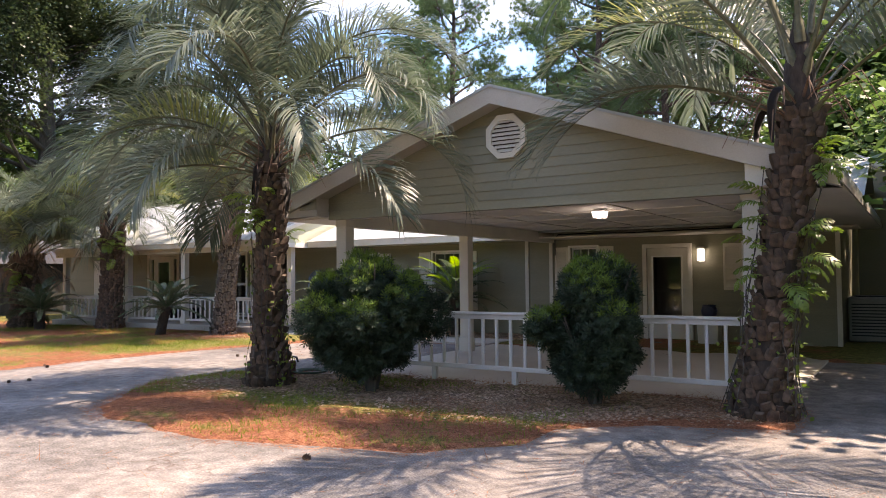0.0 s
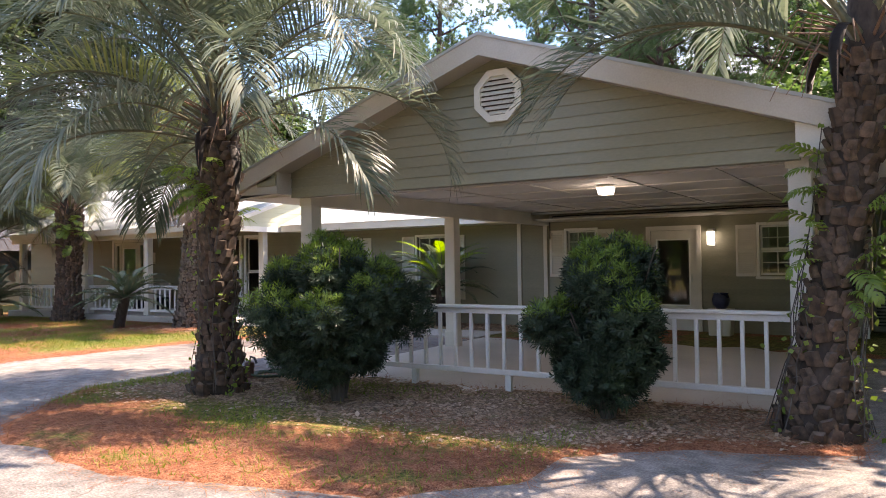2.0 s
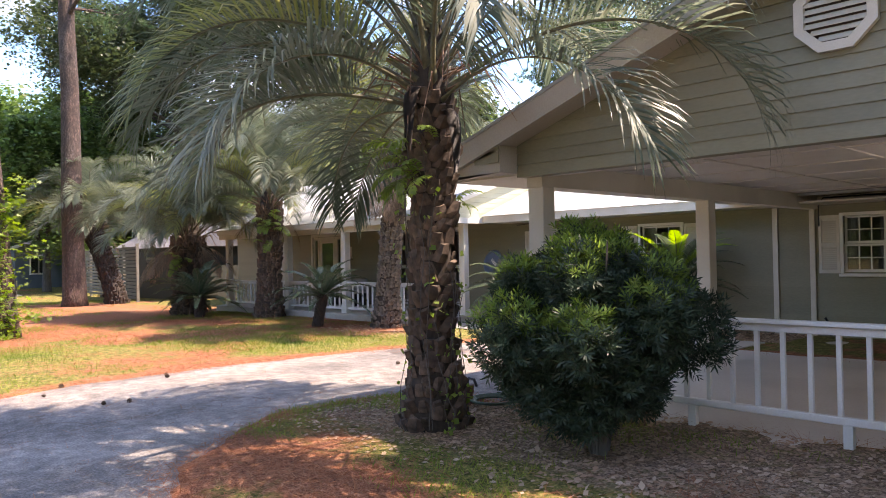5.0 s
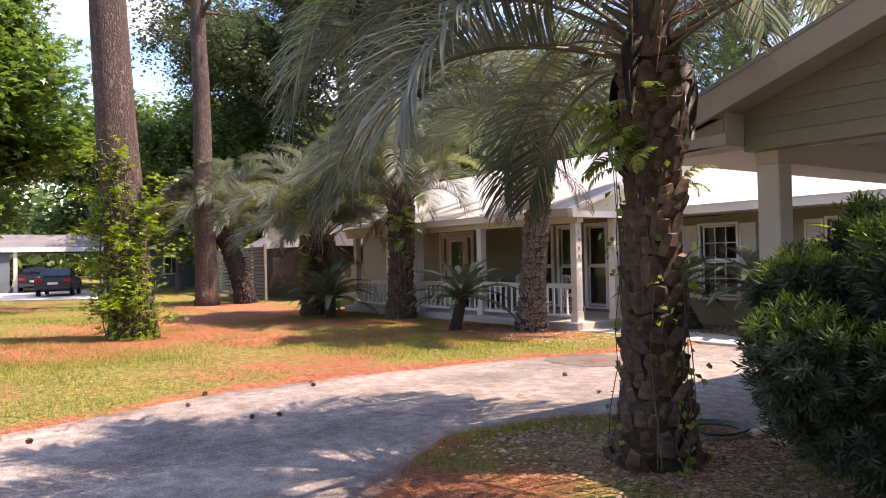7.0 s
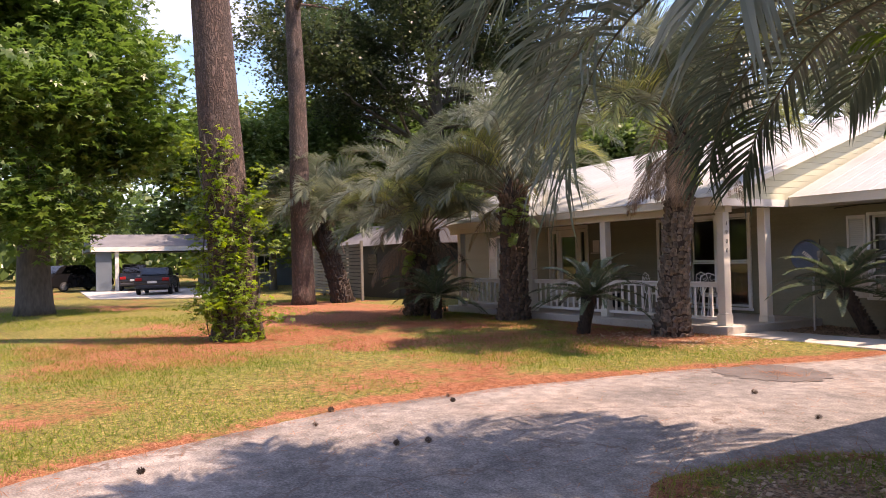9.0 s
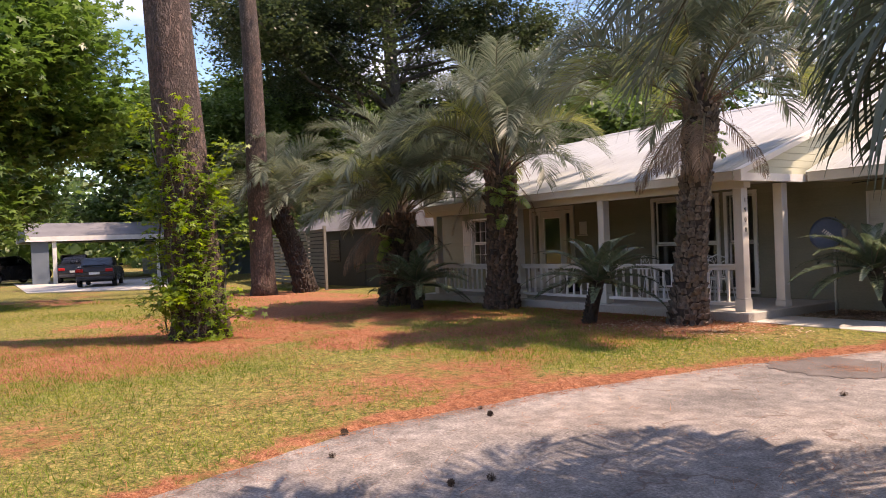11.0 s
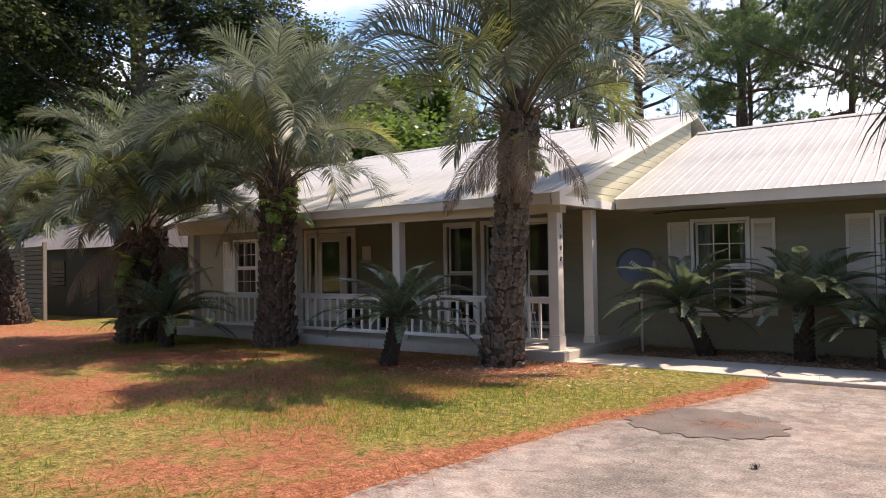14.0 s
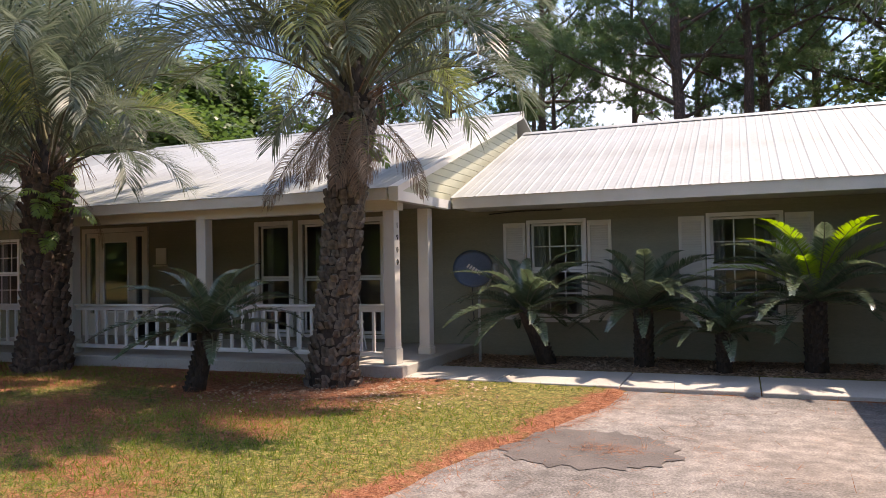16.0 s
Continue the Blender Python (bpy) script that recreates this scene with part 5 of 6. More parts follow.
# large trees
pine = tree("pine_tree", "tall pine with scaly reddish bark standing on the lawn", -20.7, 6.87, 22.0, 0.47, 0.18, 0.55, 5.0, 26, L_PINE, M_BARK, 22, 900, 0.26, 31, 0.5, lean=(-0.75, -1.1), leaf_shape="needles", group="pines")
tree("pine_tree", "slimmer tall pine with dark red bark", -31.6, 12.0, 21.0, 0.40, 0.17, 0.5, 4.5, 26, L_PINE, M_BARK, 22, 900, 0.26, 32, 0.5, lean=(-1.3, 0.2), leaf_shape="needles", group="pines")
tree("sweetgum_tree", "sweetgum with bright green star-shaped leaves", -33.6, 3.5, 13.0, 0.55, 0.12, 0.24, 4.3, 32, L_GUM, M_OAKBARK, 6, 10500, 0.2, 33, 0.6, droop=0.28, leaf_shape=star_leaf())
tree("live_oak_tree", "huge dark live oak with spreading limbs", -46.5, 26.0, 19.0, 0.8, 0.2, 0.34, 11.5, 42, L_OAK, M_OAKBARK, 15, 13000, 0.17, 34, 0.85)
bg = tree("pine_tree", "far tall pine behind the house", -23.2, 37.5, 19.0, 0.30, 0.08, 0.36, 4.8, 26, L_PINE, M_BARK, 34, 2600, 0.24, 35, 0.4, leaf_shape="needles", group="pines")
bg2 = tree("pine_tree", "far pine with an open crown behind the house", -25.5, 62.0, 20.0, 0.30, 0.08, 0.5, 5.2, 20, L_PINE, M_BARK, 34, 2000, 0.28, 36, 0.42, leaf_shape="needles", group="pines")
for src, x, y, rz, s in ((bg, -9.5, 41, 80, 1.12), (bg, -4.5, 38, 200, 1.1), (bg2, -16.5, 52, 130, 0.95), (bg2, -32, 46, 250, 0.9), (bg, 2, 40, 300, 1.05), (bg2, -6, 56, 90, 1.05), (bg, -55, 40, 140, 1.0), (bg, -12.5, 47, 10, 0.9), (bg, -7, 46, 160, 1.0), (bg2, -17.8, 35.8, 20, 0.55), (bg, -12.6, 33.5, 75, 0.95), (bg2, -10.2, 36, 190, 0.9), (bg, -29.5, 43, 300, 1.05), (bg2, -20.5, 45, 40, 1.0)):
    copy_thing(src, pose(x, y, 0, 0, 0, rz) @ Matrix.Scale(s, 4))
broad = tree("broadleaf_tree", "bright green broadleaf tree behind the house", 4.5, 33.0, 11.0, 0.28, 0.08, 0.25, 5.0, 30, L_BROAD, M_OAKBARK, 8, 2800, 0.29, 41, 0.7, group="woodland trees")
broad2 = tree("broadleaf_tree", "dense green broadleaf tree at the wood's edge", 8.0, 22.0, 9.0, 0.25, 0.07, 0.12, 4.2, 30, L_BROAD, M_OAKBARK, 8, 2800, 0.29, 42, 0.7, group="woodland trees")
# Copies at x 2.8-6, y 13-19 are unseen, added to shade the drive.
for src, x, y, rz, s in ((broad, 12.5, 18.5, 60, 1.2), (broad2, 13.5, 11.5, 170, 1.3), (broad2, 5.6, 18.0, 250, 0.95), (broad2, 6.0, 13.2, 10, 0.9), (broad, -1.5, 38, 60, 1.0), (broad2, 10.5, 27, 100, 1.15), (broad, 12, 14, 210, 0.9), (broad2, -2, 31, 40, 0.8), (broad, -58, 22, 70, 1.15), (broad2, -50, 19.5, 150, 1.05), (broad, -47, 15.5, 30, 0.8), (broad2, -66, 17, 90, 1.4), (broad, -78, 6, 20, 1.0), (broad2, -74, 20, 300, 1.1), (broad, -44, 34, 280, 0.9), (broad, -84, -6, 20, 1.2), (broad2, -38, 20.5, 120, 0.62), (broad2, -30, 27, 200, 0.75), (broad, -70, -14, 200, 1.1), (broad2, 7, 29, 330, 1.0), (broad, -36, 36, 10, 1.0), (broad, -60, 33, 45, 1.2), (broad2, -50, 35, 260, 1.2), (broad2, 3.9, 13.6, 110, 0.8), (broad, 2.8, 18.5, 20, 0.7), (broad2, 12, 8, 0, 0.95), (broad, 11, -4, 80, 1.0), (broad2, -14, -22, 30, 1.1), (broad, -30, -18, 130, 1.1), (broad, 2, -20, 220, 1.1)):
    copy_thing(src, pose(x, y, 0, 0, 0, rz) @ Matrix.Scale(s, 4))

# far woods that close the horizon
def far_woods():
    rng = np.random.RandomState(77)
    loc = []
    for k in range(1500):
        a = rng.uniform(0, math.tau)
        r = rng.uniform(80, 125)
        h = rng.uniform(7, 15)
        c = np.array((-25 + r * math.cos(a), 12 + r * math.sin(a), 0))
        q = rng.normal(size=(70, 3)) * np.array((2.6, 2.6, h * 0.30)) + np.array((0, 0, h * 0.5))
        loc.append(c + q)
    loc = np.concatenate(loc)
    loc = loc[loc[:, 2] > 0.1]
    d = rng.normal(size=loc.shape)
    rot = frames_along(d, rng) * rng.uniform(0.8, 1.7, (len(loc), 1, 1))
    v, f = scatter(LEAF_V, LEAF_F, rot, loc)
    tagged(new("far_woods", np_mesh("far_woods", v, f, [L_BROAD])), "far green woodland closing the horizon", "woods", "", "stuff")


far_woods()

# vine on the nearer pine
def vine(x, y, r, height, seed):
    """A creeper: stems up the trunk, side shoots that reach out, five-lobed leaves in sprays."""
    rng = np.random.RandomState(seed)
    root = thing("vine", "bright green leafy vine climbing the pine trunk", "vine", m=pose(x, y, 0))
    stems, loc = bmesh.new(), []
    for k in range(9):
        a0, top = rng.uniform(-1.9, 0.75), height * rng.uniform(0.45, 1.0)
        pts = []
        for j in range(14):
            f = j / 13
            a = a0 + 0.35 * math.sin(j * 0.8 + k)
            p = Vector((math.cos(a) * r * (1.14 - 0.16 * f) - 0.034 * f * top, math.sin(a) * r * (1.14 - 0.16 * f) - 0.05 * f * top, f * top))
            pts.append(p)
            for _ in range(rng.randint(4, 20)):
                loc.append(p + Vector(rng.normal(size=3)) * 0.12 + Vector((math.cos(a), math.sin(a), 0)) * rng.uniform(0, 0.12))
        tube(pts, 0.012, 5, stems)
    for k in range(26):
        a, z0 = rng.uniform(-2.2, 1.1), height * rng.uniform(0.05, 0.9)
        p0 = Vector((math.cos(a) * r - 0.034 * z0, math.sin(a) * r - 0.05 * z0, z0))
        ln = rng.uniform(0.25, 0.75) * (1.2 - 0.5 * z0 / height)
        out = Vector((math.cos(a), math.sin(a), 0)) * ln
        pts = [p0, p0 + out * 0.5 + Vector((0, 0, 0.16)), p0 + out + Vector((0, 0, 0.1))]
        tube(pts, [0.008, 0.006, 0.003], 4, stems)
        for _ in range(34):
            loc.append(pts[1].lerp(pts[2], rng.uniform(-0.6, 1.1)) + Vector(rng.normal(size=3)) * 0.085)
    tagged(part("stemwork", stems, M_OAKBARK, root), kind="stuff")
    loc = np.array([tuple(q) for q in loc])
    loc[:, 2] = np.clip(loc[:, 2], 0.05, None)
    d = rng.normal(size=loc.shape) * np.array((1, 1, 0.6)) + np.array((0, 0, -0.35))
    sv, sf = star_leaf()
    v, f = scatter(sv, sf, frames_along(d, rng, np.array((0, 0, 1.0))) * rng.uniform(0.05, 0.11, (len(loc), 1, 1)), loc)
    tagged(part("foliage", np_mesh("foliage", v, f, [L_VINE]), L_VINE, root), kind="stuff")


vine(-20.7, 6.87, 0.50, 4.2, 51)


# grass, straw and leaf litter
def strew(name, label, category, mat, n, area, keep, shape, sizes, upright, seed):
    rng = np.random.RandomState(seed)
    x, y = rng.uniform(area[0], area[1], n), rng.uniform(area[2], area[3], n)
    k = keep(x, y, rng)
    x, y = x[k], y[k]
    loc = np.stack([x, y, np.maximum(ground_height(x, y), -0.02) + 0.002 + (0 if upright else 0.004)], -1)
    d = rng.normal(size=loc.shape)
    d[:, 2] = np.abs(d[:, 2]) * 0.4 + 1.1 if upright else d[:, 2] * 0.16 + 0.05
    rot = frames_along(d, rng, None if upright else np.array((0, 0, 1.0))) * rng.uniform(sizes[0], sizes[1], (len(loc), 1, 1))
    v, f = scatter(shape[0], shape[1], rot, loc)
    tagged(new(name, np_mesh(name, v, f, [mat])), label, category, "", "stuff")


BLADE = (np.array([(0, -0.06, 0), (1, 0, 0), (0, 0.06, 0)], float), np.array([(0, 1, 2)]))
NEEDLE = (np.array([(0, -0.012, 0), (1, 0, 0), (0, 0.012, 0)], float), np.array([(0, 1, 2)]))
def on_grass(x, y, rng):
    d = soil_edge(x, y)
    bed = inside_distance(x, y, BED) > 0.05
    patchy = 0.55 + 0.6 * wobble(x, y, 1.5, 31) - 0.8 * straw_amount(x, y) - 0.7 * litter_amount(x, y)
    return (d > 0.05) & (rng.rand(len(x)) < patchy) & (~bed | (wobble(x, y, 1.8, 33) > -0.3)) & ~((y > 13.9) & (x > -24.7))
def on_straw(x, y, rng):
    return (soil_edge(x, y) > -0.18) & (rng.rand(len(x)) < straw_amount(x, y) * 2.0) & (y < 13.9)
def on_litter(x, y, rng):
    return (soil_edge(x, y) > 0.0) & (rng.rand(len(x)) < litter_amount(x, y) * 1.6)
def on_drive(x, y, rng):
    return (soil_edge(x, y) < 0.0) & (rng.rand(len(x)) < 0.15 + 0.8 * (np.hypot(x + 11.8, y - 11.2) < 0.45) + 0.5 * np.clip(wobble(x, y, 1.6, 41), 0, 1) + 0.5 * np.clip(1 + soil_edge(x, y) / 0.8, 0, 1)) & ~((x > -7.8) & (y > 8.6))


strew("grass", "short patchy green and yellow grass blades", "grass", L_GRASS, 260000, (-23, -8, 2, 14.2), on_grass, BLADE, (0.03, 0.075), True, 61)
strew("grass_far", "short patchy grass beyond the pine", "grass", L_GRASS, 60000, (-36, -23, 1, 14), on_grass, BLADE, (0.05, 0.10), True, 62)
strew("bed_grass", "sparse grass tufts in the planted bed", "grass", L_GRASS, 60000, (-9.4, -1, 4.7, 8.7), on_grass, BLADE, (0.03, 0.08), True, 63)
strew("pine_straw", "fallen orange pine needles", "pine straw", L_STRAW, 260000, (-23, -1, 3, 14), on_straw, NEEDLE, (0.12, 0.22), False, 64)
strew("needle_heap", "reddish needles gathered on the tar patch", "pine straw", L_STRAW, 900, (-12.0, -11.2, 11.0, 11.4), lambda x, y, rng: np.hypot((x + 11.6) / 0.4, (y - 11.2) / 0.2) < rng.uniform(0.2, 1.0, len(x)), NEEDLE, (0.06, 0.16), False, 67)
strew("leaf_litter", "dry brown fallen leaves in the bed", "leaf litter", L_LITTER, 70000, (-16.5, -1, 6, 16.7), on_litter, (LEAF_V * np.array((1, 0.7, 1)), LEAF_F), (0.03, 0.07), False, 65)
strew("drive_needles", "loose needles scattered on the asphalt", "pine straw", L_STRAW, 26000, (-13, 3, 1.5, 14), on_drive, NEEDLE, (0.08, 0.2), False, 66)

# ---------- windows, doors, shutters ----------
def window(label, x0, x1, z0, z1, y=WALL_Y, cols=3, rows_=2, sashes=2, curtain=True, fw=0.055):
    """A double-hung window in its opening: frame, sashes with bars, panes, sill, and a curtain inside."""
    root = thing("window", label, "window", "house windows", "structure", pose((x0 + x1) / 2, y, z0))
    w, h = (x1 - x0) / 2, z1 - z0
    part("window_frame", boxes((-w - fw, -w, -0.03, 0.06, -0.02, h + fw), (w, w + fw, -0.03, 0.06, -0.02, h + fw), (-w, w, -0.03, 0.06, h, h + fw)), M_WHITE, root)
    part("window_sill", boxes((-w - fw - 0.02, w + fw + 0.02, -0.06, 0.06, -0.075, -0.022), bevel=0.008), M_WHITE, root)
    sh = h / sashes
    for k in range(sashes):
        za, zb, yy = k * sh + 0.003, (k + 1) * sh - 0.003, 0.03 if k == 0 else 0.065
        sash = part("sash", boxes((-w, -w + 0.04, yy, yy + 0.03, za, zb), (w - 0.04, w, yy, yy + 0.03, za, zb), (-w + 0.04, w - 0.04, yy, yy + 0.03, za, za + 0.045), (-w + 0.04, w - 0.04, yy, yy + 0.03, zb - 0.035, zb)), M_WHITE, root)
        pw, ph = 2 * (w - 0.04) / cols, (zb - za - 0.08) / rows_
        for i in range(1, cols):
            x = -w + 0.04 + i * pw
            part("glazing_bar", boxes((x - 0.009, x + 0.009, yy + 0.004, yy + 0.024, za + 0.046, zb - 0.036)), M_WHITE, sash)
        for j in range(1, rows_):
            z = za + 0.045 + j * ph
            part("glazing_bar", boxes((-w + 0.041, w - 0.041, yy + 0.006, yy + 0.022, z - 0.009, z + 0.009)), M_WHITE, sash)
        pane = part("pane", boxes((-w + 0.041, w - 0.041, yy + 0.011, yy + 0.016, za + 0.046, zb - 0.036)), M_GLASS, sash)
        pane.visible_shadow = False
    if curtain:
        for s in (-1, 1):
            bm = bmesh.new()
            a, b = (-w + 0.0, -w + 0.42 * w) if s < 0 else (w - 0.42 * w, w)
            n = 14
            v = [[bm.verts.new((a + (b - a) * i / n, 0.26 + 0.022 * math.sin(i * 1.9), zz)) for i in range(n + 1)] for zz in (0.0, h + 0.05)]
            for i in range(n):
                bm.faces.new((v[0][i], v[0][i + 1], v[1][i + 1], v[1][i]))
            part("curtain", bm, M_CURTAIN, root, "grey curtain behind the glass", True)
    return root


def shutter(x0, x1, z0, z1, y=WALL_Y):
    root = thing("shutter", "cream louvred window shutter fixed to the siding", "shutter", "window shutters", m=pose((x0 + x1) / 2, y - 0.002, z0))
    w, h, t = (x1 - x0) / 2, z1 - z0, 0.03
    part("shutter_frame", boxes((-w, -w + 0.045, -t, 0, 0, h), (w - 0.045, w, -t, 0, 0, h), (-w + 0.045, w - 0.045, -t, 0, 0, 0.06), (-w + 0.045, w - 0.045, -t, 0, h - 0.06, h), (-w + 0.045, w - 0.045, -t, 0, h * 0.47, h * 0.47 + 0.05)), M_TRIM, root)
    part("back_panel", boxes((-w + 0.046, w - 0.046, -0.006, 0, 0.061, h - 0.061)), M_TRIM, root)
    z = 0.066
    lw = w - 0.046
    bm = bmesh.new()
    q = [bm.verts.new(p) for p in ((-lw, -0.024, 0), (lw, -0.024, 0), (lw, -0.008, 0.028), (-lw, -0.008, 0.028), (-lw, -0.019, 0.0), (lw, -0.019, 0.0))]
    bm.faces.new(q[:4]), bm.faces.new((q[4], q[5], q[1], q[0]))
    me = mesh_of("slat", bm, M_TRIM)
    while z < h - 0.09:
        if not (h * 0.47 - 0.03 < z < h * 0.47 + 0.05):
            part("slat", me, M_TRIM, root, m=pose(0, 0, z))
        z += 0.036
    return root


for k, (a, b) in enumerate(HOUSE_WINS):
    window("white double-hung window with grid bars and grey curtains", a, b, 0.62, 2.1, cols=3)
    shutter(a - 0.44, a - 0.075, 0.58, 2.12)
    shutter(b + 0.075, b + 0.44, 0.58, 2.12)
window("small white gridded window at the back of the carport", -7.06, -6.41, 1.14, 2.12, cols=3)
shutter(-7.46, -7.12, 1.12, 2.14), shutter(-6.35, -5.99, 1.12, 2.14)
window("white gridded window at the back of the carport", -3.12, -2.5, 1.14, 2.10, cols=2)
shutter(-3.55, -3.18, 1.12, 2.12), shutter(-2.44, -2.08, 1.12, 2.12)
window("white gridded porch window", -26.02, -25.15, 0.75, 2.15, cols=3)
shutter(-26.5, -26.1, 0.72, 2.17), shutter(-25.07, -24.67, 0.72, 2.17)
for a, b in ((-18.9, -18.24), (-17.95, -17.25), (-16.98, -16.38)):
    window("tall cream framed porch window with dark glass", a, b, 0.3, 2.25, cols=1, rows_=1, sashes=2, curtain=a < -18, fw=0.08)


def door(label, x0, x1, z0, z1, y=WALL_Y, side=0.0, glass=(0.2, 0.8, 0.28, 0.86)):
    root = thing("door", label, "door", "house doors", "structure", pose((x0 + x1) / 2, y, z0))
    w, h, fw = (x1 - x0) / 2, z1 - z0, 0.09
    part("door_frame", boxes((-w - fw, -w, -0.03, 0.1, 0, h + fw), (w, w + fw, -0.03, 0.1, 0, h + fw), (-w, w, -0.03, 0.1, h, h + fw)), M_TRIM, root)
    lw = w - side
    gx0, gx1, gz0, gz1 = -lw + 2 * lw * glass[0], -lw + 2 * lw * glass[1], h * glass[2], h * glass[3]
    leaf = part("door_leaf", boxes((-lw + 0.005, gx0, 0.02, 0.06, 0.01, h - 0.005), (gx1, lw - 0.005, 0.02, 0.06, 0.01, h - 0.005), (gx0, gx1, 0.02, 0.06, 0.01, gz0), (gx0, gx1, 0.02, 0.06, gz1, h - 0.005)), M_TRIM, root, "cream door leaf")
    part("glazing_frame", boxes((gx0 - 0.03, gx0, 0.008, 0.019, gz0 - 0.03, gz1 + 0.03), (gx1, gx1 + 0.03, 0.008, 0.019, gz0 - 0.03, gz1 + 0.03), (gx0, gx1, 0.008, 0.019, gz0 - 0.03, gz0), (gx0, gx1, 0.008, 0.019, gz1, gz1 + 0.03)), M_WHITE, leaf)
    part("pane", boxes((gx0, gx1, 0.036, 0.042, gz0, gz1)), M_GLASS, leaf).visible_shadow = False
    part("handle", tube([(lw - 0.09, -0.03, h * 0.49), (lw - 0.09, -0.045, h * 0.5), (lw - 0.09, -0.03, h * 0.56)], 0.011, 6), M_STEEL, leaf, "steel pull handle")
    if side:
        for s in (-1, 1):
            a, b = (-w, -lw) if s < 0 else (lw, w)
            part("side_panel", boxes((a + 0.002, a + 0.09, 0.01, 0.07, 0.0, h), (b - 0.09, b - 0.002, 0.01, 0.07, 0.0, h), (a + 0.09, b - 0.09, 0.01, 0.07, 0.0, 0.45), (a + 0.09, b - 0.09, 0.01, 0.07, h - 0.1, h)), M_TRIM, root)
            part("pane", boxes((a + 0.09, b - 0.09, 0.035, 0.041, 0.45, h - 0.1)), M_GLASS, root).visible_shadow = False
    return root


door("cream storm door with a tall dark glass pane", -5.22, -4.3, 0.02, 2.06, glass=(0.15, 0.83, 0.26, 0.90))
door("cream front door with glass and narrow side lights", -23.18, -21.62, 0.16, 2.26, side=0.33, glass=(0.16, 0.84, 0.24, 0.9))

# ---------- posts and railings ----------
def post(label, x, y, z0, z1, w=0.17, base=0.2, name="porch_post", group="porch posts"):
    root = thing(name, label, "post", group, m=pose(x, y, z0))
    part("shaft", boxes((-w / 2, w / 2, -w / 2, w / 2, 0, z1 - z0), bevel=0.008), M_TRIM, root)
    if base:
        b = w / 2 + 0.014
        part("base", boxes((-b, b, -b, b, 0, base), bevel=0.006), M_TRIM, root)
        part("base_cap", boxes((-b + 0.006, b - 0.006, -b + 0.006, b - 0.006, base, base + 0.03), bevel=0.01), M_TRIM, root)
    return root


for x in (-24.2, -20.78, -18.1):
    post("cream square porch post standing at the railing", x, 14.25, 0.16, 2.22)
post("cream square porch post with house numbers", -14.98, 14.25, 0.16, 2.22)
post("cream square post at the porch side", -14.98, 15.4, 0.06, 2.32)
for x, y in ((-7.56, 8.97), (-7.56, 12.65)):
    post("cream square carport post with boxed foot", x, y, 0.0, 2.26, 0.2, 0.26, "carport_post", "carport posts")
post("cream square carport post beside the palm", -1.58, 8.97, 0.0, 2.30, 0.2, 0.0, "carport_post", "carport posts")


def railing(label, x0, x1, y, zb, zt, step, feet, floor_z, group):
    root = thing("railing", label, "railing", group, m=pose((x0 + x1) / 2, y, floor_z))
    a, b = x0 - (x0 + x1) / 2, x1 - (x0 + x1) / 2
    zb, zt = zb - floor_z, zt - floor_z
    part("top_rail", boxes((a, b, -0.055, 0.055, zt - 0.036, zt), bevel=0.006), M_WHITE, root)
    part("upper_rail", boxes((a, b, -0.019, 0.019, zt - 0.10, zt - 0.038), bevel=0.004), M_WHITE, root)
    part("bottom_rail", boxes((a, b, -0.03, 0.03, zb, zb + 0.06), bevel=0.006), M_WHITE, root)
    n = round((b - a) / step)
    me = mesh_of("baluster", boxes((-0.019, 0.019, -0.019, 0.019, 0, zt - 0.10 - zb - 0.06), bevel=0.003), M_WHITE)
    for k in range(1, n):
        part("baluster", me, M_WHITE, root, m=pose(a + (b - a) * k / n, 0, zb + 0.061))
    for f in feet:
        part("foot", boxes((f - (x0 + x1) / 2 - 0.035, f - (x0 + x1) / 2 + 0.035, -0.03, 0.03, 0, zb)), M_WHITE, root)
    return root


railing("white wooden railing along the front of the carport", -7.45, -1.69, 8.97, 0.19, 0.98, 0.211, (-5.9, -4.62, -3.2), 0.0, "carport railing")
for a, b in ((-24.11, -20.87), (-20.69, -18.19), (-18.01, -15.07)):
    railing("white wooden porch railing between square posts", a, b, 14.25, 0.25, 0.95, 0.2, (), 0.16, "porch railings")

# ---------- carport fittings ----------
def octagon(r, z):
    return [(r * math.cos(math.pi / 8 + k * math.pi / 4), z + r * math.sin(math.pi / 8 + k * math.pi / 4)) for k in range(8)]


vent = thing("gable_vent", "octagonal cream louvred vent in the gable", "vent", m=pose(-4.55, GY0 - 0.006, 3.31))
ring_bm = bmesh.new()
out_r, in_r = octagon(0.312, 0), octagon(0.235, 0)
for yy, flip in ((-0.05, False), (0.0, True)):
    o, i = [ring_bm.verts.new((x, yy, z)) for x, z in out_r], [ring_bm.verts.new((x, yy, z)) for x, z in in_r]
    for k in range(8):
        ring_bm.faces.new((o[k], o[(k + 1) % 8], i[(k + 1) % 8], i[k]))
    if not flip:
        o1, i1 = o, i
for k in range(8):
    j = (k + 1) % 8
    ring_bm.faces.new((o1[k], o1[j], o[j], o[k])), ring_bm.faces.new((i1[k], i1[j], i[j], i[k]))
part("vent_frame", ring_bm, M_TRIM, vent)
part("backing", prism(octagon(0.24, 0), "y", -0.008, -0.002), M_TRUNKCORE, vent)
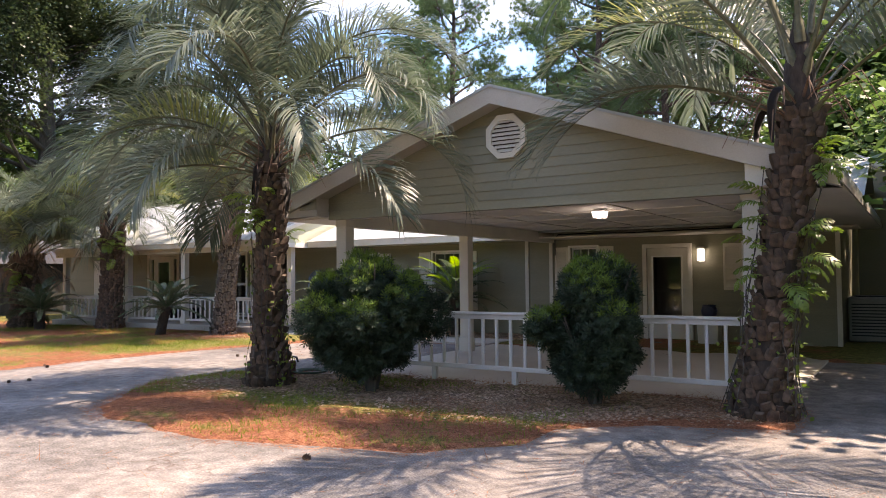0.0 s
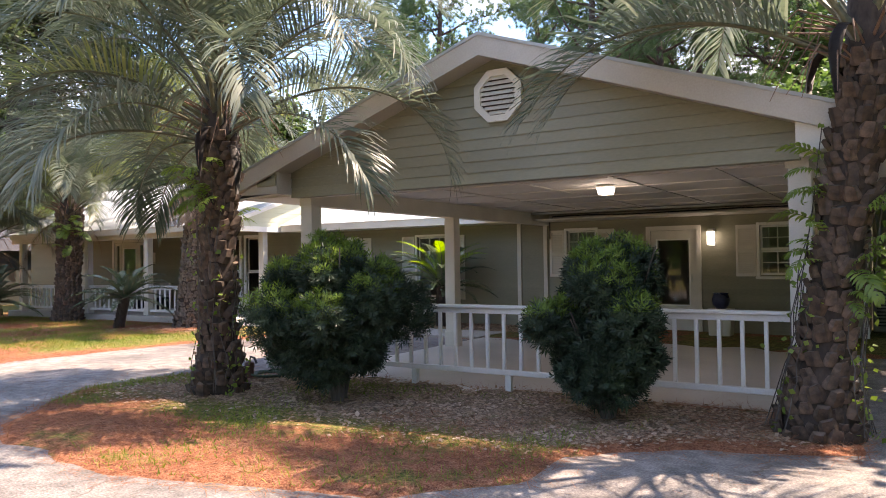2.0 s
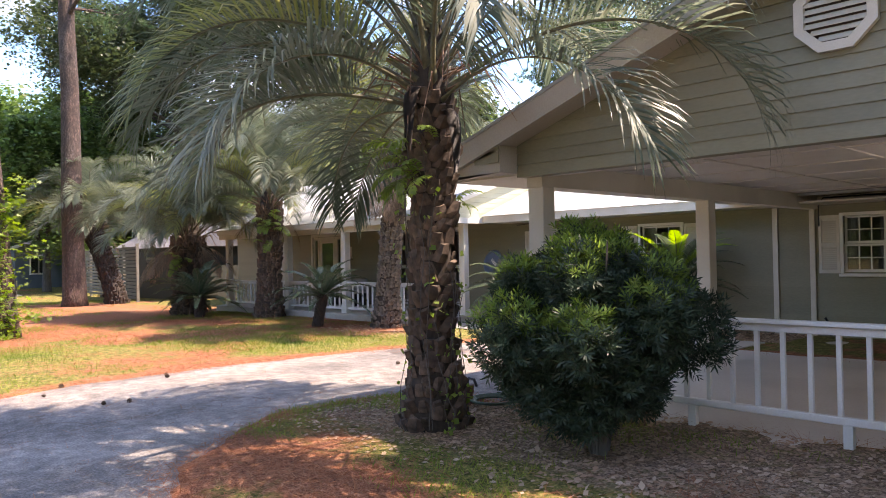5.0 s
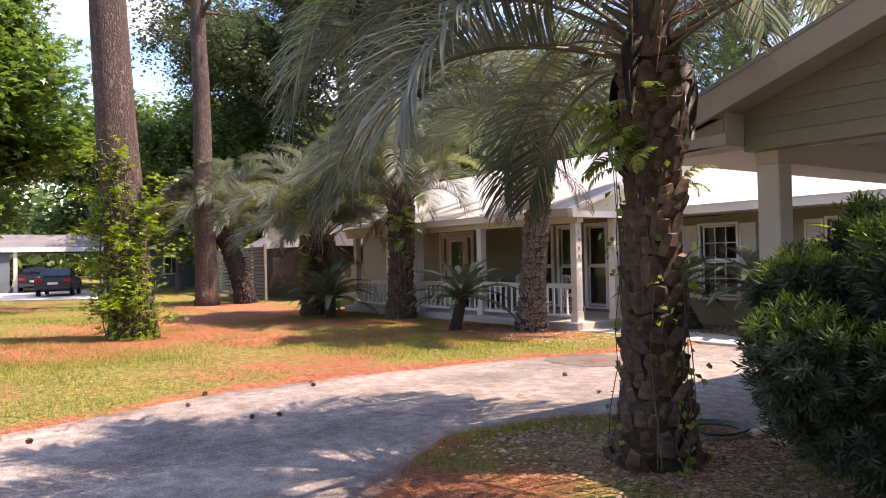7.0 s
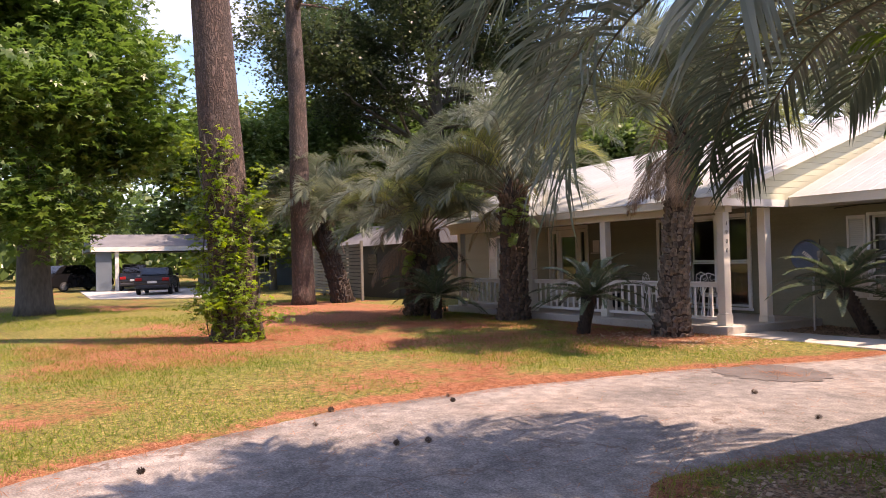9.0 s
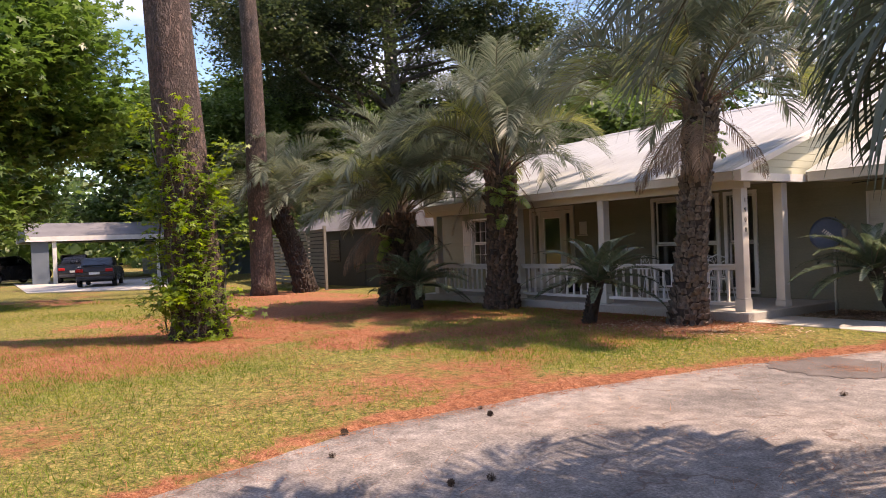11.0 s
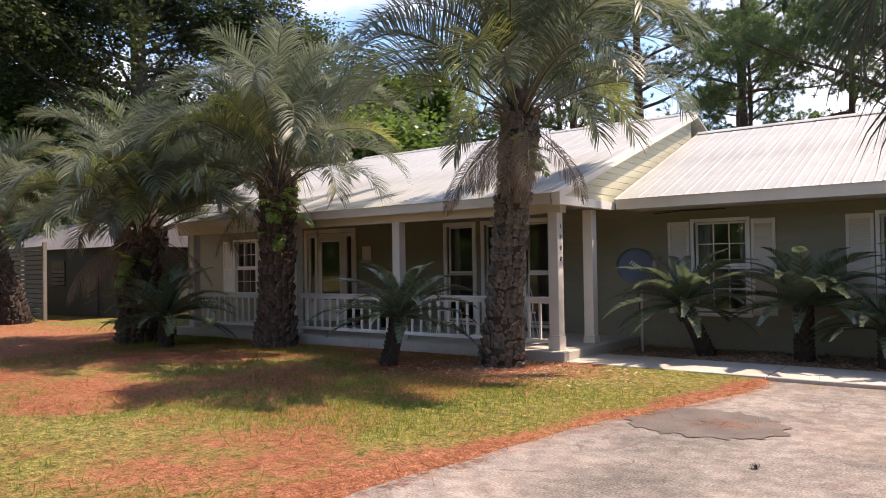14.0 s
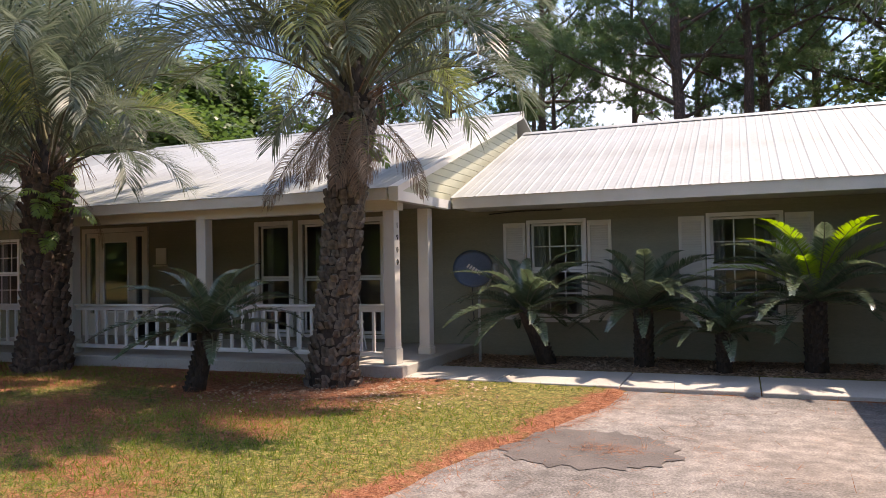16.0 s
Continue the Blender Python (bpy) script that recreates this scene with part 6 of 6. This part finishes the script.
for k in range(8):
    z = -0.205 + k * 0.055
    w = min(0.232, 0.235 * 1.38 - abs(z + 0.02) + 0.02) if abs(z) > 0.09 else 0.232
    w = min(w, 0.225 if abs(z) < 0.1 else 0.325 - abs(z))
    bm = bmesh.new()
    q = [bm.verts.new(p) for p in ((-w, -0.044, z), (w, -0.044, z), (w, -0.012, z + 0.042), (-w, -0.012, z + 0.042), (-w, -0.040, z - 0.004), (w, -0.040, z - 0.004), (w, -0.008, z + 0.036), (-w, -0.008, z + 0.036))]
    for f in ((0, 1, 2, 3), (5, 4, 7, 6), (0, 4, 5, 1), (3, 2, 6, 7)):
        bm.faces.new([q[i] for i in f])
    part("slat", bm, M_TRIM, vent)

lamp = thing("ceiling_light", "lit square glass ceiling light under the carport", "ceiling light", m=pose(-4.19, 11.1, 2.484))
part("lamp_base", boxes((-0.11, 0.11, -0.11, 0.11, -0.025, 0), bevel=0.008), M_WHITE, lamp)
part("shade", prism([(-0.10, -0.026), (0.10, -0.026), (0.075, -0.12), (-0.075, -0.12)], "y", -0.09, 0.09), M_LAMP, lamp, "glowing frosted glass shade")
wlamp = thing("wall_lantern", "lit wall lantern beside the carport door", "wall light", m=pose(-4.0, WALL_Y - 0.003, 1.9))
part("back_plate", boxes((-0.06, 0.06, -0.02, 0, -0.18, 0.17), bevel=0.005), M_STEEL, wlamp)
part("shade", boxes((-0.065, 0.065, -0.15, -0.021, -0.15, 0.11), bevel=0.012), M_LAMP, wlamp, "glowing glass shade")
part("cap", prism([(-0.085, 0.112), (0.085, 0.112), (0.03, 0.16), (-0.03, 0.16)], "y", -0.17, -0.001), M_STEEL, wlamp)
for nm, p, e, r in (("carport_bulb", (-4.19, 11.1, 2.28), 0.9, 0.12), ("lantern_bulb", (-4.0, WALL_Y - 0.27, 1.88), 0.15, 0.06)):
    ld = bpy.data.lights.new(nm, "POINT")
    ld.energy, ld.color, ld.shadow_soft_size = e, (1.0, 0.93, 0.83), r
    new(nm, ld).location = p
part_cable = tube([(-7.44, WALL_Y - 0.06, 1.95), (-7.44, WALL_Y - 0.06, 2.36), (-7.36, WALL_Y - 0.062, 2.45), (-6.6, WALL_Y - 0.062, 2.455), (-5.6, WALL_Y - 0.062, 2.43), (-4.6, WALL_Y - 0.062, 2.44), (-3.4, WALL_Y - 0.062, 2.45), (-2.3, WALL_Y - 0.062, 2.44), (-1.75, WALL_Y - 0.062, 2.46)], 0.013, 6)
tagged(part("cable", part_cable, M_CABLE), "black cable sagging along the carport wall", "cable")
tagged(part("pipe", tube([(-7.30, WALL_Y - 0.02, 0.02), (-7.30, WALL_Y - 0.02, 0.22), (-7.36, WALL_Y - 0.10, 0.34)], 0.02, 6), M_DARKMETAL), "short dark standpipe by the carport wall", "pipe")
tagged(part("cable", tube([(-14.72, WALL_Y - 0.012, 1.7), (-14.70, WALL_Y - 0.014, 1.3), (-14.72, WALL_Y - 0.014, 0.95), (-14.69, WALL_Y - 0.014, 0.6), (-14.74, WALL_Y - 0.014, 0.52), (-14.80, WALL_Y - 0.014, 0.58)], 0.009, 5), M_CABLE), "thin dark cable looped on the siding", "cable")
tagged(part("cable", tube([(-14.4, WALL_Y - 0.014, 2.28), (-13.9, WALL_Y - 0.014, 2.31), (-13.2, WALL_Y - 0.014, 2.305)], 0.009, 5), M_CABLE), "dark cable under the eave", "cable")

planter = thing("planter", "white square planter with a dark pot by the carport door", "planter", m=pose(-3.75, 16.2, 0))
part("box", prism([(-0.19, 0), (0.19, 0), (0.22, 0.52), (-0.22, 0.52)], "y", -0.19, 0.19), M_TRIM, planter)
tagged(part("glazed_pot", lathe([(0.09, 0.521), (0.15, 0.60), (0.17, 0.70), (0.13, 0.80), (0.15, 0.82), (0.12, 0.82), (0.11, 0.75)], 18, None, (-3.75, 16.2, 0)), M_BLUEPOT, smooth=True), "dark blue glazed pot on the white planter", "pot")
mat_bm = boxes((-5.25, -4.25, 15.85, 16.45, 0.001, 0.014), bevel=0.004)
tagged(part("door_mat", mat_bm, M_PLASTIC), "dark rubber door mat on the carport floor", "door mat")

# hose, tap pot and pipe by the corner post
hose = bmesh.new()
pts = [(-7.9 + (0.2 + 0.012 * k / 10) * math.cos(k * 0.42), 8.55 + (0.2 + 0.012 * k / 10) * math.sin(k * 0.42), 0.035 + 0.006 * (k // 15)) for k in range(60)]
tube(pts, 0.013, 6, hose)
tagged(part("garden_hose", hose, M_HOSE, smooth=True), "coiled green garden hose on the ground", "garden hose")
tap = thing("standpipe", "low brown standpipe with a black tap", "standpipe", m=pose(-8.1, 8.35, 0))
part("pipe_stand", lathe([(0.06, -0.03), (0.055, 0.12), (0.065, 0.13), (0.065, 0.20), (0.05, 0.21)], 12), M_TERRA, tap)
part("tap_head", tube([(0, 0, 0.21), (0.02, 0, 0.28), (0.09, 0, 0.27), (0.13, 0, 0.20)], 0.016, 6), M_PLASTIC, tap)

# air-conditioning unit past the carport
ac = thing("air_conditioner", "grey outdoor air-conditioning unit by the end wall", "air conditioner", m=pose(-0.9, 18.2, 0))
part("casing", boxes((-0.4, 0.4, -0.4, 0.4, 0.02, 0.95), bevel=0.03), M_GREYPLASTIC, ac)
for k in range(11):
    part("grille_slat", boxes((-0.33, 0.33, -0.412, -0.401, 0.14 + k * 0.065, 0.165 + k * 0.065)), M_DARKMETAL, ac)
part("fan_guard", lathe([(0.31, 0.951), (0.31, 0.975), (0.27, 0.98), (0.05, 0.985)], 20), M_DARKMETAL, ac)

# ---------- porch things ----------
def chair(x, y, rz, label):
    root = thing("garden_chair", label, "chair", "porch chairs", m=pose(x, y, 0.16, 0, 0, rz))
    part("seat", lathe([(0.19, 0.43), (0.2, 0.44), (0.2, 0.455), (0.0, 0.46)], 18), M_WHITE, root)
    for sx, sy in ((-1, -1), (1, -1), (-1, 1), (1, 1)):
        part("leg", tube([(sx * 0.14, sy * 0.14, 0.435), (sx * 0.17, sy * 0.17, 0.2), (sx * 0.2, sy * 0.2, 0)], 0.011, 6), M_WHITE, root)
    part("back_frame", tube([(0.17, 0.17, 0.45), (0.19, 0.2, 0.7), (0.15, 0.22, 0.86), (0.0, 0.23, 0.92), (-0.15, 0.22, 0.86), (-0.19, 0.2, 0.7), (-0.17, 0.17, 0.45)], 0.012, 6), M_WHITE, root)
    for s in (-1, 1):
        part("scroll", tube([(s * 0.03, 0.21, 0.46), (s * 0.10, 0.212, 0.55), (s * 0.12, 0.214, 0.66), (s * 0.06, 0.216, 0.72), (s * 0.02, 0.217, 0.66), (s * 0.06, 0.217, 0.60)], 0.009, 5), M_WHITE, root)
        part("scroll", tube([(s * 0.13, 0.212, 0.80), (s * 0.06, 0.22, 0.76), (s * 0.02, 0.22, 0.82), (s * 0.05, 0.222, 0.87)], 0.009, 5), M_WHITE, root)
    return root


chair(-18.0, 15.6, 160, "white wrought-iron garden chair on the porch")
chair(-16.3, 15.5, 200, "white wrought-iron garden chair near the porch post")
chair(-16.9, 16.1, 175, "white wrought-iron garden chair against the window")
bistro = thing("garden_table", "white round garden table on the porch", "table", m=pose(-17.15, 15.3, 0.16))
part("tabletop", lathe([(0.36, 0.68), (0.37, 0.69), (0.37, 0.705), (0.0, 0.71)], 24), M_WHITE, bistro)
part("pedestal", lathe([(0.2, 0), (0.19, 0.02), (0.03, 0.06), (0.025, 0.4), (0.03, 0.68)], 12), M_WHITE, bistro)
bench = thing("porch_bench", "pale cushioned bench beside the front door", "bench", m=pose(-20.6, 16.2, 0.16))
part("seat", boxes((-0.6, 0.6, -0.25, 0.25, 0.36, 0.46), bevel=0.02), M_CURTAIN, bench)
part("backrest", boxes((-0.6, 0.6, 0.18, 0.26, 0.46, 0.8), bevel=0.02), M_CURTAIN, bench)
for s in (-0.52, 0.52):
    part("leg", boxes((s - 0.04, s + 0.04, -0.22, 0.22, 0, 0.36)), M_DARKMETAL, bench)
plaque = thing("wall_plaque", "cream wall plaque beside the front door", "plaque", m=pose(-21.2, WALL_Y - 0.003, 1.72))
part("board", boxes((-0.13, 0.13, -0.02, 0, -0.13, 0.19), bevel=0.006), M_TRIM, plaque)
part("shelf", boxes((-0.15, 0.15, -0.08, 0, -0.17, -0.14)), M_TRIM, plaque)
plight = thing("ceiling_light", "white flush ceiling light under the porch", "ceiling light", m=pose(-19.3, 15.3, 2.438))
part("diffuser", boxes((-0.3, 0.3, -0.08, 0.08, -0.07, 0), bevel=0.02), M_WHITE, plight)
# ---------- satellite dish ----------
dish = thing("satellite_dish", "grey-blue oval satellite dish on a thin steel pole", "satellite dish", m=pose(-14.3, 15.85, 0))
part("pole", tube([(0, 0, -0.03), (0, 0, 0.9), (0.0, 0.03, 1.12)], 0.022, 8), M_STEEL, dish)
dm = pose(-0.02, -0.10, 1.38, 62, 0, -14) @ pose(0, 0, 0, 0, 0, -28)
bm = bmesh.new()
rings = []
for k in range(7):
    r = k / 6
    rings.append([bm.verts.new((0.40 * r * math.cos(a), 0.29 * r * math.sin(a), 0.07 * r * r)) for a in np.linspace(0, math.tau, 25)[:-1]] if k else [bm.verts.new((0, 0, 0))])
for k in range(24):
    bm.faces.new((rings[0][0], rings[1][k], rings[1][(k + 1) % 24]))
    for a, b in zip(rings[1:], rings[2:]):
        bm.faces.new((a[k], b[k], b[(k + 1) % 24], a[(k + 1) % 24]))
bmesh.ops.solidify(bm, geom=bm.faces[:], thickness=0.008)
dish_plate = part("reflector", bm, M_DISH, dish, "grey-blue reflector", True, dm)
for k, (xx, ww) in enumerate(((-0.16, 0.03), (-0.10, 0.03), (-0.045, 0.04), (0.015, 0.035), (0.07, 0.03), (0.12, 0.035))):
    part("marking", boxes((xx, xx + ww, -0.03, 0.035, 0.024, 0.028)), M_WHITE, dish_plate, "pale printed mark")
part("arm", tube([(0, 0, 1.02), (0.20, -0.22, 1.12), (0.36, -0.34, 1.36)], 0.016, 6), M_STEEL, dish)
part("receiver", lathe([(0.03, -0.06), (0.05, -0.02), (0.05, 0.06), (0.02, 0.08)], 10, None, (0.38, -0.36, 1.40)), M_GREYPLASTIC, dish)

# ---------- house number on the post ----------
for k, ch in enumerate("1900"):
    cu = bpy.data.curves.new("house_number", "FONT")
    cu.body, cu.size, cu.extrude, cu.align_x = ch, 0.115, 0.004, "CENTER"
    cu.offset = -0.003
    cu.materials.append(M_DARKMETAL)
    ob = new("house_number", cu)
    ob.matrix_basis = pose(-14.98 + 0.085 + 0.006, 14.25, 1.98 - k * 0.165, 90, 0, 90)
    tagged(ob, "dark metal house digit on the cream post", "house number", "house number")

# ---------- pine cones on the driveway ----------
def cone_mesh(seed):
    rng = np.random.RandomState(seed)
    bm = bmesh.new()
    for k in range(34):
        f = k / 34
        a, r = k * 2.4, 0.032 * math.sin(math.pi * (0.12 + 0.82 * f)) + 0.006
        c, d = Vector((f * 0.10 - 0.05, math.cos(a) * r * 0.4, 0.03 + math.sin(a) * r * 0.4)), Vector((-0.25, math.cos(a), math.sin(a)))
        w = d.cross(Vector((1, 0, 0))).normalized() * 0.010
        t = c + d.normalized() * r
        q = [bm.verts.new(p) for p in (c + w, c - w, t - w * 0.6, t + w * 0.6, t + Vector((0.006, 0, 0)))]
        bm.faces.new(q[:4]), bm.faces.new((q[3], q[2], q[4]))
    lathe([(0.004, -0.05), (0.014, -0.03), (0.014, 0.03), (0.004, 0.05)], 6, bm)
    return mesh_of("pine_cone", bm, M_CONE)


cones = [cone_mesh(s) for s in (1, 2)]
rc = np.random.RandomState(9)
for x, y in ((-11.61, 3.88), (-12.36, 5.49), (-11.28, 5.79), (-11.2, 6.05), (-12.59, 7.1), (-11.0, 9.88), (-12.86, 7.2), (-12.89, 5.84), (-9.9, 9.3), (-4.3, 4.6)):
    ob = part("pine_cone", cones[rc.randint(2)], M_CONE, m=pose(x, y, -0.02, 0, 0, rc.uniform(0, 360)) @ Matrix.Scale(rc.uniform(0.5, 0.75), 4))
    tagged(ob, "small dark pine cone lying on the driveway", "pine cone", "pine cones")

# ---------- slatted fence and shed ----------
fence = thing("slatted_fence", "weathered horizontal slat fence panel beyond the lawn", "fence", m=pose(-37, 15.0, 0))
ang = math.degrees(math.atan2(14.2 - 15.6, -31.4 + 41.9))
for k in range(15):
    part("slat", boxes((-5.3, 5.3, -0.012, 0.012, 0.12 + k * 0.14, 0.225 + k * 0.14)), M_FENCE, fence, m=pose(0, 0, 0, 0, 0, ang))
for k in range(6):
    part("fence_post", boxes((-5.3 + k * 2.12 - 0.05, -5.3 + k * 2.12 + 0.05, 0.013, 0.11, 0, 2.3)), M_FENCE, fence, m=pose(0, 0, 0, 0, 0, ang))
shed = thing("garden_shed", "dark olive garden shed behind the fence", "shed", m=pose(-34.2, 17.6, 0))
part("wall", boxes((-3.6, 3.6, -1.6, 1.6, 0, 2.25)), M_SHED, shed)
part("roof", prism([(-1.95, 2.15), (1.95, 2.15), (0, 3.15)], "x", -3.9, 3.9), M_SHINGLE, shed)
part("door", boxes((1.4, 2.4, -1.64, -1.605, 0.05, 1.95), bevel=0.006), M_SHED, shed)
part("window", boxes((-0.6, 0.3, -1.64, -1.605, 0.95, 1.8), bevel=0.006), M_CARGLASS, shed)

# ---------- neighbour's house and cars ----------
nb = thing("neighbour_house", "single-storey slate-blue house with a grey-roofed open carport", "house", m=pose(-62, 12, 0))
part("carport_roof", prism([(-4.2, 2.66), (-2.0, 2.72), (-2.0, 2.86), (1.6, 3.78), (5.4, 2.86), (5.4, 2.72), (-4.2, 2.66)][1:6] + [(5.4, 2.6), (-2.0, 2.6)], "y", -5.0, 3.6), M_SHINGLE, nb)
part("fascia", boxes((-2.06, -2.0, -5.1, 3.7, 2.55, 2.84)), M_WHITE, nb)
part("fascia", boxes((5.4, 5.46, -5.1, 3.7, 2.55, 2.84)), M_WHITE, nb)
part("gable_trim", prism([(-2.0, 2.6), (-2.0, 2.86), (1.6, 3.8), (5.4, 2.86), (5.4, 2.6)], "y", -5.06, -5.0), M_BLUEWALL, nb)
for x, y in ((5.2, -3.6), (5.2, 2.3), (-1.8, -3.6)):
    part("column", boxes((x - 0.11, x + 0.11, y - 0.11, y + 0.11, 0, 2.6), bevel=0.01), M_WHITE, nb)
part("wall", boxes((4.9, 5.2, -4.8, -3.9, 0, 2.6)), M_BLUEWALL, nb)
part("wall", boxes((-9.0, -2.2, 4.2, 14.0, 0, 2.7)), M_BLUEWALL, nb)
part("wall", boxes((-2.2, 6.0, 4.2, 14.0, 0, 2.7)), M_BLUEWALL, nb)
part("main_roof", prism([(4.0, 2.6), (14.6, 2.6), (9.2, 4.3)], "x", -9.4, 6.6), M_SHINGLE, nb)
part("rake_trim", prism([(3.9, 2.55), (9.2, 4.28), (14.7, 2.55), (14.7, 2.75), (9.2, 4.48), (3.9, 2.75)], "x", 6.6, 6.7), M_WHITE, nb)
for y in (5.6, 8.6, 11.2):
    wn_ = part("window", boxes((6.0, 6.05, y - 0.55, y + 0.55, 0.9, 2.2)), M_WHITE, nb)
    part("pane", boxes((6.051, 6.06, y - 0.46, y - 0.03, 1.0, 2.1), (6.051, 6.06, y + 0.03, y + 0.46, 1.0, 2.1)), M_CARGLASS, wn_)
for y in (5.2, 7.2):
    part("post", boxes((5.0, 5.12, y - 1.2, y - 1.08, 0, 2.6)), M_WHITE, nb)
tagged(part("neighbour_drive", prism([(-62, 6.5), (-45, 6.0), (-41, 10.5), (-44, 13.5), (-62, 14.5)], "z", -0.1, 0.05), M_CONC), "pale concrete driveway of the neighbouring house", "driveway", "", "structure")


def car(label, x, y, rz, paint, tall=0.0):
    root = thing("car", label, "car", "parked cars", m=pose(x, y, 0.05, 0, 0, rz))
    h = tall
    # outline along the length: front is +x
    body = [(-2.3, 0.35), (-2.33, 0.7), (-2.2, 0.98 + h * 0.5), (-1.6, 1.03 + h * 0.5), (1.0, 0.98 + h * 0.4), (2.0, 0.85 + h * 0.3), (2.3, 0.62), (2.28, 0.3), (1.75, 0.25), (-1.75, 0.25)]
    bm = prism(body, "y", -0.88, 0.88)
    bmesh.ops.bevel(bm, geom=bm.edges[:], offset=0.07, segments=2, affect="EDGES")
    part("body", bm, paint, root, smooth=False)
    cab = [(-1.75 - h * 0.4, 1.0 + h * 0.5), (-1.05 - h * 0.8, 1.42 + h), (0.25, 1.44 + h), (1.05, 0.98 + h * 0.4)]
    bm = prism(cab, "y", -0.7, 0.7)
    bmesh.ops.bevel(bm, geom=bm.edges[:], offset=0.05, segments=2, affect="EDGES")
    part("cabin", bm, paint, root)
    part("rear_window", prism([(-1.66 - h * 0.4, 1.07 + h * 0.5), (-1.14 - h * 0.8, 1.38 + h), (-1.17 - h * 0.8, 1.40 + h), (-1.70 - h * 0.4, 1.08 + h * 0.5)], "y", -0.6, 0.6), M_CARGLASS, root)
    for s in (-1, 1):
        part("side_window", prism([(-1.35 - h * 0.4, 1.06 + h * 0.45), (-0.95 - h * 0.5, 1.36 + h), (0.2, 1.37 + h), (0.75, 1.04 + h * 0.4)], "y", s * 0.7 - 0.012, s * 0.7 + 0.012), M_CARGLASS, root)
        part("tail_light", boxes((-2.345, -2.2, s * 0.66 - 0.17, s * 0.66 + 0.17, 0.74, 0.90), bevel=0.02), M_RED, root, "red tail light")
        part("mirror", boxes((0.55, 0.72, s * 0.93 - 0.09, s * 0.93 + 0.09, 0.98, 1.1), bevel=0.03), paint, root)
        for xx in (-1.4, 1.4):
            wheel = part("wheel", lathe([(0.22, -0.1), (0.31, -0.09), (0.325, -0.04), (0.325, 0.04), (0.31, 0.09), (0.22, 0.1)], 20), M_TYRE, root, "", True, pose(xx, s * 0.80, 0.325, 90, 0, 0))
            part("rim", lathe([(0.21, -0.112), (0.2, -0.116), (0.05, -0.108), (0.05, 0.108), (0.2, 0.116), (0.21, 0.112)], 14), M_RIM, wheel)
    part("number_plate", boxes((-2.352, -2.335, -0.24, 0.24, 0.62, 0.74)), M_WHITE, root)
    part("bumper", boxes((-2.36, -2.2, -0.82, 0.82, 0.34, 0.52), bevel=0.04), M_PLASTIC, root)
    return root


car("dark grey sedan parked on the neighbour's drive", -49.2, 9.7, 164, M_CARPAINT)
car("black estate car parked under the neighbour's carport", -58.0, 9.6, 172, M_BLACKCAR, 0.25)
car("dark pickup parked at the far edge of the neighbour's lawn", -61, 6.3, 120, M_BLACKCAR, 0.3)

# ---------- pieces of walls and roofs ----------
for entry in PIECES:
    nm, bm, mat, owner = entry[:4]
    part(nm, bm, mat, owner, m=entry[4] if len(entry) > 4 else None)
